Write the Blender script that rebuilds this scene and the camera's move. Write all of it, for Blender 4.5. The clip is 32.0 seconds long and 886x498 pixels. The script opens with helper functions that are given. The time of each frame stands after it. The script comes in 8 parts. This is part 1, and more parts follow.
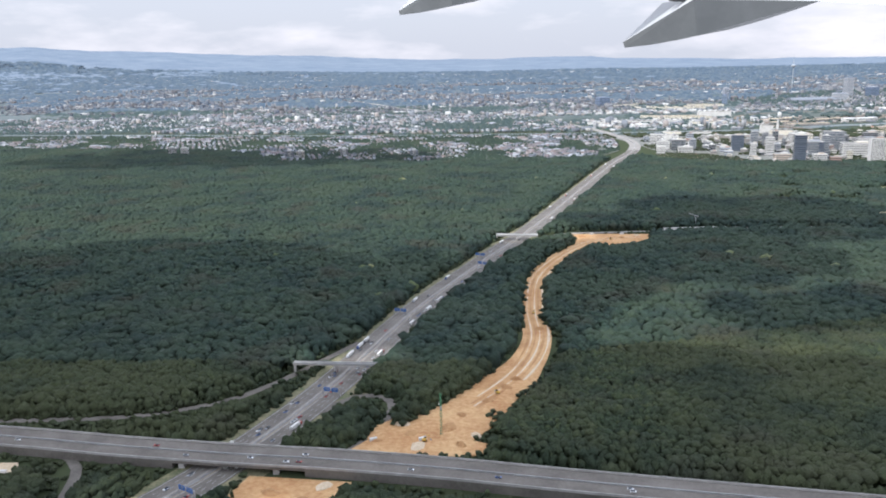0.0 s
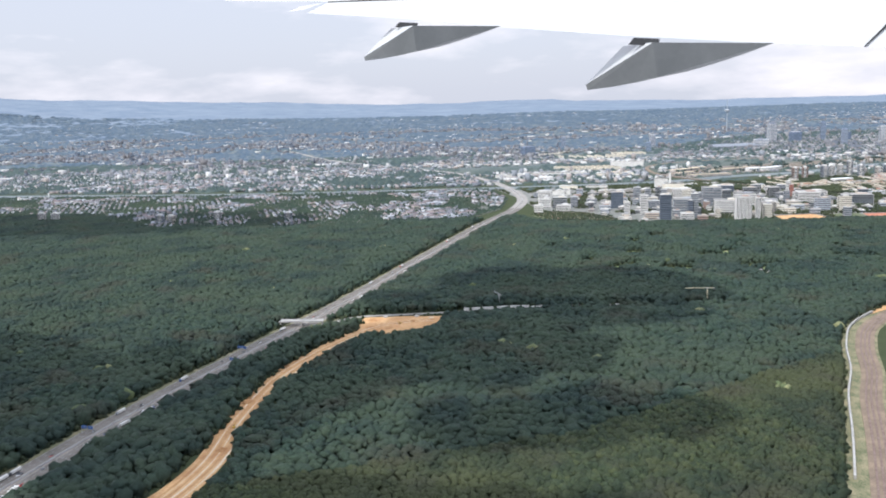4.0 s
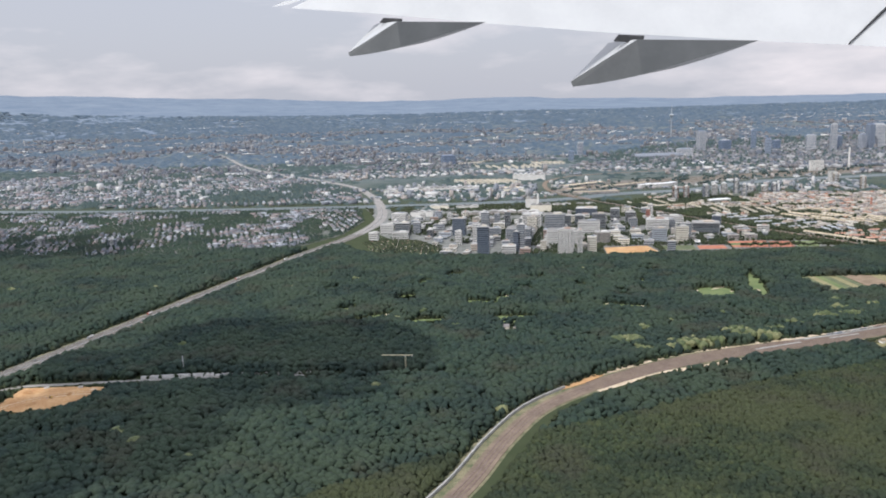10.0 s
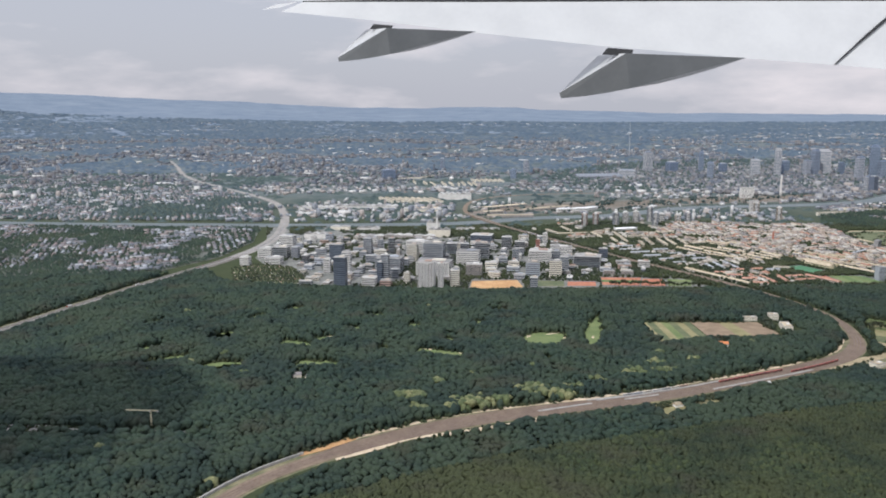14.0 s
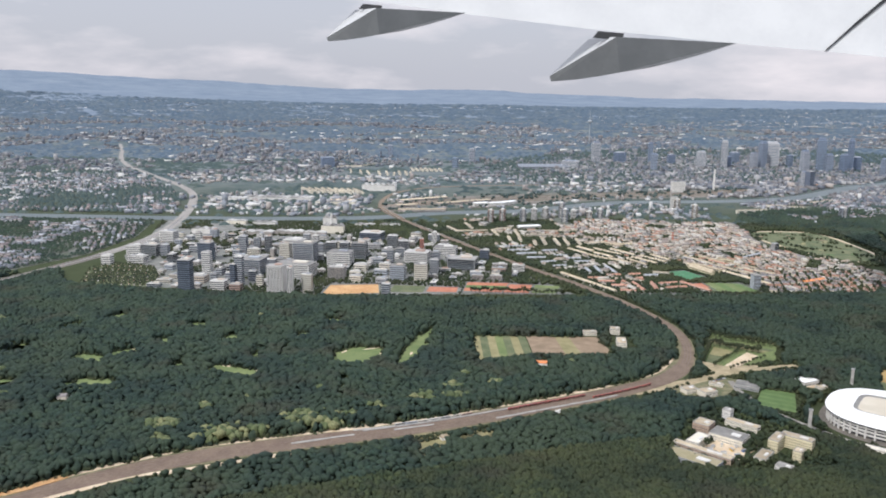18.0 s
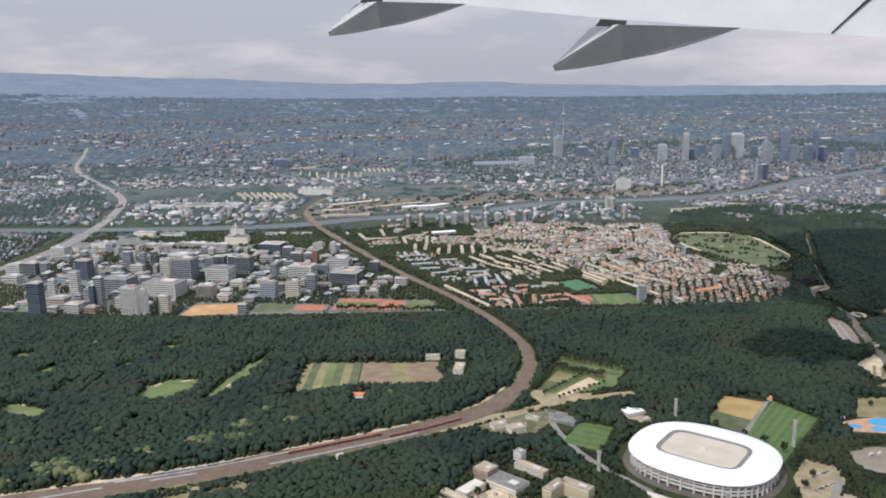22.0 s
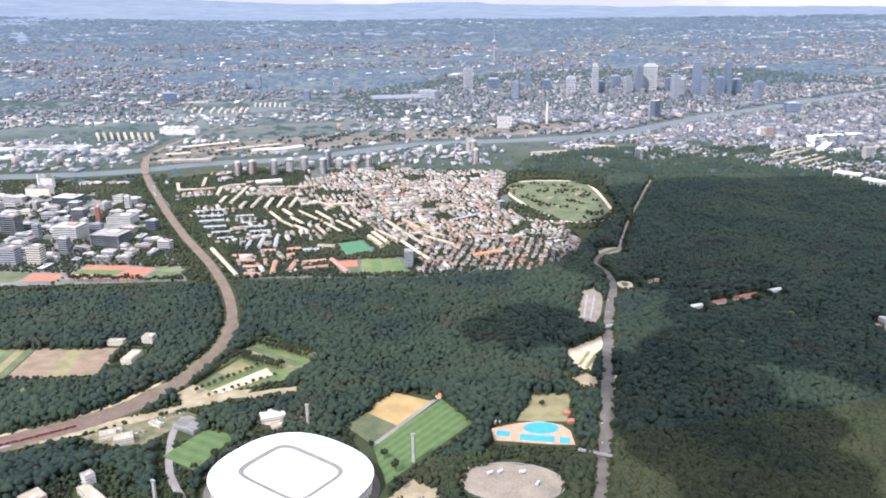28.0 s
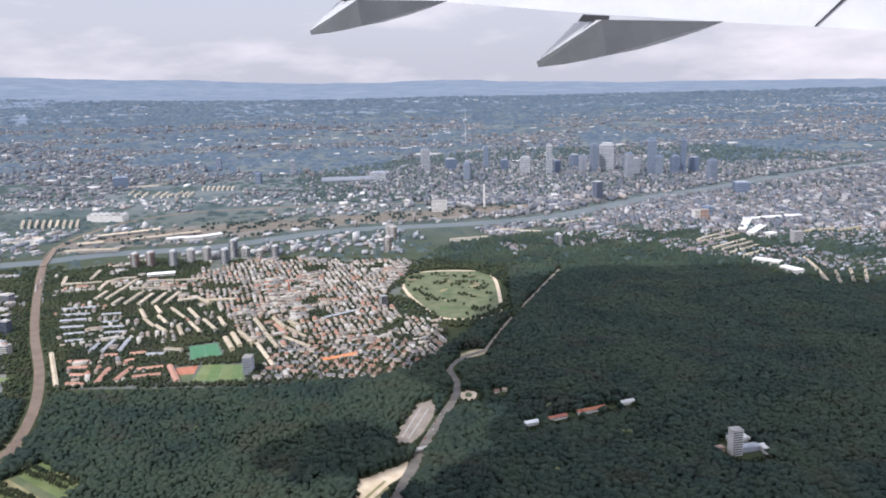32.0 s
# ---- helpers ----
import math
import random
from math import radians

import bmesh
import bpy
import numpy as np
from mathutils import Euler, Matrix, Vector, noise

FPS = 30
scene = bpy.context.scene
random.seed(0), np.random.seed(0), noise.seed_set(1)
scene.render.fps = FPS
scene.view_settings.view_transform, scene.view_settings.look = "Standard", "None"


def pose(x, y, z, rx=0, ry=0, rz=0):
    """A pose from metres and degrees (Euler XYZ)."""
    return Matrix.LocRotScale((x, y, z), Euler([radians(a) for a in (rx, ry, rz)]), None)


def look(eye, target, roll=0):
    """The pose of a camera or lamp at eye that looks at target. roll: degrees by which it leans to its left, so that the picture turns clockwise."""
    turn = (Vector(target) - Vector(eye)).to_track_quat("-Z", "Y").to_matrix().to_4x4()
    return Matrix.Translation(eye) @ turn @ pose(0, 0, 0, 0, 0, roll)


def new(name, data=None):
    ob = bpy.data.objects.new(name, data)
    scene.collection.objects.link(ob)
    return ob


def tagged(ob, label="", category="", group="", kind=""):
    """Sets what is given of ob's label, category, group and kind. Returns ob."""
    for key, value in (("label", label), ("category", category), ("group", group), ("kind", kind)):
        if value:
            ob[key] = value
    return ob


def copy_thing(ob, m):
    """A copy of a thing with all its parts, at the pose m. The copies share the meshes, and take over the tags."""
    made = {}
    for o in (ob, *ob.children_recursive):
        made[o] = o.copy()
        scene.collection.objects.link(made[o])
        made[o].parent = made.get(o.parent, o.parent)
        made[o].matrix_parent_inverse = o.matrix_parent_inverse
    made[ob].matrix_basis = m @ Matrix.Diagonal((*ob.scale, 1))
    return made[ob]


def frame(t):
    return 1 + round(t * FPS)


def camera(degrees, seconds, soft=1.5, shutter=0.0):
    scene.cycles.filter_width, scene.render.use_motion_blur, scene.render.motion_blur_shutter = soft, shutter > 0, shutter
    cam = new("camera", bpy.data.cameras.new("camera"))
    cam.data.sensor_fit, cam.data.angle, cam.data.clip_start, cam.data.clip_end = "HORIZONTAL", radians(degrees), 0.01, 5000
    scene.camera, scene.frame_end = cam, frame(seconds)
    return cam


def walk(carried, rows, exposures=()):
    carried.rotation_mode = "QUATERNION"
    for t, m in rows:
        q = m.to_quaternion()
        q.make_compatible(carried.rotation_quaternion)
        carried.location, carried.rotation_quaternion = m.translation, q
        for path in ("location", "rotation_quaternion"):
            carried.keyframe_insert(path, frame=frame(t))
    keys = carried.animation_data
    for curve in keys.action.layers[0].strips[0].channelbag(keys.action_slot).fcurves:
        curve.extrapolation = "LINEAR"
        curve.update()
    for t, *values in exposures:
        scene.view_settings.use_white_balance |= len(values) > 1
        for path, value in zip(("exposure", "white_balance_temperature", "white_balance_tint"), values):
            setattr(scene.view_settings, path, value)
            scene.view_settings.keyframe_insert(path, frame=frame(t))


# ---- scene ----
# A model at about 1:12: one unit stands for twelve metres of the landscape.
cam = camera(58.0, 32.0, soft=1.9)
# seconds, eye x y z, heading (left of +y), pitch, roll
PATH = [
    (0, 5.364, -4.185, 25.827, 4.383, -12.942, -1.312),
    (0.5, 8.659, -3.011, 26.315, 3.063, -11.386, -0.660),
    (1, 11.977, -1.842, 26.802, 3.015, -11.461, -0.718),
    (1.5, 15.316, -0.679, 27.288, 2.570, -10.868, -0.452),
    (2, 18.676, 0.480, 27.773, 2.578, -10.266, -0.876),
    (2.5, 22.056, 1.634, 28.257, 2.349, -10.172, -1.229),
    (3, 25.455, 2.783, 28.739, 2.272, -10.430, -1.364),
    (3.5, 28.872, 3.928, 29.220, 2.178, -10.269, -1.686),
    (5.5, 42.710, 8.470, 31.129, 3.150, -8.839, -3.018),
    (6, 46.208, 9.598, 31.602, 2.886, -8.383, -3.320),
    (6.5, 49.721, 10.722, 32.073, 2.823, -9.749, -3.701),
    (7, 53.247, 11.844, 32.541, 1.827, -9.340, -2.926),
    (7.5, 56.786, 12.964, 33.008, 1.748, -10.088, -3.044),
    (8, 60.337, 14.082, 33.472, 2.358, -9.602, -3.006),
    (8.5, 63.900, 15.198, 33.934, 1.666, -10.801, -2.463),
    (9, 67.475, 16.314, 34.393, 1.645, -11.029, -2.157),
    (9.5, 71.060, 17.428, 34.850, 2.088, -9.640, -2.362),
    (10, 74.655, 18.541, 35.304, 1.793, -10.395, -1.837),
    (10.5, 78.261, 19.655, 35.755, 1.135, -11.148, -1.239),
    (11, 81.875, 20.768, 36.203, 1.193, -10.937, -1.166),
    (11.5, 85.499, 21.882, 36.648, 1.030, -10.859, -1.210),
    (12, 89.130, 22.997, 37.089, 1.062, -10.466, -1.151),
    (12.5, 92.770, 24.114, 37.528, 0.612, -10.663, -0.622),
    (13, 96.418, 25.231, 37.963, 0.293, -10.426, 0.448),
    (13.5, 100.072, 26.351, 38.394, 1.011, -9.227, 0.342),
    (14, 103.734, 27.474, 38.821, 1.011, -9.903, -0.171),
    (14.5, 107.402, 28.599, 39.245, 1.113, -10.720, -0.556),
    (16.5, 122.136, 33.137, 40.899, 1.219, -10.303, -0.036),
    (17, 125.833, 34.284, 41.302, 1.301, -10.208, 0.370),
    (17.5, 129.535, 35.436, 41.700, 0.863, -10.761, 0.530),
    (18, 133.241, 36.594, 42.093, 0.477, -11.197, 0.565),
    (18.5, 136.953, 37.758, 42.481, 0.021, -11.576, 0.585),
    (19, 140.669, 38.930, 42.865, -0.137, -11.945, 0.525),
    (19.5, 144.390, 40.109, 43.243, -0.273, -12.209, 0.439),
    (20, 148.114, 41.297, 43.615, -0.037, -11.671, 0.195),
    (20.5, 151.843, 42.493, 43.983, 0.583, -10.990, -0.264),
    (21, 155.577, 43.698, 44.345, 1.140, -10.581, -0.714),
    (21.5, 159.314, 44.913, 44.701, 1.229, -10.508, -0.920),
    (22, 163.055, 46.139, 45.051, 1.318, -11.768, -0.803),
    (22.5, 166.800, 47.375, 45.395, 1.777, -14.088, -1.333),
    (23, 170.549, 48.623, 45.733, 1.588, -15.412, -1.343),
    (23.5, 174.303, 49.882, 46.064, 1.283, -15.749, -1.247),
    (24, 178.060, 51.155, 46.389, 1.228, -16.090, -1.286),
    (24.5, 181.822, 52.440, 46.708, 1.069, -16.059, -1.200),
    (25, 185.588, 53.740, 47.020, 0.881, -16.108, -1.133),
    (25.5, 189.358, 55.054, 47.324, 0.857, -15.857, -1.176),
    (27.5, 204.486, 60.467, 48.471, 0.394, -17.395, -0.588),
    (28, 208.280, 61.863, 48.738, 0.378, -17.216, -0.809),
    (28.5, 212.080, 63.277, 48.998, 0.187, -17.162, -0.919),
    (29, 215.885, 64.711, 49.250, 0.199, -17.257, -1.051),
    (29.5, 219.696, 66.164, 49.494, 0.162, -17.363, -0.942),
    (30, 223.514, 67.638, 49.729, 0.156, -17.064, -0.826),
    (30.5, 227.338, 69.133, 49.955, 0.237, -16.344, -0.675),
    (31, 231.169, 70.649, 50.173, 0.712, -14.686, -0.809),
    (31.5, 235.007, 72.189, 50.382, 1.127, -13.239, -1.253),
    (32, 238.853, 73.752, 50.582, 1.215, -12.019, -1.509),
]


def flight(x, y, z, yaw, pitch, roll):
    a, b = radians(yaw), radians(pitch)
    way = Vector((-math.sin(a) * math.cos(b), math.cos(a) * math.cos(b), math.sin(b)))
    return look((x, y, z), Vector((x, y, z)) + 10 * way, roll)


walk(cam, [(t, flight(*row)) for t, *row in PATH], exposures=[(0.0, 0.58, 5850, 10), (1.0, 0.62, 5860, 10), (2.0, 0.72, 5870, 10), (3.5, 0.66, 5870, 10), (5.5, 0.2, 6000, 11), (9.0, 0.17, 6030, 11), (12.0, 0.24, 6030, 11), (13.0, 0.28, 6030, 11), (14.0, 0.05, 6030, 11), (17.0, 0.05, 6030, 11), (18.0, 0.18, 6030, 11), (19.0, 0.0, 6030, 11), (20.0, 0.12, 6030, 11), (22.0, -0.05, 6030, 12), (23.0, 0.32, 5980, 13), (24.0, 0.45, 5930, 14), (25.0, 0.43, 5900, 14), (28.0, 0.84, 5820, 16), (30.0, 0.86, 5810, 16), (31.0, 0.76, 5800, 16), (32.0, 0.35, 5880, 15)])

# ---- world, sun ----
SUN = Vector((-0.50, -0.62, 0.86)).normalized()  # towards the sun
world = bpy.data.worlds.new("sky")
scene.world = world
world.use_nodes = True
wn, wl = world.node_tree.nodes, world.node_tree.links
wn.clear()
sky = wn.new("ShaderNodeTexSky")
sky.sky_type, sky.sun_disc = "NISHITA", False
sky.sun_elevation, sky.sun_rotation = math.asin(SUN.z), math.atan2(SUN.x, SUN.y)
sky.air_density, sky.dust_density = 1.0, 4.0
coord = wn.new("ShaderNodeTexCoord")
stretch = wn.new("ShaderNodeMapping")
stretch.inputs["Scale"].default_value = (2.2, 2.2, 8.0)
puffs = wn.new("ShaderNodeTexNoise")
puffs.inputs["Scale"].default_value, puffs.inputs["Detail"].default_value = 1.6, 7.0
puffs.inputs["Roughness"].default_value = 0.55
ramp = wn.new("ShaderNodeValToRGB")
ramp.color_ramp.elements[0].position, ramp.color_ramp.elements[0].color = 0.50, (0, 0, 0, 1)
ramp.color_ramp.elements[1].position, ramp.color_ramp.elements[1].color = 0.84, (1, 1, 1, 1)
gain = wn.new("ShaderNodeVectorMath")
gain.operation = "SCALE"
gain.inputs["Scale"].default_value = 0.085
veil = wn.new("ShaderNodeMix")
veil.data_type = "RGBA"
veil.inputs[0].default_value = 0.72
veil.inputs[7].default_value = (0.655, 0.645, 0.675, 1)  # high thin overcast
cloud = wn.new("ShaderNodeMix")
cloud.data_type = "RGBA"
cloud.inputs[7].default_value = (1.0, 0.89, 0.85, 1)
back = wn.new("ShaderNodeBackground")
out = wn.new("ShaderNodeOutputWorld")
wl.new(coord.outputs["Generated"], stretch.inputs["Vector"])
wl.new(stretch.outputs["Vector"], puffs.inputs["Vector"])
wl.new(puffs.outputs["Fac"], ramp.inputs["Fac"])
wl.new(sky.outputs["Color"], gain.inputs[0])
wl.new(gain.outputs["Vector"], veil.inputs[6])
height = wn.new("ShaderNodeSeparateXYZ")
rise = wn.new("ShaderNodeMapRange")
rise.inputs["From Min"].default_value, rise.inputs["From Max"].default_value = 0.20, 0.75
zenith = wn.new("ShaderNodeMix")  # the thin overcast is brighter overhead
zenith.data_type = "RGBA"
zenith.inputs[7].default_value = (1.18, 1.24, 1.40, 1)
wl.new(coord.outputs["Generated"], height.inputs[0])
wl.new(height.outputs["Z"], rise.inputs["Value"])
wl.new(rise.outputs["Result"], zenith.inputs[0])
wl.new(veil.outputs[2], zenith.inputs[6])
wl.new(zenith.outputs[2], cloud.inputs[6])
wl.new(ramp.outputs["Color"], cloud.inputs[0])
wl.new(cloud.outputs[2], back.inputs["Color"])
wl.new(back.outputs["Background"], out.inputs["Surface"])

lamp = bpy.data.lights.new("sun", "SUN")
lamp.energy, lamp.angle, lamp.color = 2.65, radians(0.6), (1.0, 0.94, 0.84)
sun = new("sun", lamp)
sun.matrix_world = look((0, 0, 300), Vector((0, 0, 300)) - SUN)


# ---- materials ----
def surf(name, low, high, scale=1.0, rough=0.85, metal=0.0, bump=0.0, bump_scale=8.0, vary=0.0, by="object", fine=0.25, spec=0.3):
    """A surface that wanders between two colours at two scales; vary: how far single pieces differ in brightness."""
    m = bpy.data.materials.new(name)
    m.use_nodes = True
    n, l = m.node_tree.nodes, m.node_tree.links
    b = n["Principled BSDF"]
    b.inputs["Roughness"].default_value, b.inputs["Metallic"].default_value = rough, metal
    b.inputs["Specular IOR Level"].default_value = spec
    geo = n.new("ShaderNodeNewGeometry")
    coarse, grain = n.new("ShaderNodeTexNoise"), n.new("ShaderNodeTexNoise")
    coarse.inputs["Scale"].default_value, coarse.inputs["Detail"].default_value = scale, 4.0
    grain.inputs["Scale"].default_value, grain.inputs["Detail"].default_value = scale * 9.0, 3.0
    for t in (coarse, grain):
        l.new(geo.outputs["Position"], t.inputs["Vector"])
    both = n.new("ShaderNodeMath")
    both.operation = "MULTIPLY_ADD"
    both.inputs[1].default_value = fine
    l.new(grain.outputs["Fac"], both.inputs[0])
    l.new(coarse.outputs["Fac"], both.inputs[2])
    spread = n.new("ShaderNodeMapRange")
    spread.inputs["From Min"].default_value, spread.inputs["From Max"].default_value = 0.36 + fine * 0.4, 0.64 + fine * 0.6
    l.new(both.outputs[0], spread.inputs["Value"])
    mix = n.new("ShaderNodeMix")
    mix.data_type = "RGBA"
    mix.inputs[6].default_value, mix.inputs[7].default_value = (*low, 1), (*high, 1)
    l.new(spread.outputs["Result"], mix.inputs[0])
    colour = mix.outputs[2]
    if vary:
        rnd = n.new("ShaderNodeObjectInfo").outputs["Random"] if by == "object" else geo.outputs["Random Per Island"]
        hue = n.new("ShaderNodeHueSaturation")
        lift = n.new("ShaderNodeMapRange")
        lift.inputs["To Min"].default_value, lift.inputs["To Max"].default_value = 1 - vary, 1 + vary
        l.new(rnd, lift.inputs["Value"])
        l.new(lift.outputs["Result"], hue.inputs["Value"])
        l.new(colour, hue.inputs["Color"])
        colour = hue.outputs["Color"]
    l.new(colour, b.inputs["Base Color"])
    if bump:
        relief, bn = n.new("ShaderNodeBump"), n.new("ShaderNodeTexNoise")
        bn.inputs["Scale"].default_value, bn.inputs["Detail"].default_value = bump_scale, 4.0
        l.new(geo.outputs["Position"], bn.inputs["Vector"])
        l.new(bn.outputs["Fac"], relief.inputs["Height"])
        relief.inputs["Strength"].default_value, relief.inputs["Distance"].default_value = bump, 0.3
        l.new(relief.outputs["Normal"], b.inputs["Normal"])
    return m


def palette(name, colours, rough=0.85, by="island", grain=3.0, amount=0.12, spec=0.3, metal=0.0):
    """Each piece takes one of some colours at random, with a little grain on it."""
    m = bpy.data.materials.new(name)
    m.use_nodes = True
    n, l = m.node_tree.nodes, m.node_tree.links
    b = n["Principled BSDF"]
    b.inputs["Roughness"].default_value, b.inputs["Specular IOR Level"].default_value = rough, spec
    b.inputs["Metallic"].default_value = metal
    geo = n.new("ShaderNodeNewGeometry")
    rnd = n.new("ShaderNodeObjectInfo").outputs["Random"] if by == "object" else geo.outputs["Random Per Island"]
    pick = n.new("ShaderNodeValToRGB")
    pick.color_ramp.interpolation = "CONSTANT"
    e = pick.color_ramp.elements
    while len(e) < len(colours):
        e.new(0.5)
    for k, c in enumerate(colours):
        e[k].position, e[k].color = k / len(colours), (*c, 1)
    l.new(rnd, pick.inputs["Fac"])
    tex = n.new("ShaderNodeTexNoise")
    tex.inputs["Scale"].default_value, tex.inputs["Detail"].default_value = grain, 4.0
    l.new(geo.outputs["Position"], tex.inputs["Vector"])
    lift = n.new("ShaderNodeMapRange")
    lift.inputs["From Min"].default_value, lift.inputs["From Max"].default_value = 0.3, 0.7
    lift.inputs["To Min"].default_value, lift.inputs["To Max"].default_value = 1 - amount, 1 + amount
    l.new(tex.outputs["Fac"], lift.inputs["Value"])
    hue = n.new("ShaderNodeHueSaturation")
    l.new(lift.outputs["Result"], hue.inputs["Value"])
    l.new(pick.outputs["Color"], hue.inputs["Color"])
    l.new(hue.outputs["Color"], b.inputs["Base Color"])
    return m




def foliage(name, colours, tint, deep, grain=6.0):
    """Leaves: each crown has its own green, whole stands lean towards a second or a third tone, and the surface is broken by fine relief."""
    m = palette(name, colours, 0.75, grain=grain, amount=0.4, spec=0.12)
    n, l = m.node_tree.nodes, m.node_tree.links
    b = n["Principled BSDF"]
    geo = n.new("ShaderNodeNewGeometry")
    own = b.inputs["Base Color"].links[0].from_socket
    for tone, scale, most, low, high in ((tint, 0.05, 0.85, 0.44, 0.60), (deep, 0.085, 0.8, 0.48, 0.62), ((0.051, 0.050, 0.034), 0.13, 0.6, 0.55, 0.66), (tint, 0.42, 0.55, 0.46, 0.66)):
        stand, mix, cut = n.new("ShaderNodeTexNoise"), n.new("ShaderNodeMix"), n.new("ShaderNodeMapRange")
        stand.inputs["Scale"].default_value, stand.inputs["Detail"].default_value = scale, 4.0
        cut.inputs["From Min"].default_value, cut.inputs["From Max"].default_value, cut.inputs["To Max"].default_value = low, high, most
        mix.data_type = "RGBA"
        mix.inputs[7].default_value = (*tone, 1)
        place = n.new("ShaderNodeMapping")
        place.inputs["Location"].default_value = (31 * scale, 870 * scale * scale, 0)
        l.new(geo.outputs["Position"], place.inputs["Vector"])
        l.new(place.outputs["Vector"], stand.inputs["Vector"])
        l.new(stand.outputs["Fac"], cut.inputs["Value"])
        l.new(cut.outputs["Result"], mix.inputs[0])
        l.new(own, mix.inputs[6])
        own = mix.outputs[2]
    l.new(own, b.inputs["Base Color"])
    relief, fine = n.new("ShaderNodeBump"), n.new("ShaderNodeTexNoise")
    fine.inputs["Scale"].default_value, fine.inputs["Detail"].default_value = 9.0, 4.0
    l.new(geo.outputs["Position"], fine.inputs["Vector"])
    l.new(fine.outputs["Fac"], relief.inputs["Height"])
    relief.inputs["Strength"].default_value, relief.inputs["Distance"].default_value = 1.0, 0.16
    l.new(relief.outputs["Normal"], b.inputs["Normal"])
    return m


M_LEAF = foliage("broad_leaves", [(0.036, 0.050, 0.027), (0.039, 0.054, 0.029), (0.033, 0.046, 0.026), (0.044, 0.059, 0.030), (0.035, 0.048, 0.027), (0.050, 0.065, 0.031), (0.058, 0.072, 0.033), (0.039, 0.052, 0.028)], (0.058, 0.066, 0.032), (0.023, 0.034, 0.023))
# Bluer than the near leaves: light haze coloured into the woods farther off.
M_LEAF_TINTED = foliage("leaves_of_the_wide_woods", [(0.031, 0.051, 0.037), (0.034, 0.054, 0.039), (0.029, 0.047, 0.036), (0.038, 0.058, 0.040), (0.031, 0.049, 0.037), (0.042, 0.062, 0.041)], (0.047, 0.065, 0.041), (0.023, 0.038, 0.033))
M_LEAF_DRY = palette("pale_yellowed_leaves", [(0.17, 0.175, 0.085), (0.12, 0.135, 0.065), (0.075, 0.095, 0.045), (0.09, 0.11, 0.05)], 0.8, grain=5.0, amount=0.4, spec=0.15)
# Haze is put into the next two leaf colours: bluer and paler when farther.
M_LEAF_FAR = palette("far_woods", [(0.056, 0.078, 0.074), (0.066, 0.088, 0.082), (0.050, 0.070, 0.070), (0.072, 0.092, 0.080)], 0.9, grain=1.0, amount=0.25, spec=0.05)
M_LEAF_HAZE = palette("distant_woods", [(0.084, 0.112, 0.142), (0.100, 0.126, 0.152), (0.076, 0.104, 0.134), (0.116, 0.140, 0.156)], 0.95, grain=0.3, amount=0.2, spec=0.0)
M_BARK = surf("bark", (0.05, 0.04, 0.03), (0.10, 0.08, 0.06), 6.0, 0.95)
M_TOWNSOIL = surf("town_ground", (0.060, 0.080, 0.045), (0.16, 0.155, 0.145), 0.45, 0.95, fine=0.8)
M_ASPHALT = surf("worn_asphalt", (0.112, 0.099, 0.085), (0.180, 0.160, 0.138), 0.5, 0.9, fine=0.5)
M_CONCRETE = surf("concrete", (0.28, 0.27, 0.25), (0.40, 0.38, 0.35), 1.2, 0.9, bump=0.1)
M_PAINT = surf("road_paint", (0.26, 0.255, 0.24), (0.40, 0.395, 0.375), 3.0, 0.7)
M_SAND = surf("yellow_sand", (0.40, 0.205, 0.085), (0.58, 0.37, 0.18), 0.3, 0.95, bump=0.6, bump_scale=3.0, fine=0.7)
M_SAND_DARK = surf("churned_brown_sand", (0.33, 0.17, 0.072), (0.47, 0.28, 0.13), 0.6, 0.95, bump=0.6, bump_scale=3.0, fine=0.7)
M_SAND_PALE = surf("pale_sand", (0.50, 0.38, 0.25), (0.66, 0.55, 0.40), 0.5, 0.95, bump=0.3, bump_scale=3.0, fine=0.6)
M_BALLAST = surf("railway_ballast", (0.138, 0.104, 0.075), (0.235, 0.178, 0.125), 0.5, 0.95, fine=0.6)
M_RAIL = surf("rusty_rail", (0.14, 0.09, 0.07), (0.22, 0.16, 0.13), 3.0, 0.6, metal=0.3)
M_GRASS = surf("dry_grass", (0.075, 0.100, 0.048), (0.155, 0.160, 0.085), 0.35, 0.95, fine=0.5)
M_VERGE = surf("dry_weedy_verge", (0.085, 0.10, 0.048), (0.25, 0.215, 0.13), 0.7, 0.95, fine=0.8)
M_MEADOW = surf("mown_meadow", (0.11, 0.15, 0.055), (0.18, 0.21, 0.085), 0.3, 0.95, fine=0.5)
M_PITCH = surf("pitch_green", (0.095, 0.150, 0.052), (0.130, 0.185, 0.068), 0.8, 0.95)
M_PITCH2 = surf("pitch_green_dark", (0.076, 0.126, 0.044), (0.102, 0.155, 0.056), 0.8, 0.95)
M_PITCH_DRY = surf("parched_pitch", (0.36, 0.24, 0.10), (0.46, 0.33, 0.14), 0.4, 0.95)
M_COURT = surf("red_clay", (0.36, 0.13, 0.08), (0.46, 0.20, 0.12), 0.8, 0.95)
M_TURF = surf("artificial_turf", (0.06, 0.17, 0.085), (0.08, 0.20, 0.10), 0.8, 0.9)
M_FIELD = surf("ploughed_soil", (0.20, 0.145, 0.095), (0.29, 0.215, 0.145), 0.5, 0.95)
M_FIELD2 = surf("stubble_field", (0.20, 0.18, 0.085), (0.29, 0.255, 0.135), 0.5, 0.95)
M_WATER = surf("river_water", (0.075, 0.095, 0.095), (0.105, 0.125, 0.125), 0.05, 0.5, spec=0.4, bump=0.05)
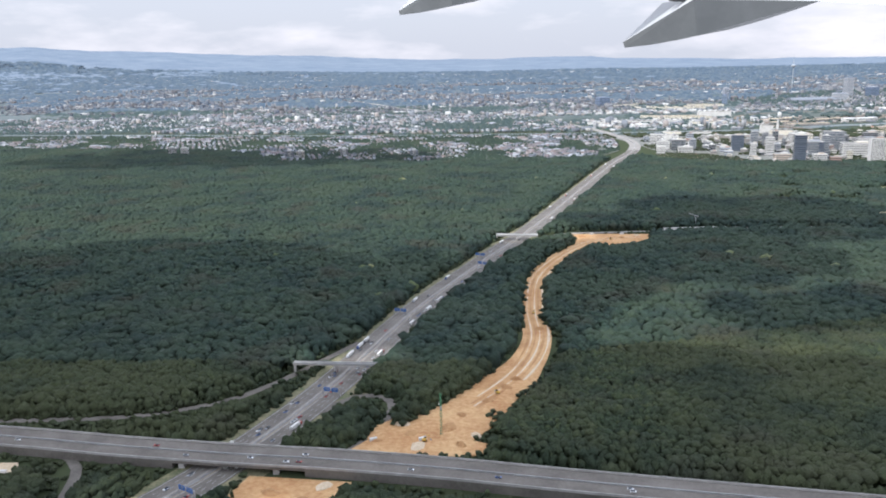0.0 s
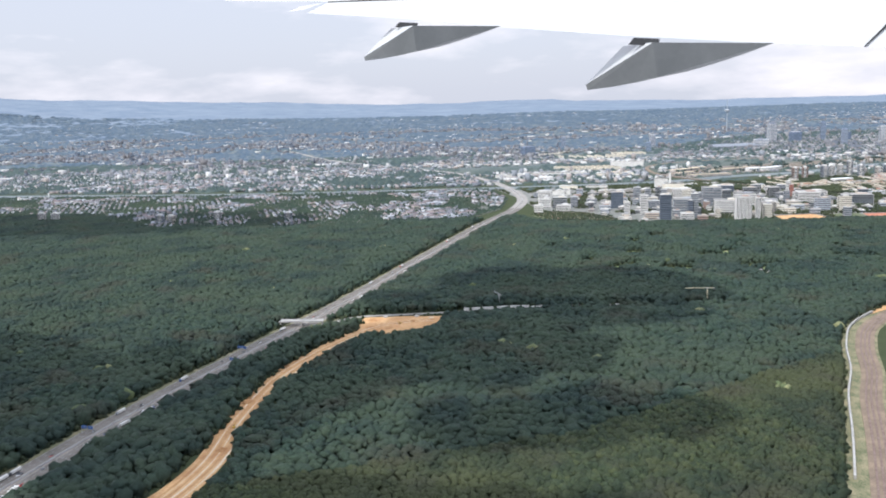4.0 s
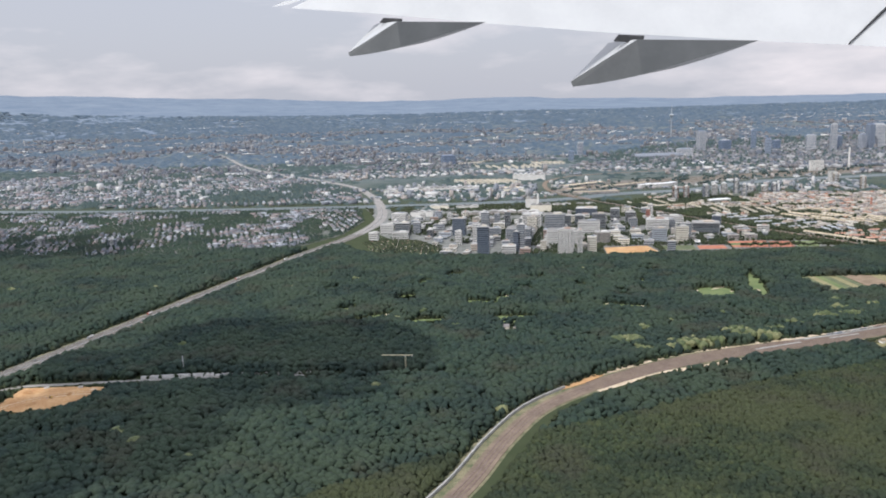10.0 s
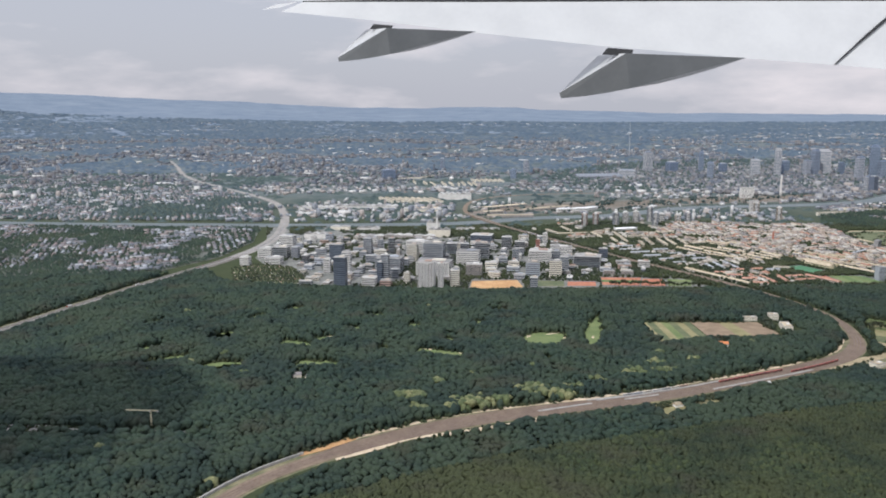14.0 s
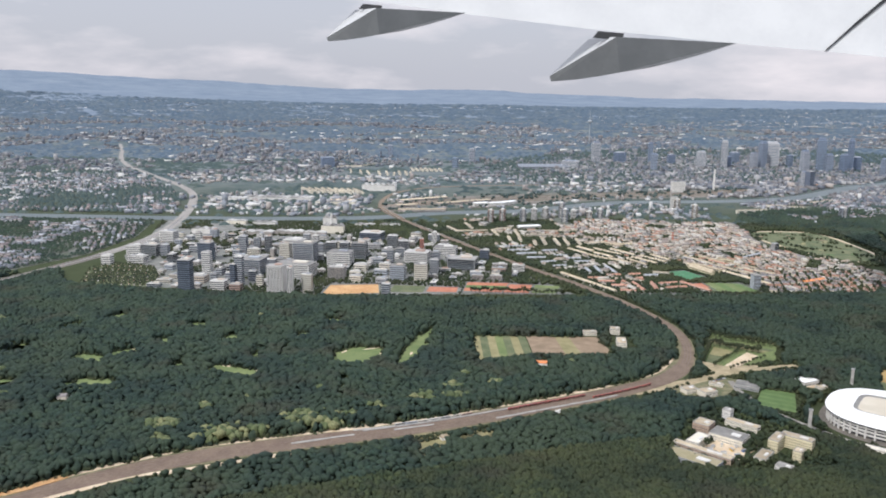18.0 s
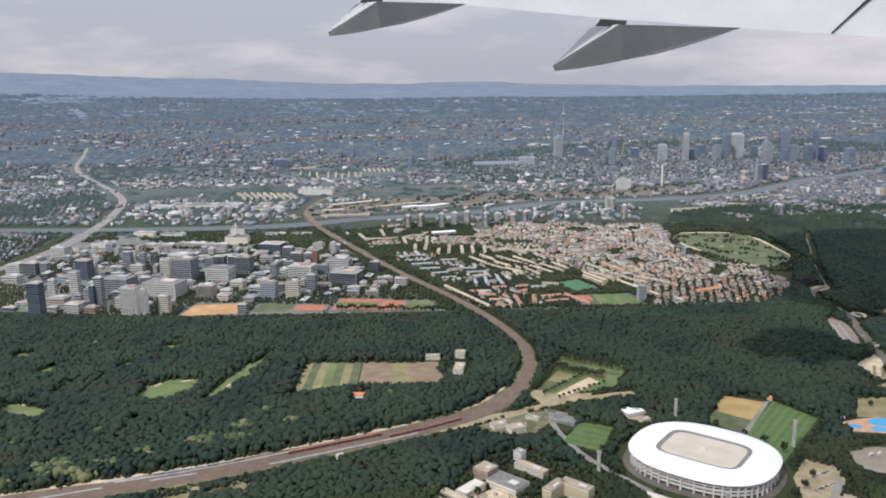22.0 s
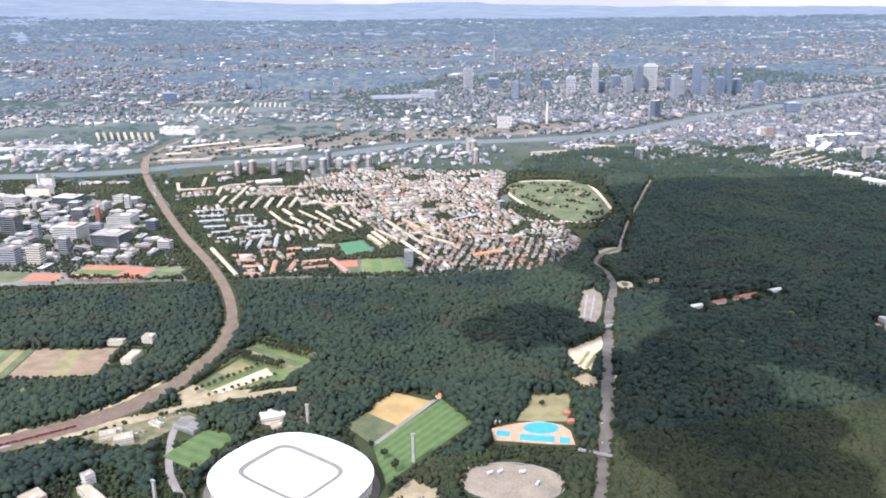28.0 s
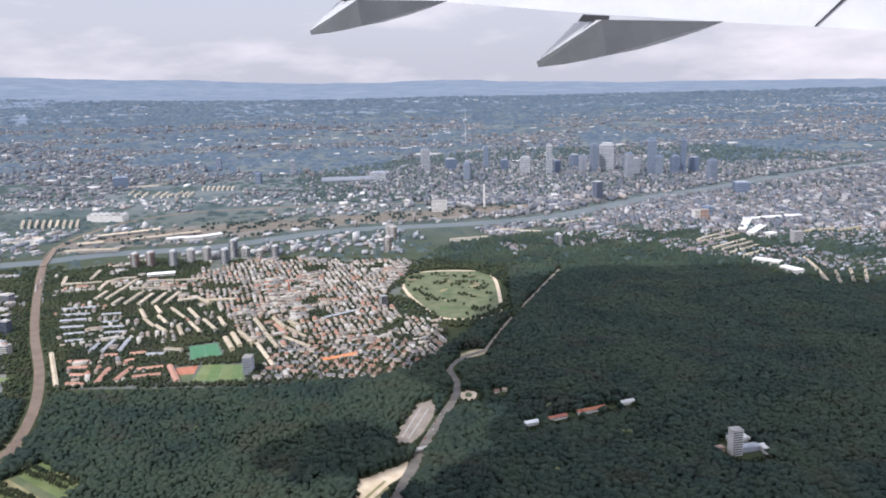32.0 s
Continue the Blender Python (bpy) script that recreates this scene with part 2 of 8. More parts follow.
M_POOL = surf("pool_water", (0.015, 0.28, 0.56), (0.03, 0.36, 0.66), 1.0, 0.12, spec=0.5)
M_TERRACE = surf("terrace_slabs", (0.46, 0.27, 0.17), (0.56, 0.37, 0.25), 1.5, 0.9)
M_WALLS = palette("rendered_walls", [(0.72, 0.70, 0.65), (0.66, 0.61, 0.53), (0.76, 0.74, 0.71), (0.62, 0.57, 0.50), (0.70, 0.64, 0.54)], 0.85, grain=4.0)
M_WALL_OB = palette("house_walls", [(0.72, 0.69, 0.63), (0.64, 0.58, 0.49), (0.76, 0.74, 0.71), (0.58, 0.52, 0.45), (0.68, 0.60, 0.47)], 0.85, by="object", grain=4.0)
M_ROOFS = palette("tiled_roofs", [(0.27, 0.17, 0.13), (0.22, 0.19, 0.18), (0.31, 0.22, 0.18), (0.20, 0.19, 0.19), (0.32, 0.28, 0.25), (0.44, 0.41, 0.38), (0.25, 0.20, 0.18)], 0.85, grain=6.0, amount=0.2)
M_ROOF_OB = palette("house_roofs", [(0.26, 0.16, 0.12), (0.20, 0.18, 0.17), (0.30, 0.20, 0.16), (0.17, 0.17, 0.175), (0.30, 0.26, 0.23), (0.22, 0.20, 0.19), (0.28, 0.16, 0.115)], 0.85, by="object", grain=6.0, amount=0.2)
M_FLATROOF = surf("gravel_roof", (0.25, 0.245, 0.23), (0.42, 0.40, 0.37), 0.8, 0.95, vary=0.45)
M_GLASS = palette("window_glass", [(0.045, 0.054, 0.066), (0.065, 0.078, 0.092), (0.035, 0.040, 0.048)], 0.25, by="object", spec=0.6)
M_GLASS_FAR = palette("far_window_bands", [(0.07, 0.09, 0.12), (0.10, 0.13, 0.16)], 0.25, spec=0.5)
M_OFFICE = palette("office_facades", [(0.54, 0.52, 0.48), (0.36, 0.35, 0.34), (0.62, 0.60, 0.56), (0.27, 0.28, 0.30), (0.46, 0.39, 0.32), (0.34, 0.36, 0.39), (0.56, 0.51, 0.43), (0.36, 0.25, 0.20)], 0.7, by="object", grain=2.0, amount=0.08)
M_WHITE = surf("white_render", (0.54, 0.52, 0.485), (0.66, 0.64, 0.605), 1.0, 0.8)
M_DARKTOWER = surf("dark_blue_cladding", (0.09, 0.11, 0.15), (0.13, 0.15, 0.19), 1.0, 0.35, spec=0.5)
M_BRICKRED = surf("red_brick", (0.34, 0.13, 0.09), (0.44, 0.19, 0.13), 2.0, 0.9)
M_ORANGE = surf("orange_tiles", (0.55, 0.20, 0.08), (0.68, 0.28, 0.12), 2.0, 0.85)
M_CREAM = surf("cream_render", (0.62, 0.57, 0.47), (0.70, 0.65, 0.55), 1.0, 0.85)
M_YELLOW = surf("yellow_render", (0.56, 0.49, 0.32), (0.64, 0.57, 0.38), 1.0, 0.85)
# Far walls keep muted, low-contrast tones that stand for haze.
M_FARTOWN = palette("haze_greyed_far_walls", [(0.33, 0.33, 0.33), (0.43, 0.42, 0.40), (0.22, 0.235, 0.255), (0.30, 0.27, 0.25), (0.20, 0.215, 0.24), (0.56, 0.55, 0.53), (0.23, 0.24, 0.26), (0.37, 0.33, 0.30)], 0.9, grain=1.0)
# The more distant walls are dimmed and blued further for haze.
M_HAZETOWN = palette("hazed_town_walls", [(0.18, 0.184, 0.198), (0.23, 0.23, 0.235), (0.14, 0.152, 0.178), (0.18, 0.172, 0.172), (0.35, 0.345, 0.34), (0.13, 0.145, 0.172), (0.20, 0.19, 0.186)], 0.9, grain=1.0, spec=0.1)
M_PAVED = surf("paved_streets_and_yards", (0.115, 0.125, 0.105), (0.235, 0.225, 0.205), 0.4, 0.95, fine=0.8)
# Tower colours are blued and evened out for haze.
M_SKYLINE = palette("hazed_skyline_cladding", [(0.15, 0.19, 0.27), (0.36, 0.37, 0.40), (0.17, 0.21, 0.29), (0.42, 0.42, 0.43), (0.22, 0.25, 0.31), (0.18, 0.22, 0.29)], 0.45, by="object", grain=0.5, spec=0.5)
M_MEMBRANE = surf("white_roof_membrane", (0.80, 0.79, 0.77), (0.86, 0.85, 0.83), 0.3, 0.6)
M_CANVAS = surf("cream_canvas", (0.54, 0.48, 0.38), (0.62, 0.56, 0.46), 0.4, 0.7)
M_STEEL = surf("grey_steel", (0.30, 0.30, 0.30), (0.42, 0.42, 0.41), 1.5, 0.5, metal=0.4)
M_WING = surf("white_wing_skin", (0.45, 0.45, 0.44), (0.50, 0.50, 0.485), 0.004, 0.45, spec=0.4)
# Grey darkened so that the fairing's shaded sides are in the colour.
M_FAIRING = surf("shaded_fairing_grey", (0.15, 0.158, 0.155), (0.19, 0.198, 0.193), 0.004, 0.4, spec=0.4)
M_BLACK = surf("dark_gap", (0.015, 0.015, 0.015), (0.03, 0.03, 0.03), 0.01, 0.7)
M_CLOUD = surf("cloud", (0.85, 0.85, 0.86), (0.92, 0.92, 0.92), 0.02, 1.0, spec=0.0)
M_CAR = palette("car_paint", [(0.70, 0.70, 0.70), (0.05, 0.05, 0.06), (0.30, 0.31, 0.33), (0.40, 0.04, 0.03), (0.06, 0.10, 0.25), (0.75, 0.75, 0.74)], 0.3, by="object", spec=0.5)
M_DIGGER = surf("yellow_machine_paint", (0.50, 0.30, 0.04), (0.58, 0.36, 0.06), 3.0, 0.5)
M_TYRE = surf("tyre", (0.02, 0.02, 0.02), (0.03, 0.03, 0.03), 4.0, 0.9)
M_GRAVEL = surf("brown_gravel", (0.20, 0.17, 0.14), (0.31, 0.26, 0.21), 0.4, 0.95, fine=0.6)
M_WORKS = surf("grey_brown_works", (0.26, 0.24, 0.22), (0.36, 0.33, 0.30), 0.7, 0.9)
M_ARENA = surf("trodden_tan_gravel", (0.22, 0.185, 0.145), (0.34, 0.29, 0.225), 0.35, 0.95, fine=0.6)
M_GREYSLAB = surf("grey_cladding", (0.28, 0.29, 0.31), (0.38, 0.39, 0.40), 0.8, 0.7)
M_ROOFTAN = surf("tan_felt_roof", (0.36, 0.29, 0.20), (0.48, 0.41, 0.30), 0.9, 0.95, vary=0.25)
# Roofs far off, their colours muted for haze.
M_FARROOF = palette("haze_greyed_far_roofs", [(0.19, 0.16, 0.16), (0.16, 0.17, 0.19), (0.24, 0.19, 0.18), (0.36, 0.37, 0.39), (0.20, 0.19, 0.20), (0.15, 0.16, 0.18)], 0.9, grain=3.0)
# Tower colour faded to grey for the haze before it.
M_HAZEGREY = surf("haze_grey_tower", (0.30, 0.32, 0.34), (0.36, 0.38, 0.40), 0.2, 0.9)
M_TERRA = surf("terracotta_tiles", (0.36, 0.19, 0.13), (0.46, 0.26, 0.19), 1.5, 0.85, vary=0.15)
M_TOWNWALL = palette("town_walls", [(0.62, 0.57, 0.48), (0.52, 0.47, 0.39), (0.66, 0.63, 0.57), (0.46, 0.41, 0.34), (0.58, 0.52, 0.42)], 0.85, grain=4.0)
M_TOWNROOF = palette("town_roofs", [(0.31, 0.25, 0.20), (0.23, 0.19, 0.17), (0.36, 0.29, 0.23), (0.22, 0.21, 0.20), (0.40, 0.36, 0.31), (0.46, 0.43, 0.38), (0.34, 0.19, 0.13), (0.25, 0.22, 0.20)], 0.85, grain=6.0, amount=0.2)
M_BROWNBRICK = surf("weathered_brown_brick", (0.30, 0.22, 0.165), (0.42, 0.32, 0.24), 1.5, 0.9)
# Near-black, to colour in the shade inside the gallery openings.
M_STAND = surf("stand_wall_shade", (0.05, 0.05, 0.055), (0.10, 0.10, 0.10), 1.5, 0.8)
M_RINGGREY = surf("grey_roof_glazing", (0.17, 0.16, 0.15), (0.24, 0.23, 0.21), 1.5, 0.4)
M_YARD = surf("yard_ground", (0.085, 0.095, 0.075), (0.19, 0.165, 0.14), 0.08, 0.95, fine=0.7)
M_MOSS = surf("mossy_roof", (0.26, 0.23, 0.12), (0.36, 0.31, 0.22), 0.8, 0.95, fine=0.6)
M_GRAVELTAN = surf("tan_gravel", (0.26, 0.22, 0.13), (0.42, 0.34, 0.22), 0.6, 0.95, fine=0.6)
M_ROADPALE = surf("pale_concrete_road", (0.22, 0.20, 0.18), (0.30, 0.28, 0.25), 0.3, 0.9)
M_BLUE = surf("blue_sign", (0.03, 0.10, 0.30), (0.05, 0.13, 0.36), 1.0, 0.5)
M_TRAINRED = surf("red_train_paint", (0.34, 0.09, 0.07), (0.42, 0.14, 0.11), 1.0, 0.4, spec=0.5)


def backdrop_hills():
    m = bpy.data.materials.new("hazed_wooded_hills")
    m.use_nodes = True
    n, l = m.node_tree.nodes, m.node_tree.links
    b = n["Principled BSDF"]
    b.inputs["Roughness"].default_value, b.inputs["Specular IOR Level"].default_value = 1.0, 0.0
    geo, tex, mix = n.new("ShaderNodeNewGeometry"), n.new("ShaderNodeTexNoise"), n.new("ShaderNodeMix")
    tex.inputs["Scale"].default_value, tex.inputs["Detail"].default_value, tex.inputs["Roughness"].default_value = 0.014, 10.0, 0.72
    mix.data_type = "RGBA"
    # blue-grey haze is mixed into both tones of the hills
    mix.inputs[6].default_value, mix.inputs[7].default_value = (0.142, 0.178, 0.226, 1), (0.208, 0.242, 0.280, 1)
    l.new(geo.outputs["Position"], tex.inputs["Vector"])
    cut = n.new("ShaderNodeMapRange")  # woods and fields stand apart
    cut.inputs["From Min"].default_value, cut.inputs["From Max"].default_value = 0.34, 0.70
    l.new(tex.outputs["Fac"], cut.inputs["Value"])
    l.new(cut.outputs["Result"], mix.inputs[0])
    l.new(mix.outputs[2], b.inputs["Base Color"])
    return m


M_HILLS = backdrop_hills()


def land_with_haze():
    """Forest floor near by; out on the plain a patchwork of fields, parks and built-up land, its colours tinted for
    haze.
    """
    m = bpy.data.materials.new("forest_floor_and_hazed_plain")
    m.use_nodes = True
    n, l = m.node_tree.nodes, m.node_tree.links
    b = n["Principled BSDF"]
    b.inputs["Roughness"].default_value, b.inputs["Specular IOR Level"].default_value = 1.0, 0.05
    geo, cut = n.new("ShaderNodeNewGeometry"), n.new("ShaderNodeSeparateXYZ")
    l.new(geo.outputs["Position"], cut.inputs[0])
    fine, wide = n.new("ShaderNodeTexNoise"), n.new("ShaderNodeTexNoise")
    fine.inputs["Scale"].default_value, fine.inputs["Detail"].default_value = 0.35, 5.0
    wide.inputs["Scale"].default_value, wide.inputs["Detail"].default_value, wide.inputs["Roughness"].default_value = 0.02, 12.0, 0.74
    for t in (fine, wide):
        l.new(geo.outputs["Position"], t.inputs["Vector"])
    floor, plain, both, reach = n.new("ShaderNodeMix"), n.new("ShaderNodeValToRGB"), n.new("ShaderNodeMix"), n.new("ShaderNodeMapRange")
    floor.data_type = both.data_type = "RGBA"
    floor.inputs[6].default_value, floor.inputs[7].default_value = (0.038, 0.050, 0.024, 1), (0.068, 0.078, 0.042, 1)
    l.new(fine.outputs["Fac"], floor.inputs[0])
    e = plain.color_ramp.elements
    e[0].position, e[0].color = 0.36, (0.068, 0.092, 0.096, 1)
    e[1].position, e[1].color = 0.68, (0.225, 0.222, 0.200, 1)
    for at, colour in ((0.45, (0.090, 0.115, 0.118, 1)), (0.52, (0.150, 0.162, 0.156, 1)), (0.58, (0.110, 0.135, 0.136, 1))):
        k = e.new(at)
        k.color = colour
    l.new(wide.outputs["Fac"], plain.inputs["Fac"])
    # haze is put into the colour with distance: floor gives way to tinted plain
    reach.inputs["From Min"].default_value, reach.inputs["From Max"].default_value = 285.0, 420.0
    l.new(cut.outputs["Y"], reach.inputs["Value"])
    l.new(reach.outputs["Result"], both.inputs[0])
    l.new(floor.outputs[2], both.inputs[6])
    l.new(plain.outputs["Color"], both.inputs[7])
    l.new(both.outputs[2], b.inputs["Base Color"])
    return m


M_GROUND = land_with_haze()


# ---- building tools ----
rng = np.random.default_rng(7)


class Bag:
    """Gathers faces for one mesh."""

    def __init__(self):
        self.v, self.f, self.m = [], [], []

    def add(self, verts, faces, mat=0):
        k = len(self.v)
        self.v += [tuple(p) for p in verts]
        self.f += [tuple(i + k for i in face) for face in faces]
        self.m += [mat] * len(faces)
        return self

    def box(self, x, y, z0, z1, sx, sy, ang=0.0, mat=0, taper=1.0):
        c, s = math.cos(ang), math.sin(ang)
        pts = []
        for z, k in ((z0, 1.0), (z1, taper)):
            for a, b in ((-1, -1), (1, -1), (1, 1), (-1, 1)):
                u, w = a * sx * k / 2, b * sy * k / 2
                pts.append((x + c * u - s * w, y + s * u + c * w, z))
        return self.add(pts, [(0, 3, 2, 1), (4, 5, 6, 7), (0, 1, 5, 4), (1, 2, 6, 5), (2, 3, 7, 6), (3, 0, 4, 7)], mat)

    def gable(self, x, y, z0, rise, sx, sy, ang=0.0, over=0.04, mat=0, thick=0.04):
        """A ridge roof of some thickness, its ridge along its own x."""
        c, s = math.cos(ang), math.sin(ang)
        hx, hy = sx / 2 + over, sy / 2 + over
        loc = [(-hx, -hy, z0), (hx, -hy, z0), (hx, hy, z0), (-hx, hy, z0), (-hx, 0, z0 + rise), (hx, 0, z0 + rise),
               (-hx, -hy, z0 - thick), (hx, -hy, z0 - thick), (hx, hy, z0 - thick), (-hx, hy, z0 - thick)]
        pts = [(x + c * a - s * b, y + s * a + c * b, h) for a, b, h in loc]
        return self.add(pts, [(0, 1, 5, 4), (2, 3, 4, 5), (3, 0, 4), (1, 2, 5), (6, 9, 8, 7), (6, 7, 1, 0), (7, 8, 2, 1), (8, 9, 3, 2), (9, 6, 0, 3)], mat)

    def prism(self, poly, z0, z1, mat=0):
        n = len(poly)
        if sum(poly[k - 1][0] * poly[k][1] - poly[k][0] * poly[k - 1][1] for k in range(n)) < 0:
            poly = poly[::-1]
        pts = [(*p[:2], z0) for p in poly] + [(*p[:2], z1) for p in poly]
        return self.add(pts, [tuple(range(n))[::-1], tuple(range(n, 2 * n))] + [(k, (k + 1) % n, n + (k + 1) % n, n + k) for k in range(n)], mat)

    def loft(self, rings, mat=0, caps=True):
        n, k = len(rings[0]), len(rings)
        pts = [p for ring in rings for p in ring]
        faces = [(a * n + b, a * n + (b + 1) % n, (a + 1) * n + (b + 1) % n, (a + 1) * n + b) for a in range(k - 1) for b in range(n)]
        if caps:
            faces += [tuple(range(n))[::-1], tuple(range((k - 1) * n, k * n))]
        return self.add(pts, faces, mat)

    def pole(self, x, y, z0, z1, r0, r1, n=8, mat=0):
        turn = [(math.cos(2 * math.pi * k / n), math.sin(2 * math.pi * k / n)) for k in range(n)]
        return self.loft([[(x + r * a, y + r * b, z) for a, b in turn] for z, r in ((z0, r0), (z1, r1))], mat)

    def data(self, name, *mats):
        me = bpy.data.meshes.new(name)
        me.from_pydata(self.v, [], self.f)
        for m in mats:
            me.materials.append(m)
        if len(mats) > 1:
            me.polygons.foreach_set("material_index", self.m)
        me.update()
        return me


def part(name, bag, material, parent=None, label=""):
    """Links one mesh as a part of a thing, or on its own."""
    mats = material if isinstance(material, (list, tuple)) else (material,)
    ob = new(name, bag.data(name, *mats) if isinstance(bag, Bag) else bag)
    ob.parent = parent
    return tagged(ob, label)


def thing(name, label, category, at=(0, 0, 0), turn=0.0, group="", kind=""):
    ob = new(name)
    ob.empty_display_size = 0.2
    ob.matrix_basis = pose(*at, 0, 0, turn)
    return tagged(ob, label, category, group, kind)


def smooth_line(pts, step=1.5):
    """A soft curve through some points of the plan, cut into short pieces."""
    p = [Vector(q) for q in pts]
    p = [2 * p[0] - p[1]] + p + [2 * p[-1] - p[-2]]
    out = []
    for a, b, c, d in zip(p, p[1:], p[2:], p[3:]):
        n = max(2, int((c - b).length / step))
        for k in range(n):
            t = k / n
            out.append(0.5 * (2 * b + (c - a) * t + (2 * a - 5 * b + 4 * c - d) * t * t + (3 * b - a - 3 * c + d) * t ** 3))
    return out + [p[-2]]


def strip(line, half, z0, z1, offset=0.0, bag=None):
    """A slab that follows a line of the plan; half and the heights may change along it."""
    bag = bag or Bag()
    rings, n = [], len(line)
    for k, p in enumerate(line):
        d = (line[min(k + 1, n - 1)] - line[max(k - 1, 0)]).normalized()
        side = Vector((-d.y, d.x))
        w = half(k / (n - 1)) if callable(half) else half
        h = z1(k / (n - 1)) if callable(z1) else z1
        a, b = Vector(p[:2]) + side * (offset + w), Vector(p[:2]) + side * (offset - w)
        rings.append([(*a, z0), (*b, z0), (*b, h), (*a, h)])
    return bag.loft(rings)


def far_from(x, y, line):
    """The distance of points from a line of the plan."""
    best = np.full(len(x), 1e9)
    for a, b in zip(line, line[1:]):
        dx, dy = b[0] - a[0], b[1] - a[1]
        t = np.clip(((x - a[0]) * dx + (y - a[1]) * dy) / (dx * dx + dy * dy + 1e-9), 0, 1)
        best = np.minimum(best, np.hypot(x - a[0] - t * dx, y - a[1] - t * dy))
    return best


def inside(x, y, poly):
    hit = np.zeros(len(x), bool)
    for (ax, ay), (bx, by) in zip(poly, poly[1:] + poly[:1]):
        if ay != by:
            hit ^= ((ay > y) != (by > y)) & (x < (bx - ax) * (y - ay) / (by - ay) + ax)
    return hit


def patchy(x, y, size, seed):
    """Soft random patches of about that size, from 0 to 1."""
    g = np.random.default_rng(seed).random((64, 64))
    total = np.zeros(len(x))
    for k, w in ((1.0, 0.6), (2.3, 0.28), (5.1, 0.12)):
        u, v = x / size * k + 17 * k, y / size * k + 5 * k
        i, j = np.floor(u).astype(int), np.floor(v).astype(int)
        fu, fv = u - i, v - j
        fu, fv = fu * fu * (3 - 2 * fu), fv * fv * (3 - 2 * fv)
        q = lambda a, b: g[a % 64, b % 64]  # noqa: E731
        total += w * ((q(i, j) * (1 - fu) + q(i + 1, j) * fu) * (1 - fv) + (q(i, j + 1) * (1 - fu) + q(i + 1, j + 1) * fu) * fv)
    return total


def jitter_grid(x0, x1, y0, y1, step, shake=0.42):
    gx, gy = np.meshgrid(np.arange(x0, x1, step), np.arange(y0, y1, step))
    gx = gx + (np.arange(gx.shape[0]) % 2)[:, None] * step / 2
    x, y = gx.ravel(), gy.ravel()
    return x + rng.uniform(-shake, shake, len(x)) * step, y + rng.uniform(-shake, shake, len(y)) * step


def scatter(name, bags, mats, x, y, z, sx, sy, sz, turn):
    """Many small pieces, joined into one mesh: each is one of the given shapes, scaled, turned and set down."""
    which = rng.integers(0, len(bags), len(x))
    vs, loops, totals, mi, base = [], [], [], [], 0
    for k, bag in enumerate(bags):
        sel = np.flatnonzero(which == k)
        if not len(sel):
            continue
        v = np.array(bag.v)
        c, s = np.cos(turn[sel])[:, None], np.sin(turn[sel])[:, None]
        px, py, pz = v[:, 0] * sx[sel][:, None], v[:, 1] * sy[sel][:, None], v[:, 2] * sz[sel][:, None]
        vs.append(np.stack([x[sel][:, None] + c * px - s * py, y[sel][:, None] + s * px + c * py, z[sel][:, None] + pz], -1).reshape(-1, 3))
        flat = np.array([i for f in bag.f for i in f])
        loops.append((flat[None, :] + (base + np.arange(len(sel)) * len(v))[:, None]).ravel())
        totals.append(np.tile([len(f) for f in bag.f], len(sel)))
        mi.append(np.tile(bag.m, len(sel)))
        base += len(sel) * len(v)
    vs, loops, totals, mi = np.concatenate(vs), np.concatenate(loops), np.concatenate(totals), np.concatenate(mi)
    me = bpy.data.meshes.new(name)
    me.vertices.add(len(vs))
    me.vertices.foreach_set("co", vs.astype(np.float32).ravel())
    me.loops.add(len(loops))
    me.loops.foreach_set("vertex_index", loops.astype(np.int32))
    me.polygons.add(len(totals))
    me.polygons.foreach_set("loop_start", np.concatenate([[0], np.cumsum(totals)[:-1]]).astype(np.int32))
    me.polygons.foreach_set("loop_total", totals.astype(np.int32))
    for m in mats:
        me.materials.append(m)
    me.polygons.foreach_set("material_index", mi.astype(np.int32))
    if mats[0].name.find("lea") >= 0 or mats[0].name.find("woods") >= 0:  # foliage is rounded
        me.polygons.foreach_set("use_smooth", np.ones(len(totals), bool))
    me.update(calc_edges=True)
    return new(name, me)


def ico(level):
    bm = bmesh.new()
    bmesh.ops.create_icosphere(bm, subdivisions=level, radius=1.0)
    v, f = [p.co.copy() for p in bm.verts], [tuple(q.index for q in face.verts) for face in bm.faces]
    bm.free()
    return v, f


ICO1, ICO2 = ico(1), ico(2)




def dome(seed, sides=5, levels=((0.74, 0.15), (0.98, 0.82)), top=1.38, rough=0.24):
    """A single uneven crown, open below, about one unit in radius."""
    r, bag, rings = random.Random(seed), Bag(), []
    for k, (rad, z) in enumerate(levels):
        rings.append([(rad * w * math.cos(a), rad * w * math.sin(a), max(0.05, z + r.uniform(-0.5, 0.5) * rough)) for a, w in ((6.2832 * (j + 0.5 * k + r.uniform(-0.25, 0.25)) / sides, r.uniform(1 - rough, 1 + rough)) for j in range(sides))])
    n = sides
    bag.add([p for ring in rings for p in ring] + [(r.uniform(-0.25, 0.25), r.uniform(-0.25, 0.25), top * r.uniform(0.9, 1.1))],
            [(a * n + b, a * n + (b + 1) % n, (a + 1) * n + (b + 1) % n, (a + 1) * n + b) for a in range(len(rings) - 1) for b in range(n)]
            + [((len(rings) - 1) * n + b, (len(rings) - 1) * n + (b + 1) % n, len(rings) * n) for b in range(n)])
    return bag



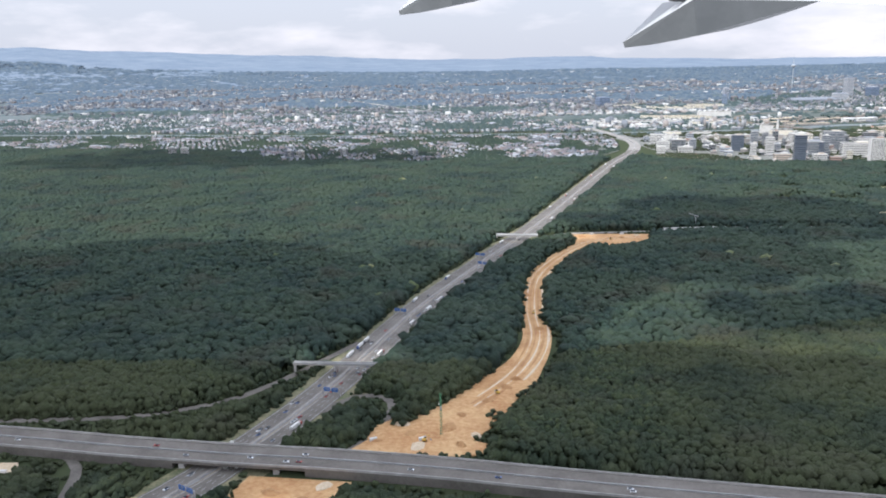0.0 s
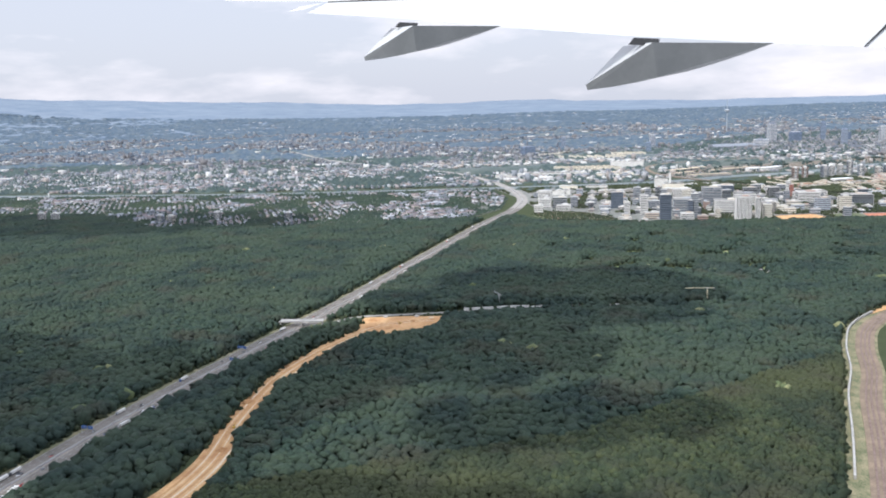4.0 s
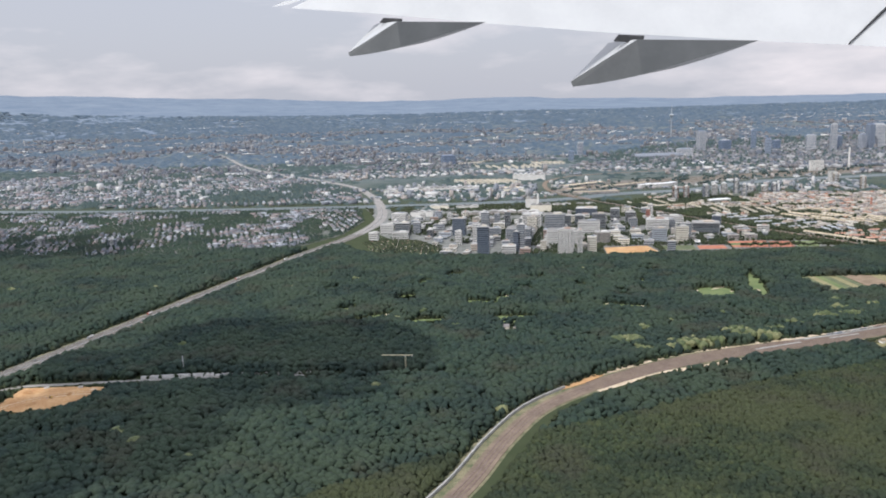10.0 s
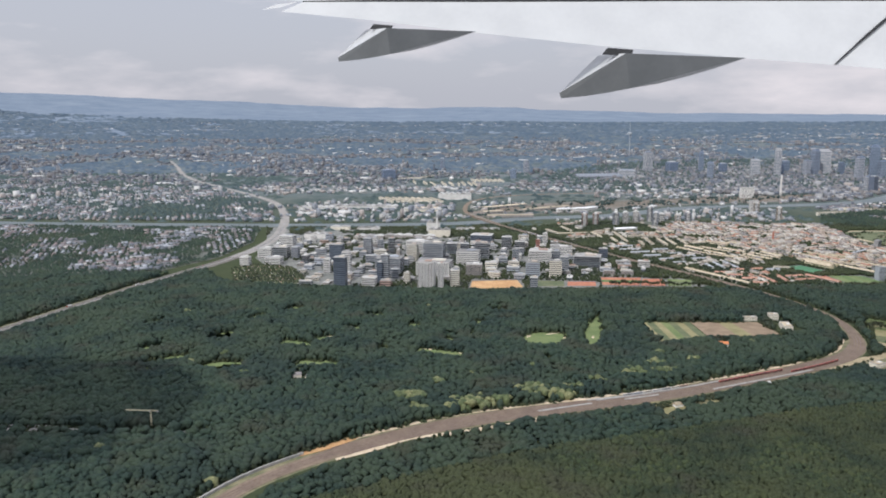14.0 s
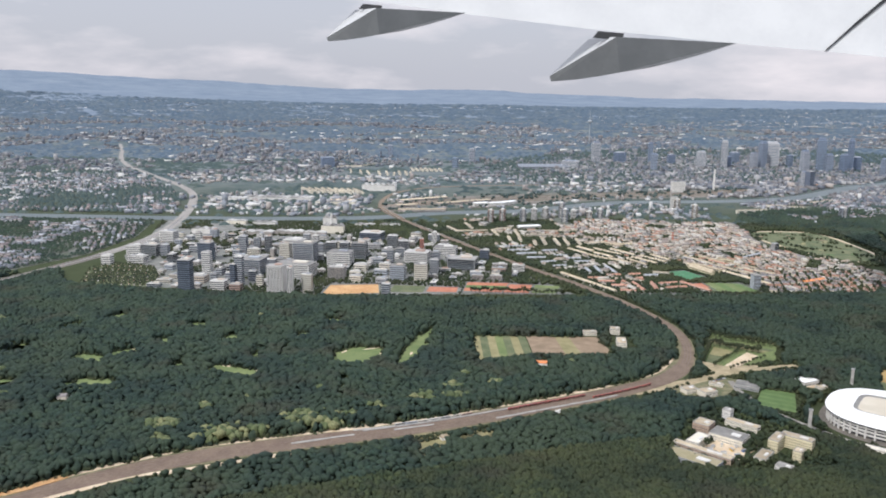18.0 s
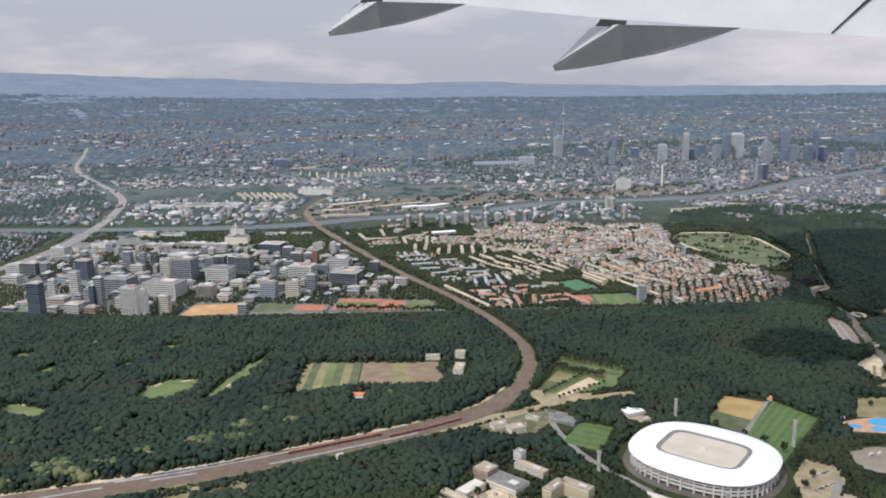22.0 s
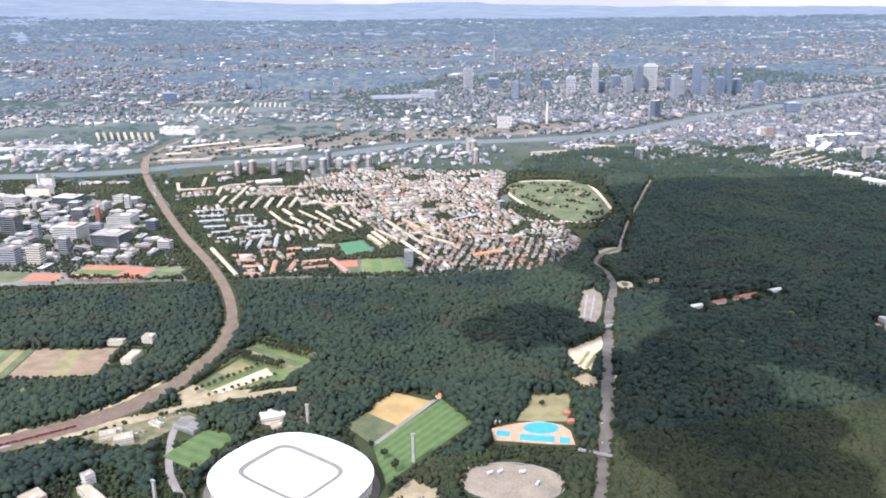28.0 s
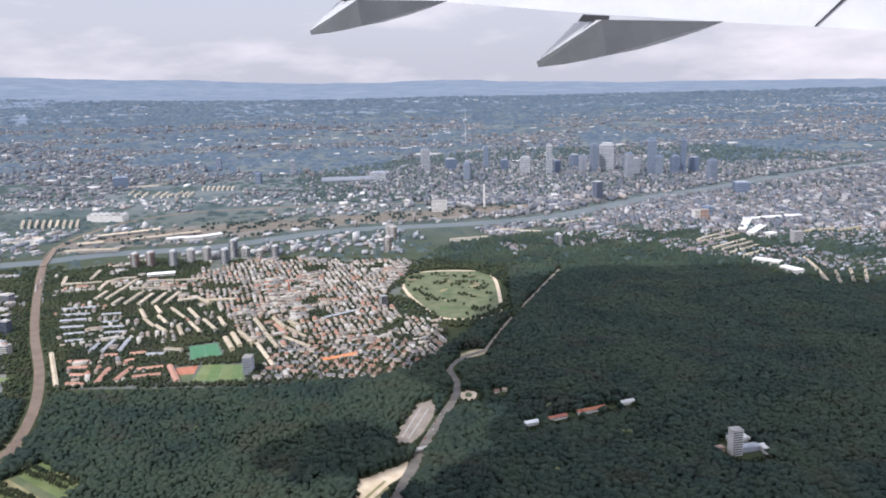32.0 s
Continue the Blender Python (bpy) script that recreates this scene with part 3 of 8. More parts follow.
# ---- plan of the landscape ----
A5 = [(-24, 22), (-19, 33), (-14.3, 41.6), (-9.4, 55.3), (-4.0, 78.5), (2.9, 100.6), (10.7, 124.3), (23.8, 170), (34.8, 208), (43.5, 234), (47.5, 258), (46.3, 285), (39.5, 322),
      (28, 360), (12, 390), (-10, 423), (-42, 472), (-66, 520), (-92, 585), (-119, 648)]
A3 = [(-60, 49.2), (-32, 46.4), (-20.3, 44.8), (-11.8, 43.9), (-5.8, 43.4), (2.0, 42.4), (9.2, 41.2), (22.6, 39.2), (45, 36)]
RAIL = [(58, 52), (66, 70), (70.6, 81), (74.5, 89), (78.3, 98.5), (83.5, 107.5), (93.8, 116.6), (107, 124), (130, 132), (147, 139.8), (159, 146), (167.5, 152.5), (172.6, 162.5), (174.2, 175.5),
        (170.4, 191.2), (162.1, 209.7), (148.8, 233.6), (134, 263), (119, 295), (109.5, 320), (107, 345), (112, 372), (130, 392), (170, 402), (230, 405)]
MAIN = [(-260, 345), (-150, 322), (-60, 303), (5, 298), (62, 297), (106, 302), (130, 314), (161, 322), (197, 345), (246, 354), (278, 368), (318, 405), (348, 426), (402, 468), (480, 520)]
AVENUE = [(214, 92), (219, 113), (223.7, 133), (227.2, 148), (230.3, 163), (233.1, 177), (235.2, 186), (237.7, 196.5), (237.8, 203), (236.6, 209), (239.3, 214.5), (243.2, 218)]
RIDE = [(243.2, 218), (249, 237), (258, 262), (266, 284)]
HAUL = [(-2.5, 46.2), (2.2, 52.5), (6.6, 60.5), (8.6, 69), (8.5, 79), (9.5, 91.5), (12.9, 102), (17.6, 110.8), (22, 114.2), (26, 115)]
LANE = [(10.4, 113.6), (14.6, 117.6), (21, 118.4), (29, 119.2), (40, 120.2), (53, 120), (75, 119.4)]
A5L, A3L, RAILL, MAINL, AVL, HAULL, LANEL, RIDEL = (smooth_line(p) for p in (A5, A3, RAIL, MAIN, AVENUE, HAUL, LANE, RIDE))
STADIUM_ROAD = smooth_line([(175.4, 150.2), (175.2, 146.4), (176.4, 141.4), (177.8, 137.4), (180, 133.8), (182.6, 130.2), (185.6, 126.6), (190, 123.6), (196, 122.6), (202, 125), (206, 131)])
FORK = smooth_line([(160, 144.6), (167.2, 148.6), (170, 150.1), (174.2, 152.6), (177.2, 154.3), (181.2, 155.6), (188, 157.6)])
DEPOT = [(127.5, 128.6), (130.1, 130.2), (135.2, 130.6), (139.3, 132.2), (138.8, 128), (135.6, 126.6), (131.9, 124.4), (130.4, 123.6)]
WORKS_TRACK = smooth_line([(90, 112), (94.7, 115.2), (98.2, 117.8), (104.1, 119.6), (109.6, 122), (116, 124.6)])
WOOD_EDGE = [(-400, 300), (-170, 264), (-82, 245), (-55, 213), (-8, 207), (30, 213), (43, 216), (50, 204), (73, 197), (110, 194.5), (146, 194.5), (170, 197.5), (203, 200), (225, 203), (234, 214), (243, 234), (250, 241),
             (252, 285), (300, 285), (325, 262), (345, 240), (380, 226), (520, 215)]
GLADES = [  # centre, radii, turn
    (118.8, 160.6, 4.4, 3.0, 30), (127.8, 165.5, 1.3, 9.6, -14), (59, 148.6, 3.4, 1.0, 38), (63, 162.6, 2.6, 0.7, 42), (67.5, 146, 3.6, 0.6, 14), (101.2, 152.3, 4.8, 0.7, -22), (77, 157.2, 3.6, 0.6, -22),
    (81.2, 160.3, 2.6, 0.7, 14), (53.4, 154.6, 2.0, 0.5, 35), (82.2, 146.5, 4.0, 0.7, -5), (85.2, 166.8, 1.8, 0.5, 0), (66.2, 174.8, 2.0, 0.5, 40), (106.5, 164.5, 0.7, 0.6, 0), (118, 147.4, 0.4, 1.3, 0), (57.2, 147.5, 2.2, 0.6, 20), (63.6, 162.2, 2.6, 0.6, 44), (69, 144.9, 2.8, 0.5, 12), (91.7, 154.2, 1.2, 0.5, -10), (96, 168.5, 1.6, 0.5, 10), (108, 171, 1.5, 0.5, -8), (88, 176, 2.2, 0.5, 12), (72, 181, 2.4, 0.5, 18), (112, 180, 1.8, 0.5, 0), (48, 170, 2.0, 0.5, 30), (102.4, 160, 1.2, 0.5, 0)]
PLOTS = [(137.8, 158.2), (137.2, 171.4), (159.2, 171.2), (160.5, 161.9), (147, 161.6)]
ORCHARD = [(173, 153.8), (176, 166), (180, 175.5), (189.5, 168.5), (186, 160)]
STADIUM, STADIUM_TURN = (191.6, 134.6), -36.0
CLEARED = [(15.6, 109.0), (15.8, 117.2), (22, 117.5), (27.9, 117.0), (26.8, 113.2), (25.4, 110.2), (20, 108.8)]
SANDY = [(-5.6, 45.4), (-2.8, 49.8), (3, 53.5), (5, 50.5), (3.2, 47.6), (5.8, 46.3), (3, 45.2)]
CAMPUS = [(159.5, 124), (163.8, 134.3), (170, 139.5), (173.4, 136.1), (177.8, 130), (178, 124), (168, 122)]
POOLS = [(212.6, 142.6), (212.8, 147.6), (216.4, 148.6), (219, 155.4), (224.2, 155.2), (223.2, 148), (223.2, 142.2)]
PITCHES = [(195.4, 147.4), (200.7, 156.4), (207.6, 154.4), (211.3, 148), (201.4, 134.6)]
PITCH_W = [(175.4, 141), (179, 147.4), (183.2, 145.6), (180.3, 138)]
STATION = [(184, 148.8), (185, 151), (189, 150.2), (188.4, 147.2)]
STADIUM_PLAZA = [(199.6, 124.4), (201, 122.6), (203.8, 126), (206.6, 130.8), (207.6, 134.4), (204.2, 136.2), (201, 131.5)]
STATION_LOT = [(164.5, 145.6), (168.4, 148.2), (171, 150), (175.6, 151.6), (178, 149.6), (174.8, 147), (172.6, 143.8), (168.2, 143.4)]
OVAL = (235.5, 261)

ground = Bag()
ring = [0, 60, 140, 260, 420, 700, 1200, 2200, 3300]
side = 48
rows_g = [[(110 + r * math.cos(6.2832 * k / side), 150 + r * math.sin(6.2832 * k / side), 0.0) for k in range(side)] for r in ring[1:]]
ground.loft(rows_g, caps=False)
ground.add([(110, 150, 0)] + rows_g[0], [(0, k + 1, (k + 1) % side + 1) for k in range(side)])
tagged(part("ground", ground, M_GROUND), "dark green forest floor and meadow, tinted towards haze out to the horizon", "ground", kind="structure")


def sheet(name, poly, z, mat, label, category="ground", kind="structure"):
    return tagged(part(name, Bag().prism(poly, -0.05, z), mat), label, category, kind=kind)


def blob(cx, cy, rx, ry, turn=0.0, n=24, wobble=0.12, seed=1):
    r, c, s = random.Random(seed), math.cos(radians(turn)), math.sin(radians(turn))
    out = []
    for k in range(n):
        a, w = 6.2832 * k / n, 1 + r.uniform(-wobble, wobble)
        u, v = rx * w * math.cos(a), ry * w * math.sin(a)
        out.append((cx + c * u - s * v, cy + s * u + c * v))
    return out


TOWN_EAST = [(141, 252), (120, 292), (150, 308), (187, 304), (226, 296), (224, 262), (236, 236), (236, 212), (226, 204), (203, 201.5), (168, 202)]
TOWN_OFFICE = [(50, 236), (66, 204), (100, 198), (160, 201), (146, 232), (128, 270), (112, 292), (40, 292), (47, 262)]
TOWN_WEST = [(-320, 300), (-170, 268), (-82, 249), (-56, 216), (-8, 210), (30, 216), (40, 236), (43, 262), (38, 291), (0, 292), (-60, 297), (-150, 314), (-320, 340)]
YARD = [(110, 314), (120, 322), (142, 328), (163, 335), (196, 355), (240, 366), (270, 386), (262, 396), (220, 384), (190, 378), (150, 366), (122, 352), (108, 332)]
sheet("rail_yard", YARD, 0.025, M_YARD, "grey-brown railway yard between the river and the city", "rail yard")
sheet("town_ground", TOWN_EAST, 0.02, M_TOWNSOIL, "gardens, yards and paved streets between town houses")
sheet("town_ground", TOWN_OFFICE, 0.02, M_PAVED, "paved yards and lawns between office buildings")
sheet("town_ground", TOWN_WEST, 0.02, M_TOWNSOIL, "gardens and streets of a suburb beyond the wood")
for k, (cx, cy, rx, ry, turn) in enumerate(GLADES):
    sheet("meadow", blob(cx, cy - 1.3, rx * 1.15, ry + 1.9, turn, wobble=0.28, seed=k), 0.03, M_MEADOW, "bright mown grass of a glade in the wood", "meadow")
ALLOTMENTS = [(47.5, 222), (52.5, 205.5), (71, 203.6), (68, 212), (62, 224), (52, 227)]
sheet("meadow", ALLOTMENTS, 0.03, M_GRASS, "grass of allotment gardens beside the motorway", "gardens")
river = tagged(part("water", strip(MAINL, 3.9, -0.3, 0.035), M_WATER), "grey-green river winding through the city", "river", kind="structure")
FAR_A5 = [k for k, p in enumerate(A5L) if p.y > 236][0]
tagged(part("road", strip(A5L[:FAR_A5 + 1], 1.75, -0.1, 0.06), M_ASPHALT), "grey motorway with many lanes through dark forest", "motorway", kind="structure")
tagged(part("road", strip(A5L[FAR_A5:], lambda u: float(np.interp(u, [0, 0.3, 1], [1.75, 1.5, 1.1])), -0.1, 0.064), M_ROADPALE), "pale motorway curving away past the suburbs", "motorway", kind="structure")
tagged(part("verge", strip(A5L[:128], 3.0, -0.1, 0.03, -0.5), M_VERGE), "dry weedy verge along the motorway", "verge", kind="structure")
for off in (-0.08, 0.08):
    tagged(part("trim", strip(A5L[:190], 0.02, 0.0, 0.13, off), M_STEEL), "grey steel crash barrier on the motorway's median", "barrier", kind="structure")
tagged(part("median", strip(A5L[:150], 0.28, 0.0, 0.068), M_GRAVEL), "dusty brown median of the motorway", "median", kind="structure")
WEST, DECK, EAST = [p for p in A3L if p.x < -16.4], [p for p in A3L if -18 < p.x < -7], [p for p in A3L if p.x > -8.6]
for piece, low in ((WEST, -0.1), (DECK, 0.42), (EAST, -0.1)):
    tagged(part("road", strip(piece, 1.35 if low < 0 else 1.36, low, 0.62 if low < 0 else 0.623), M_ASPHALT), "pale grey motorway on an embankment" if low < 0 else "motorway bridge deck across another motorway", "motorway", kind="structure")
for off in (-1.33, 1.33):
    tagged(part("trim", strip(A3L, 0.03, 0.6, 0.76, off), M_CONCRETE), "pale concrete parapet along the motorway", "parapet", kind="structure")
tagged(part("trim", strip(A3L, 0.025, 0.6, 0.72), M_STEEL), "steel barrier between the carriageways", "barrier", kind="structure")
for x, y in ((-13.1, 44), (-13.1, 43.2), (-13.1, 44.8), (-16.2, 44.3), (-9.6, 43.7)):
    tagged(part("pier", Bag().box(x, y, -0.05, 0.43, 0.25 if x == -13.1 else 0.4, 0.5 if x == -13.1 else 2.5, 0.1), M_CONCRETE), "concrete pier under the bridge deck", "pier", kind="structure")
RAMPS = [smooth_line(p) for p in ([(-5.4, 45.6), (-3.7, 48.8), (-3.2, 52.8), (-4.1, 54.9), (-6.5, 55.1), (-8.6, 52)], [(-20.6, 33), (-22.3, 40), (-23.2, 42.8), (-25.5, 45), (-28.5, 46)],
                                  [(-8.4, 68), (-12.4, 60.2), (-14.7, 56.4), (-17.5, 53.5), (-24.6, 50.7), (-40, 49.6)])]
for line in RAMPS:
    tagged(part("road", strip(line, 0.36, -0.1, 0.045), M_ASPHALT), "curved slip road between two motorways", "slip road", kind="structure")
tagged(part("sand_yard", Bag().prism([(-12.2, 38), (-11.2, 42.2), (-4.2, 41.6), (-6, 37)], -0.1, 0.05), M_SAND), "bare yellow sand beside the motorway", "construction site", kind="structure")
tagged(part("sand_yard", Bag().prism(blob(-29.3, 41.4, 3.0, 2.3, 20, 18, 0.2, 4), -0.1, 0.05), M_SAND_PALE), "pale sandy yard with tracks", "construction site", kind="structure")
tagged(part("road", strip(AVL, lambda u: float(np.interp(u, [0, 0.7, 0.85, 1], [0.85, 0.85, 0.6, 0.5])), -0.1, 0.05), M_ASPHALT), "straight grey avenue with tram lane through the wood", "road", kind="structure")
tagged(part("sand_road", strip(HAULL, lambda u: 3.6 - 2.2 * min(1, u * 4) + 0.5 * math.sin(u * 9) ** 2 - 0.55 * max(0, u - 0.45), -0.1, 0.05), M_SAND), "raw yellow sand of a building strip cleared in the forest", "construction site", kind="structure")
tagged(part("sand_yard", Bag().prism([(-5.6, 45.4), (-2.8, 49.8), (3, 53.5), (5, 50.5), (3.2, 47.6), (5.8, 46.3), (3, 45.2)], -0.1, 0.07), M_SAND), "churned yellow sand beside the motorway bridge", "construction site", kind="structure")
tagged(part("sand_yard", Bag().prism([(15.6, 109.0), (15.8, 117.2), (22, 117.5), (27.9, 117.0), (26.8, 113.2), (25.4, 110.2), (20, 108.8)], -0.1, 0.045), M_SAND), "bright sandy clearing at the end of the strip", "construction site", kind="structure")
tagged(part("road", strip(LANEL, 0.4, -0.1, 0.055), M_ROADPALE), "narrow service lane through the forest", "lane", kind="structure")
def rail_half(u):
    return float(np.interp(u, [0, 0.11, 0.16, 0.28, 0.33, 0.6, 1], [0.95, 1.05, 1.75, 1.75, 0.85, 0.95, 0.8]))


tagged(part("railway", strip(RAILL, rail_half, -0.1, 0.08), M_BALLAST), "wide brown railway bed curving through the wood", "railway", kind="structure")
tagged(part("verge", strip(RAILL[:int(len(RAILL) * 0.36)], lambda u: 1.0 + rail_half(u * 0.36), -0.1, 0.03, 0.7), M_VERGE), "dry weedy verge along the railway", "verge", kind="structure")
tagged(part("trim", strip(RAILL[8:int(len(RAILL) * 0.125)], 0.09, 0.0, 0.35, 2.0), M_CONCRETE), "white concrete noise wall along the railway", "wall", kind="structure")
tagged(part("sand_yard", Bag().prism(blob(88.6, 115.4, 4.2, 0.75, 40, 20, 0.12, 6), -0.1, 0.09), M_SAND), "yellow sand heap strip beside the tracks", "construction site", kind="structure")
for x, y, rx, ry, turn in ((226.5, 159, 1.6, 2.6, 0), (241, 216.5, 1.6, 3.4, -50), (186, 156.5, 5.5, 1.0, 12), (205, 125.5, 2.2, 4.5, 40)):
    tagged(part("pavement", Bag().prism(blob(x, y, rx, ry, turn, 22, 0.1, int(x)), -0.1, 0.04), M_GRAVELTAN), "pale sandy car park and footpaths in the wood", "car park", kind="structure")
SANDFIELD = [(224.8, 168.6), (228.1, 171), (231.3, 173.6), (231.0, 170), (229.4, 167.1), (227.5, 161.4), (226.1, 163.2), (225.2, 164.5)]
CARPARK = [(228.6, 180.8), (231.4, 193.2), (234.6, 196.2), (234.6, 189.5), (233.0, 182.9), (231.9, 179.2), (229.3, 179)]
LAWN = [(217.0, 148.6), (219, 155.2), (224, 155.2), (222.4, 148)]
tagged(part("sand_yard", Bag().prism(SANDFIELD, -0.1, 0.042), M_SAND_PALE), "pale yellow sandy playground beside the avenue", "playground", kind="structure")
for x0, y0, x1, y1 in ((226.4, 163.6, 228.6, 168.2), (227.2, 162.6, 229.6, 167.6)):
    tagged(part("pavement", strip([Vector((x0, y0)), Vector((x1, y1))], 0.24, 0.0, 0.06), M_FIELD2), "worn grass strip in a sandy playground", "grass strip", kind="structure")
tagged(part("pavement", Bag().prism(CARPARK, -0.1, 0.042), M_GRAVEL), "brown gravel car park beside the avenue", "car park", kind="structure")
for x0, y0, x1, y1 in ((229.9, 181, 232.2, 191.5), (230.9, 180.6, 233.4, 191)):
    tagged(part("pavement", strip([Vector((x0, y0)), Vector((x1, y1))], 0.13, 0.0, 0.058), M_CONCRETE), "pale kerbed strip between parking rows", "kerb strip", kind="structure")
tagged(part("meadow", Bag().prism(LAWN, -0.1, 0.03), M_FIELD2), "dry lawn beside the avenue", "meadow", kind="structure")
tagged(part("pavement", Bag().prism(blob(239.8, 196.4, 1.35, 2.3, 0, 28, 0.03), -0.1, 0.042), M_SAND_PALE), "pale round turning place beside the avenue", "roundabout", kind="structure")
tagged(part("meadow", Bag().prism(blob(239.8, 196.4, 0.6, 1.0, 0, 18, 0.03), -0.1, 0.06), M_GRASS), "grass middle of a turning place", "roundabout", kind="structure")
tagged(part("road", strip(RIDEL, 0.3, -0.1, 0.045), M_GRAVEL), "narrow pale ride through the wood", "path", kind="structure")
tagged(part("pavement", Bag().prism([(163.6, 127), (167, 123.6), (170.2, 126.5), (169.8, 128.2), (166.8, 129.4)], -0.1, 0.04), M_SAND_PALE), "sandy building yard between campus buildings", "yard", kind="structure")
tagged(part("pavement", Bag().prism(STATION, -0.1, 0.035), M_SAND_PALE), "pale forecourt beside the stadium", "yard", kind="structure")
tagged(part("pavement", strip(FORK, lambda u: 0.5 + 0.5 * math.sin(math.pi * min(1, u * 1.4)), -0.1, 0.045), M_GRAVELTAN), "tan track and dry grass leaving the railway bend", "road", kind="structure")
tagged(part("road", strip(STADIUM_ROAD, 0.42, -0.1, 0.047), M_ROADPALE), "pale access road curving round the stadium", "road", kind="structure")
tagged(part("pavement", Bag().prism(STADIUM_PLAZA, -0.1, 0.039), M_GRAVELTAN), "tan paved forecourt with parking beside the stadium", "car park", kind="structure")
tagged(part("pavement", Bag().prism(STATION_LOT, -0.1, 0.038), M_VERGE), "sandy lot between the railway and a training pitch", "yard", kind="structure")
tagged(part("pavement", strip([Vector((206.6, 154.2)), Vector((199.4, 143.0))], 0.3, -0.1, 0.075), M_ROADPALE), "pale path between two football pitches", "path", kind="structure")
tagged(part("meadow", Bag().prism(ORCHARD, -0.1, 0.025), M_MEADOW), "dry grass between rows of young trees", "meadow", kind="structure")
tagged(part("verge", strip(AVL[:60], 0.22, -0.1, 0.04, -1.05), M_SAND_PALE), "pale gravel footpath beside the avenue", "path", kind="structure")
RAILSIDE = [(158, 199), (146, 226), (133, 252), (120, 280), (112, 294), (104, 290), (122, 258), (136, 234), (150, 208)]
for k in range(9):  # sidings of the yard
    d = 1.9 * k - 8
    tagged(part("railway", strip(smooth_line([(112 + 0.4 * d, 334 + 0.5 * d), (140, 346 + d), (196, 366 + d), (240, 378 + d), (268, 392 + 0.4 * d)], 4.0), 0.32, -0.05, 0.07), M_BALLAST if k % 3 else M_GRAVEL), "brown sidings of a railway yard", "railway", kind="structure")
for x0, y0, x1, y1 in ((322, 262, 319, 226), (319, 226, 316, 205)):
    tagged(part("road", strip([Vector((x0, y0)), Vector((x1, y1))], 0.5, -0.05, 0.05), M_ASPHALT), "grey road along the edge of the wood", "road", kind="structure")
tagged(part("pavement", strip(RAILL[int(len(RAILL) * 0.12):int(len(RAILL) * 0.345)], lambda u: 0.28 + 0.16 * math.sin(u * 23) + 0.1 * math.sin(u * 57), -0.05, 0.05, 2.35), M_SAND_PALE), "pale sandy works track beside the railway", "path", kind="structure")
tagged(part("sand_yard", Bag().prism(DEPOT, -0.1, 0.042), M_FIELD2), "dry grassy depot yard beside the railway", "yard", kind="structure")
tagged(part("pavement", strip(WORKS_TRACK, lambda u: 0.42 + 0.12 * math.sin(u * 14), -0.1, 0.05), M_SAND_PALE), "pale sandy track below the railway", "path", kind="structure")
for x0, y0, x1, y1 in ((114.4, 126.6, 121.7, 129.4), (121.4, 130.6, 129.6, 133.0), (126.5, 131.0, 131.5, 132.8)):
    tagged(part("platform", strip([Vector((x0, y0)), Vector((x1, y1))], 0.17, 0.0, 0.15), M_CONCRETE), "pale concrete platform between the tracks", "platform", kind="structure")
for k, (x, y, rx, turn) in enumerate(((120.5, 163.4, 1.5, 30), (116.2, 161.6, 0.8, 60), (122.3, 161, 0.6, 80), (127.9, 173.4, 1.3, 60), (127.2, 161.2, 0.7, 80), (99, 154, 1.0, -20), (104.6, 151.8, 0.7, -20), (60.8, 150.6, 0.7, 40), (82, 161.6, 0.8, 10))):
    tagged(part("sand_bunker", Bag().prism(blob(x, y, rx, 0.24, turn, 12, 0.2, k), 0.0, 0.05), M_SAND_PALE), "pale sand bunker at the rim of a green", "bunker", kind="structure")
LOT = [(172.3, 156.2), (174.1, 159.2), (176.6, 156.9), (182.1, 157.4), (181.6, 155.8), (179.2, 154.0), (175.0, 152.3)]
tagged(part("pavement", Bag().prism(LOT, -0.1, 0.043), M_GRAVELTAN), "tan gravel parking place near the stadium", "car park", kind="structure")
tagged(part("pavement", Bag().prism([(187.4, 148.8), (189.4, 151.8), (191.2, 147.4), (189.2, 146.8)], -0.1, 0.041), M_GRAVELTAN), "gravel yard beside a white-roofed hall", "yard", kind="structure")


# ---- woods ----
def open_land(x, y, gap=0.0):
    """Open ground, and the strip south of it where tall trees would hide it."""
    o = bare(x, y, gap)
    for back in (1.4, 2.8):
        o |= bare(x, y + back, gap, back)
    return o


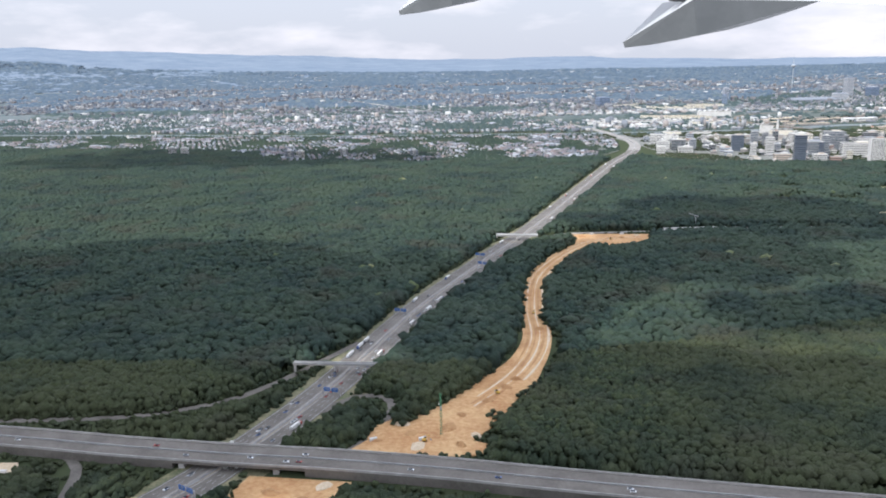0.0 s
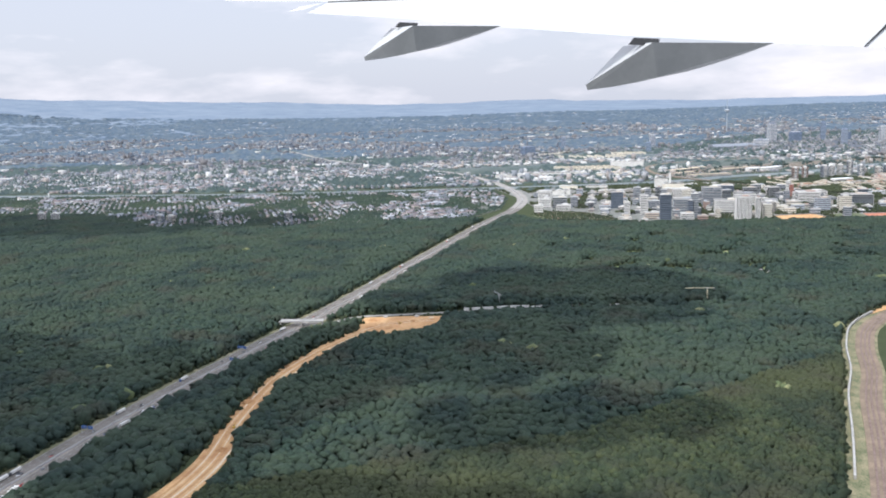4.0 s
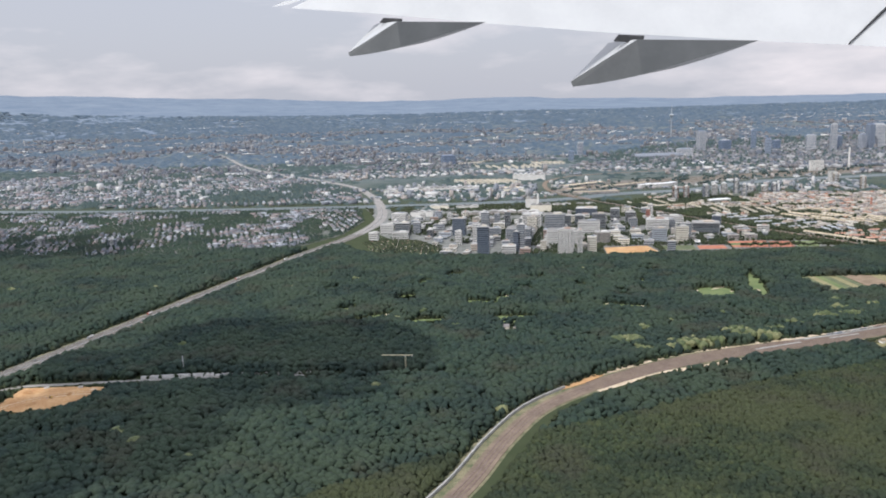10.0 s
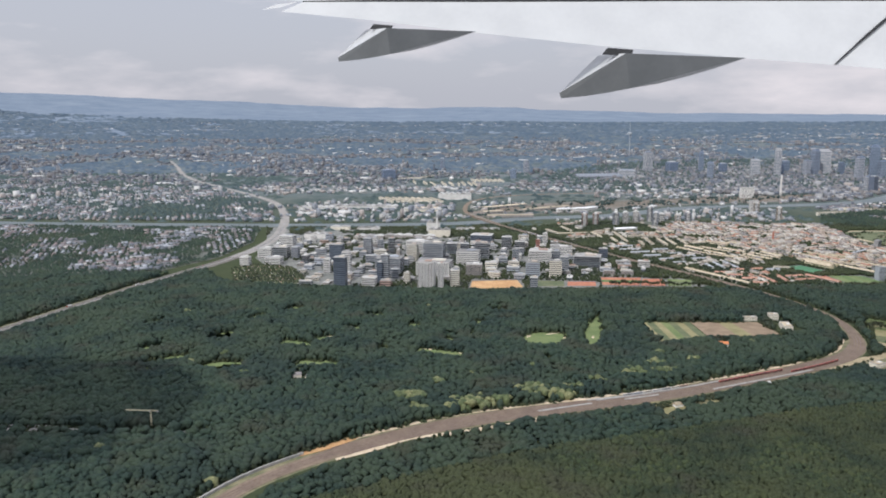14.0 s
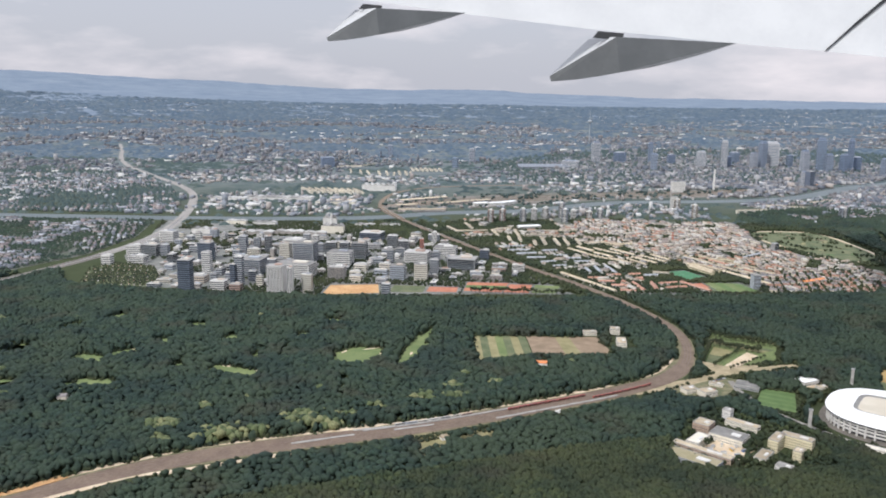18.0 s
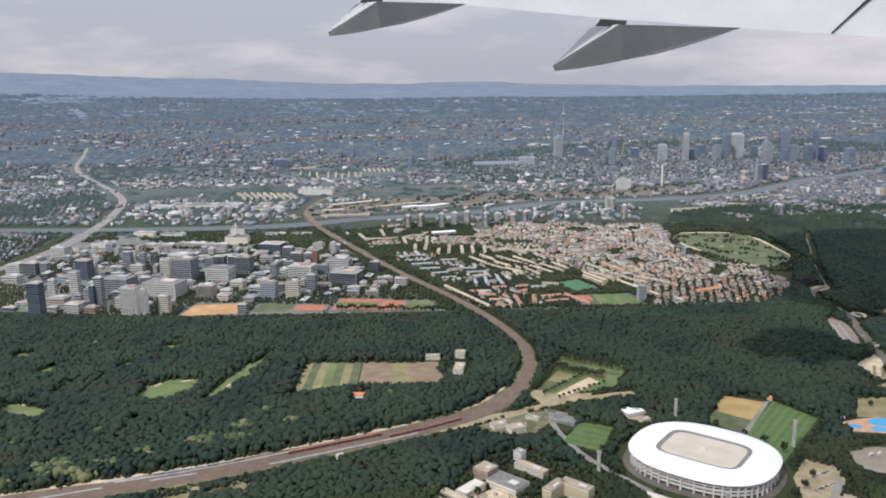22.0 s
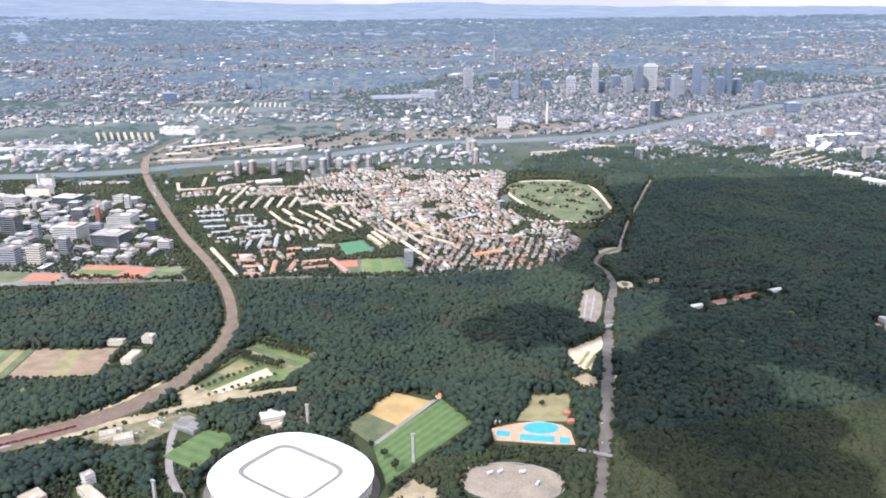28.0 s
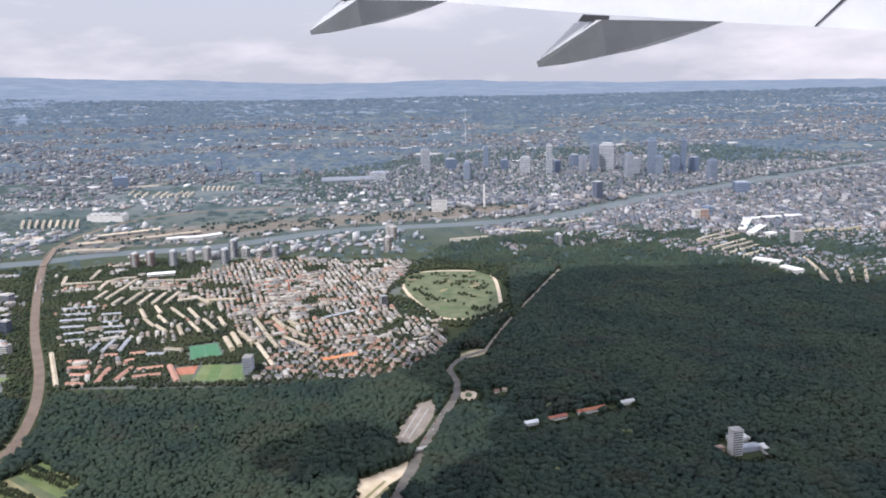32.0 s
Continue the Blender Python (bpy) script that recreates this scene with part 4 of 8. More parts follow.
def bare(x, y, gap=0.0, back=0.0):
    """Where no forest tree stands."""
    o = far_from(x, y, A5L[::4]) < 2.6 + gap - 0.35 * back
    o |= far_from(x, y, A3L[::4]) < 2.0 + gap - 0.3 * back
    o |= far_from(x, y, AVL[::4]) < 1.15 + gap - 0.25 * back
    o |= far_from(x, y, RIDEL[::4]) < 0.6 + gap
    o |= far_from(x, y, LANEL[::2]) < np.where(x < 42, 1.0, 0.6) + gap - 0.1 * back
    o |= far_from(x, y, RAILL[::3]) < np.where((x > 84) & (x < 170) & (y < 160), 2.6, np.where((x <= 84) & (y < 118), 2.9, 1.8)) + gap - 0.3 * back
    o |= far_from(x, y, FORK) < 0.9 + gap
    o |= far_from(x, y, WORKS_TRACK) < 0.7 + gap - 0.15 * back
    o |= far_from(x, y, STADIUM_ROAD) < 0.75 + gap
    for line in RAMPS:
        o |= far_from(x, y, line) < 0.75 + gap
    o |= inside(x, y, [(-12.2, 38), (-11.2, 42.2), (-4.2, 41.6), (-6, 37)]) | (np.hypot(x + 29.3, y - 41.4) < 2.6)
    for cx, cy, rad in ((226.5, 159, 1.8), (241, 216.5, 3.0), (245, 197, 1.7), (239.8, 196.2, 2.3), (224, 161.3, 1.0), (249, 184.6, 1.4), (255.5, 187.6, 1.4), (258.5, 188.9, 1.6), (261.6, 190.4, 1.4), (264.6, 191.8, 1.5), (276.5, 175.5, 3.2), (147.9, 156.4, 1.2), (81, 140, 1.2), (253, 186.4, 1.6), (205, 125, 2.5), (158.2, 172.2, 1.8), (162.6, 167.4, 2.4), (162.8, 173.2, 1.6), (186.4, 148.6, 2.0), (176.8, 146.2, 2.0), (192, 125, 1.5)):
        o |= np.hypot(x - cx, y - cy) < rad + gap
    o |= far_from(x, y, HAULL[:18]) < 2.3 + gap
    o |= far_from(x, y, HAULL[18:]) < 1.35 + gap
    for cx, cy, rx, ry, turn in GLADES:
        c, s = math.cos(radians(turn)), math.sin(radians(turn))
        u, v = (x - cx) * c + (y - cy) * s, -(x - cx) * s + (y - cy) * c
        o |= (u / rx) ** 2 + (v / (ry + 0.45)) ** 2 < 1
    for poly in (STADIUM_PLAZA, STATION_LOT, LOT, SANDFIELD, CARPARK, LAWN, ALLOTMENTS, PLOTS, CAMPUS, POOLS, PITCHES, PITCH_W, ORCHARD, CLEARED, SANDY, [(136, 201.5), (137, 211), (158, 209), (156.5, 200.5)], [(106, 198.4), (107, 208), (118.5, 208.5), (119, 200)], [(120, 201), (120.5, 207.6), (135.6, 206.4), (135.2, 201.4)], [(184.4, 203), (184, 224), (190, 226.4), (194, 218), (201.6, 212), (201.4, 203.4)]):
        o |= inside(x, y, poly)
    c, s = math.cos(radians(STADIUM_TURN)), math.sin(radians(STADIUM_TURN))
    u, v = (x - STADIUM[0]) * c + (y - STADIUM[1]) * s, -(x - STADIUM[0]) * s + (y - STADIUM[1]) * c
    o |= (u / 10.4) ** 2 + (v / 9.4) ** 2 < 1
    o |= ((x - 214.8) / 5.8) ** 2 + ((y - 135.6) / 4.2) ** 2 < 1
    return o


def on_glade(x, y):
    """Where the mown grass of a glade lies."""
    o = np.zeros(len(x), bool)
    for cx, cy, rx, ry, turn in GLADES:
        c, s = math.cos(radians(turn)), math.sin(radians(turn))
        u, v = (x - cx) * c + (y - cy + 1.3) * s, -(x - cx) * s + (y - cy + 1.3) * c
        o |= (u / (rx * 1.05)) ** 2 + (v / (ry + 1.7)) ** 2 < 1
    return o


def view_floor(x):
    """The southern rim of what can be seen."""
    return np.interp(x, [-200, -40, 0, 40, 70, 110, 150, 190, 230, 290, 360], [30, 30, 30, 42, 62, 82, 96, 106, 114, 128, 150])


NEAR_WOOD = 30.0
wx, wy = jitter_grid(-40, 345, 30, 190, 0.43)
k = wy - view_floor(wx) < NEAR_WOOD
vx, vy = jitter_grid(-190, 345, 30, 290, 0.69)
j = vy - view_floor(vx) >= NEAR_WOOD
wx, wy = np.concatenate([wx[k], vx[j]]), np.concatenate([wy[k], vy[j]])
north = np.interp(wx, *zip(*WOOD_EDGE))
west = np.interp(wy, [30, 48, 270], [-30, -40, -185])
keep = (wy < north + rng.uniform(-1, 1, len(wx))) & (wy > view_floor(wx)) & (wx > west) & (wx < 264 + (wy - 120) * 0.85) & ~open_land(wx, wy)
orchard = inside(wx, wy, ORCHARD)
keep &= ~orchard | (rng.random(len(wx)) < 0.02)
keep &= ~inside(wx, wy, DEPOT) | (rng.random(len(wx)) < 0.16)
wx, wy = wx[keep], wy[keep]
CROWN3 = [dome(k, 5, rough=0.32) for k in range(14)]
CROWN2 = [dome(20 + k, 4, rough=0.28) for k in range(10)]
near = wy - view_floor(wx) < NEAR_WOOD
pale = np.zeros(len(wx), bool)
for cx, cy, rad in ((97.5, 130.2, 2.2), (98.8, 126.2, 1.3), (106.3, 127.8, 3.2), (109.5, 128.6, 1.6), (115.6, 131.6, 2.2), (118.8, 131.6, 1.2), (134, 144, 1.2), (140, 146.5, 1.0), (124, 137, 1.0), (113.6, 134, 1.8), (101.4, 136, 1.3), (130, 140.6, 1.8), (134.7, 141, 1.5), (62.9, 83.2, 1.0), (120, 134.5, 1.2)):
    pale |= np.hypot((wx - cx) / 1.5, wy - cy) < rad * rng.uniform(0.4, 1.0, len(wx))
for cx, cy in rng.uniform((-30, 50), (270, 190), (70, 2)):
    pale |= np.hypot((wx - cx) / 1.6, wy - cy) < 0.6 * rng.uniform(0.3, 1.0, len(wx))
south, west_side, east_side = bare(wx, wy - 0.9), bare(wx - 0.8, wy), bare(wx + 0.8, wy)
rim = south | west_side | east_side | bare(wx, wy, 0.7)
for name, mask, shapes, mat, label in (
        ("forest", near & ~pale, CROWN3, M_LEAF, "dense dark green broadleaf forest with uneven crowns"),
        ("forest", ~near & ~pale, CROWN2, M_LEAF_TINTED, "dark green forest stretching away to the town"),
        ("forest", pale, CROWN3, M_LEAF_DRY, "pale yellowed tree crowns beside the railway")):
    x, y = wx[mask], wy[mask]
    size = (0.30 + 0.30 * rng.random(len(x)) ** 1.8) * (0.85 + 0.45 * patchy(x, y, 14, 5)) * np.where(y - view_floor(x) < NEAR_WOOD, 0.92, 1.36)
    tall = (0.30 + 0.42 * size) * rng.uniform(0.86, 1.22, len(x)) * (0.78 + 0.45 * patchy(x, y, 4.5, 15))
    foot = np.where(rim[mask], -0.08, 0.12 + 0.35 * patchy(x, y, 22, 9) + 0.42 * patchy(x, y, 3.6, 19))
    tall = np.where(rim[mask], tall * 1.55, tall)
    tagged(scatter(name, shapes, [mat], x, y, foot, size, size, tall, rng.uniform(0, 6.28, len(x))), label, "forest", kind="stuff")

# bushes stand before the trees along the rims of clearings, roads and tracks
for mask, dx, dy in ((south, 0.0, -0.5), (west_side & ~south, -0.45, 0.0), (east_side & ~south, 0.45, 0.0)):
    x, y = np.repeat(wx[mask], 2) + dx, np.repeat(wy[mask], 2) + dy
    x, y = x + rng.uniform(-0.35, 0.35, len(x)), y + rng.uniform(-0.2, 0.3, len(x))
    size = rng.uniform(0.18, 0.38, len(x))
    tagged(scatter("wood_rim", CROWN2, [M_LEAF], x, y, np.full(len(x), -0.1), size, size, rng.uniform(0.2, 0.55, len(x)), rng.uniform(0, 6.28, len(x))), "low leafy rim of the wood along its clearings", "forest", kind="stuff")

# the same wood goes on, more coarsely, south of the flight path
sx, sy = jitter_grid(-70, 330, -40, 152, 1.9)
k = (sy < view_floor(sx) - 0.3) & ~bare(sx, sy, 0.5)
sx, sy = sx[k], sy[k]
size = rng.uniform(1.0, 1.45, len(sx))
tagged(scatter("forest", CROWN2, [M_LEAF], sx, sy, np.full(len(sx), 0.1), size, size, size * 0.62, rng.uniform(0, 6.28, len(sx))), "green forest going on below the flight path", "forest", kind="stuff")

# bushes along the rims of clearings and roads
gx, gy = jitter_grid(-120, 300, 34, 240, 0.5)
k = (gy > view_floor(gx)) & (gy < np.interp(gx, *zip(*WOOD_EDGE)) + 1) & (gx > np.interp(gy, [30, 48, 270], [-30, -40, -185])) & open_land(gx, gy)
gx, gy = gx[k], gy[k]
k = ~bare(gx, gy, -0.25) & ~on_glade(gx, gy) & (patchy(gx, gy, 3, 77) > 0.3)
gx, gy = gx[k], gy[k]
size = rng.uniform(0.16, 0.36, len(gx))
tagged(scatter("undergrowth", CROWN2, [M_LEAF], gx, gy, np.full(len(gx), 0.0), size, size, size * rng.uniform(0.7, 1.2, len(gx)), rng.uniform(0, 6.28, len(gx))), "green bushes and young trees along the rims of the wood", "bushes", kind="stuff")

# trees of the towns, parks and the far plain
TOWN_NW = [(141, 252), (124, 290), (150, 306), (166, 300), (169, 270), (182, 250), (190, 235), (196, 219), (202, 204), (168, 202)]
TOWN_SE = [(166, 300), (187, 304), (226, 296), (224, 262), (236, 236), (236, 212), (226, 204), (203, 201.5), (196, 219), (190, 235), (182, 250), (169, 270)]


def town_trees(name, poly, step, low, seed, mat, label, size=(0.35, 0.65), inner=0, sides=5):
    xs, ys = zip(*poly)
    x, y = jitter_grid(min(xs), max(xs), min(ys), max(ys), step)
    k = inside(x, y, poly) & (patchy(x, y, 9 if not inner else 3, seed) > low)
    if inner == 0:
        k &= ~open_land(x, y, 0.3)
    elif inner == 1:  # clear of the campus buildings
        for cx, cy, w in ((160.6, 124.6, 1.5), (162.6, 122.8, 1.5), (165, 121.4, 1.2), (162, 126.6, 1), (165, 124, 1), (163.9, 128.3, 1.7), (168.1, 129.4, 2.1), (165.7, 131.9, 1.5), (170, 134, 1.2), (172, 132.2, 1.2), (169.9, 135.4, 0.9), (173.1, 127.3, 1.6), (175.6, 127.4, 1.8), (174.5, 124.3, 1), (170.5, 124.5, 1.5), (171.5, 121, 1.2), (166.8, 126.6, 2.2)):
            k &= np.hypot(x - cx, y - cy) > w
    elif inner == 4:  # outside the racecourse
        k &= ((x - OVAL[0]) / 14.5) ** 2 + ((y - OVAL[1]) / 24) ** 2 > 1
    elif inner == 2:  # clear of the fields
        for field in ([(184.4, 224), (190.2, 226.2), (193.8, 217.6), (187.4, 215)], [(186, 212.2), (187.6, 203.4), (201.2, 204), (199.4, 213.6)]):
            k &= ~inside(x, y, field)
    x, y = x[k], y[k]
    s = rng.uniform(*size, len(x))
    tagged(scatter(name, [dome(60 + j, sides, rough=0.28) if sides == 5 else dome(60 + j, sides, ((0.95, 0.3),), 1.25) for j in range(6)], [mat], x, y, np.full(len(x), 0.1), s, s, s * 1.1, rng.uniform(0, 6.28, len(x))), label, "trees", kind="stuff")


town_trees("garden_trees", TOWN_NW, 0.78, 0.22, 31, M_LEAF, "green trees between rows of apartment blocks", (0.3, 0.5))
town_trees("garden_trees", TOWN_SE, 0.85, 0.28, 35, M_LEAF, "green trees in the gardens and streets of the town", (0.26, 0.5))
town_trees("garden_trees", TOWN_OFFICE, 0.85, 0.42, 32, M_LEAF, "green trees between the office buildings", (0.24, 0.45))
town_trees("garden_trees", TOWN_WEST, 1.15, 0.26, 33, M_LEAF_TINTED, "green garden trees of the suburb beyond the wood", (0.4, 0.75), 0, 4)

town_trees("garden_trees", RAILSIDE, 0.9, 0.25, 34, M_LEAF, "thicket of green trees along the railway")

town_trees("garden_trees", CAMPUS, 0.6, 0.12, 36, M_LEAF, "trees between the campus buildings", (0.25, 0.42), 1)
town_trees("garden_trees", [(183, 202), (182.6, 228), (194, 228), (203, 214), (203, 202)], 0.7, 0.2, 37, M_LEAF, "trees round the sports fields of the town", (0.28, 0.45), 2)

town_trees("garden_trees", [(60, 200), (74, 198), (100, 195.5), (120, 196), (160, 197.5), (160, 199.4), (120, 198.4), (104, 197.4), (76, 201)], 0.55, 0.2, 46, M_LEAF, "row of trees between the wood and the sports grounds", (0.25, 0.42), 3)
town_trees("garden_trees", ALLOTMENTS, 0.62, 0.25, 38, M_LEAF, "hedges and fruit trees of allotment gardens", (0.14, 0.26), 3)
town_trees("garden_trees", [(225, 268), (226, 280), (240, 281), (246, 272), (246, 244), (240, 241), (232, 252)], 1.1, 0.62, 39, M_LEAF, "dark bushes scattered over the racecourse infield", (0.25, 0.5), 3)
town_trees("garden_trees", [(224, 236), (222, 262), (224, 284), (228, 300), (256, 298), (252, 240), (240, 232)], 0.9, 0.2, 40, M_LEAF, "trees round the racecourse", (0.35, 0.55), 4)
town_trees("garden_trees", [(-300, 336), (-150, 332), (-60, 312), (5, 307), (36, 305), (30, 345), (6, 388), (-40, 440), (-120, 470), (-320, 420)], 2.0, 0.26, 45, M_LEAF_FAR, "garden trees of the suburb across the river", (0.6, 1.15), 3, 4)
town_trees("garden_trees", [(228, 298), (250, 287), (300, 286), (325, 264), (345, 242), (420, 228), (440, 300), (330, 330), (262, 332), (235, 318)], 1.4, 0.33, 47, M_LEAF_TINTED, "green trees and parks between the wood and the river", (0.6, 1.1), 3, 4)
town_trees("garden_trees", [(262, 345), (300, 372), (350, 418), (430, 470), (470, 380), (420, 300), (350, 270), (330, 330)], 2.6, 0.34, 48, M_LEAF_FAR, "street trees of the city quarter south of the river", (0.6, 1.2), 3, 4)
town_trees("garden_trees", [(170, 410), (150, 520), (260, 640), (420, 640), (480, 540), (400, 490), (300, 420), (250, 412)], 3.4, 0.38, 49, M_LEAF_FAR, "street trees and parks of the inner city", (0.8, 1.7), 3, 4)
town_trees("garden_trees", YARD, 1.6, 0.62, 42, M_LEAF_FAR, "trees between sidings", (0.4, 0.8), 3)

tx, ty = jitter_grid(96, 182, 196, 298, 0.8)
d = far_from(tx, ty, RAILL[::3])
k = (d > 1.35) & (d < 5.2) & (patchy(tx, ty, 6, 91) > 0.22)
for field in ([(136, 201.5), (137, 211.4), (158, 209.6), (156.5, 200.5)], [(120, 201), (120.5, 207.6), (135.6, 206.4), (135.2, 201.4)]):
    k &= ~inside(tx, ty, field)
tx, ty = tx[k], ty[k]
size = rng.uniform(0.28, 0.5, len(tx))
tagged(scatter("lineside_trees", CROWN3, [M_LEAF], tx, ty, np.full(len(tx), 0.0), size, size, size, rng.uniform(0, 6.28, len(tx))), "green trees and bushes along the railway cutting", "trees", kind="stuff")


FLAT_FAR = [Bag().box(0, 0, 0, 1, 1.0, 0.7), Bag().box(0, 0, 0, 1, 1.6, 0.5), Bag().box(0, 0, 0, 0.8, 1.2, 0.9).box(-0.3, 0, 0.8, 1.3, 0.4, 0.5)]


def crest_height(deg):
    return np.interp(deg, [-48, -33, -29, -22, -15, -12, -7, -2, 4, 8, 15, 30, 44], [104, 113, 93, 78, 64, 55, 47, 48, 49, 34, 27, 16, 13])


def hill_height(x, y):
    """The height of the slopes that rise from the plain towards the hills."""
    d, deg = np.hypot(x - 110, y - 30), np.degrees(np.arctan2(x - 110, y - 30))
    return crest_height(deg) * d / 2800 * np.interp(d, [1250 + 310 * j for j in range(7)], HILL_RISE)


HILL_RISE = (0.0, 0.10, 0.24, 0.48, 0.80, 1.0, 0.4)


def far_wood(x, y):
    """Where the far plain is wooded: in broad belts, but not in the heart of the city."""
    return patchy(x / 1.3, y, 60, 41) - 0.22 * np.exp(-((x - 215) / 220) ** 2 - ((y - 450) / 150) ** 2)


fx, fy = jitter_grid(-1250, 1400, 290, 1950, 7.4)
k = ((far_wood(fx, fy) > 0.50) | (rng.random(len(fx)) < np.where(fy < 430, 0.34, 0.30))) & (np.abs(fx - 110) < fy * 0.70 + 60) & (rng.random(len(fx)) < np.clip(1.5 - fy / 800, 0.35, 1)) & ~inside(fx, fy, TOWN_EAST) & ~inside(fx, fy, YARD) & ~((np.abs(fx - OVAL[0]) < 17) & (fy < 292))
fx, fy = fx[k], fy[k]
far_pts = np.repeat(np.stack([fx, fy], 1), 3, 0) + rng.normal(0, 3.2, (len(fx) * 3, 2))
s = rng.uniform(0.9, 2.1, len(far_pts)) * (0.7 + far_pts[:, 1] / 480)
ok = (far_from(far_pts[:, 0], far_pts[:, 1], MAINL[::4]) > 5.6) & (far_from(far_pts[:, 0], far_pts[:, 1], A5L[::5]) > 2.6) & (far_from(far_pts[:, 0], far_pts[:, 1], RAILL[::4]) > 3)
far_pts, s = far_pts[ok], s[ok]
for name, mask, mat, label in (("far_woods", far_pts[:, 1] < 520, M_LEAF_FAR, "woods and parks between the far quarters of the city, coloured bluish for haze"), ("distant_woods", far_pts[:, 1] >= 520, M_LEAF_HAZE, "woods on the plain before the hills, coloured pale blue-grey for haze")):
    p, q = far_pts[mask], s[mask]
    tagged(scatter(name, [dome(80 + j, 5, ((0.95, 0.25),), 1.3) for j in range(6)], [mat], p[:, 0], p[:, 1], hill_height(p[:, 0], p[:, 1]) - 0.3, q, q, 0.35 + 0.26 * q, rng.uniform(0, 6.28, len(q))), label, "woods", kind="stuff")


# ---- hills, clouds, wing ----
def hills():
    """Long wooded ridges on the horizon, higher to the west."""
    bag, n, m = Bag(), 220, 19
    rows = []
    for j in range(m):
        d = 1250 + j * 310 / 3
        row = []
        for k in range(n):
            a = radians(-48 + 92 * k / (n - 1))
            x, y = 110 + d * math.sin(a), 30 + d * math.cos(a)
            up = float(np.interp(j / 3, range(7), HILL_RISE))
            lump = noise.noise(Vector((a * 9, j * 0.23, 3))) * 7 + noise.noise(Vector((a * 30, j * 0.3, 9))) * 3.0 + noise.noise(Vector((a * 85, j * 0.5, 5))) * 1.6
            row.append((x, y, float(hill_height(x, y)) + lump * up - (2 if j == 0 else 0)))
        rows.append(row)
    bag.add([q for row in rows for q in row], [(j * n + k, j * n + k + 1, (j + 1) * n + k + 1, (j + 1) * n + k) for j in range(m - 1) for k in range(n - 1)])
    return bag


tagged(part("backdrop_hills", hills(), M_HILLS), "long wooded hills along the horizon, coloured blue-grey for haze", "hills", kind="structure")
# villages and sheds on the slopes
ex, ey = jitter_grid(-1400, 1600, 1060, 2250, 13.0)
d = np.hypot(ex - 110, ey - 30)
k = (np.abs(ex - 110) < ey * 0.66) & (d > 1120) & (d < 1900) & (patchy(ex / 2, ey, 90, 44) > 0.58) & (rng.random(len(ex)) < 0.95 - d / 2600)
ex, ey = ex[k], ey[k]
long_side = rng.uniform(2.5, 7.5, len(ex))
tagged(scatter("distant_villages", FLAT_FAR, [M_FARTOWN], ex, ey, hill_height(ex, ey) - 0.4, long_side, long_side * 0.6, rng.uniform(1.0, 2.0, len(ex)), rng.uniform(0, 3.1, len(ex))), "pale villages and sheds before the distant hills", "villages", kind="stuff")


def cumulus(cx, cy, rx, ry, seed, height=105.0, puffs=70):
    """A flat-bottomed cloud out of view, set sunward of the spot that it is to shade."""
    r, bag = random.Random(seed), Bag()
    base = Vector((cx, cy, 0)) + SUN * (height / SUN.z)
    for _ in range(puffs):
        a, d = r.random() * 6.283, math.sqrt(r.random())
        x, y = base.x + rx * d * math.cos(a), base.y + ry * d * math.sin(a)
        size = (0.34 - 0.2 * d) * min(rx, ry) * r.uniform(0.7, 1.3) + 1.0
        bag.add([(x + p.x * size * 1.25, y + p.y * size * 1.25, base.z + max(-0.1, p.z) * size * 0.8) for p in ICO2[0]], ICO2[1])
    return tagged(part("cloud", bag, M_CLOUD), "white flat-bottomed cumulus cloud out of view, set to shade the forest", "cloud", "clouds", "structure")


# All out of view; several added or widened only to darken patches of wood.
cumulus(44, 126, 25, 17, 1, puffs=90)
cumulus(292, 213, 52, 61, 2, puffs=190)
cumulus(221, 176, 9, 7, 3, puffs=30)
cumulus(20, 50, 34, 13, 4, puffs=160)
cumulus(-42, 80, 36, 26, 5, puffs=110)
cumulus(30, 100, 17, 14, 6, puffs=60)
cumulus(-75, 226, 62, 24, 7, puffs=90)
cumulus(4, 86, 15, 22, 9, puffs=80)
cumulus(240, 148, 12, 26, 10, puffs=60)
cumulus(40, 76, 14, 7, 11, puffs=40)
cumulus(219, 117, 15, 9, 12, puffs=45)
cumulus(-22, 50, 24, 11, 13, puffs=90)

# The wing belongs to the aircraft that carries the camera. It stands still here, so it is set far off and large,
# in the direction in which it shows from the cabin.
WING_EYE = flight(96.4, 25.2, 38.0, 0.29, -10.43, 0.45)
WING_FAR, WING_LENS = 4300.0, 784 / math.tan(radians(29))


def sky_place(u, v, back=0.0):
    """A spot of the wing, from its bearing to the right and upwards, and how far behind the wing's plane."""
    k = (WING_FAR + back) / WING_LENS
    return WING_EYE @ Vector(((u + 5 - 784) * k, (441 - (v - 24)) * k, -(WING_FAR + back)))


def panel(low, top, thick=60.0, lean=1.5):
    """A wing panel between its lower and upper rim, leaning away upwards, of some thickness."""
    bag, n = Bag(), len(low)
    rows = [[sky_place(u, v, (190 - v) * lean + back) for u, v in rim] for rim, back in ((low, 0), (top, 0), (top, thick), (low, thick))]
    faces = []
    for r in range(4):
        for k in range(n - 1):
            a, b = r * n + k, ((r + 1) % 4) * n + k
            faces.append((a, a + 1, b + 1, b))
    return bag.add([p for row in rows for p in row], faces + [(0, n, 2 * n, 3 * n), (n - 1, 4 * n - 1, 3 * n - 1, 2 * n - 1)])


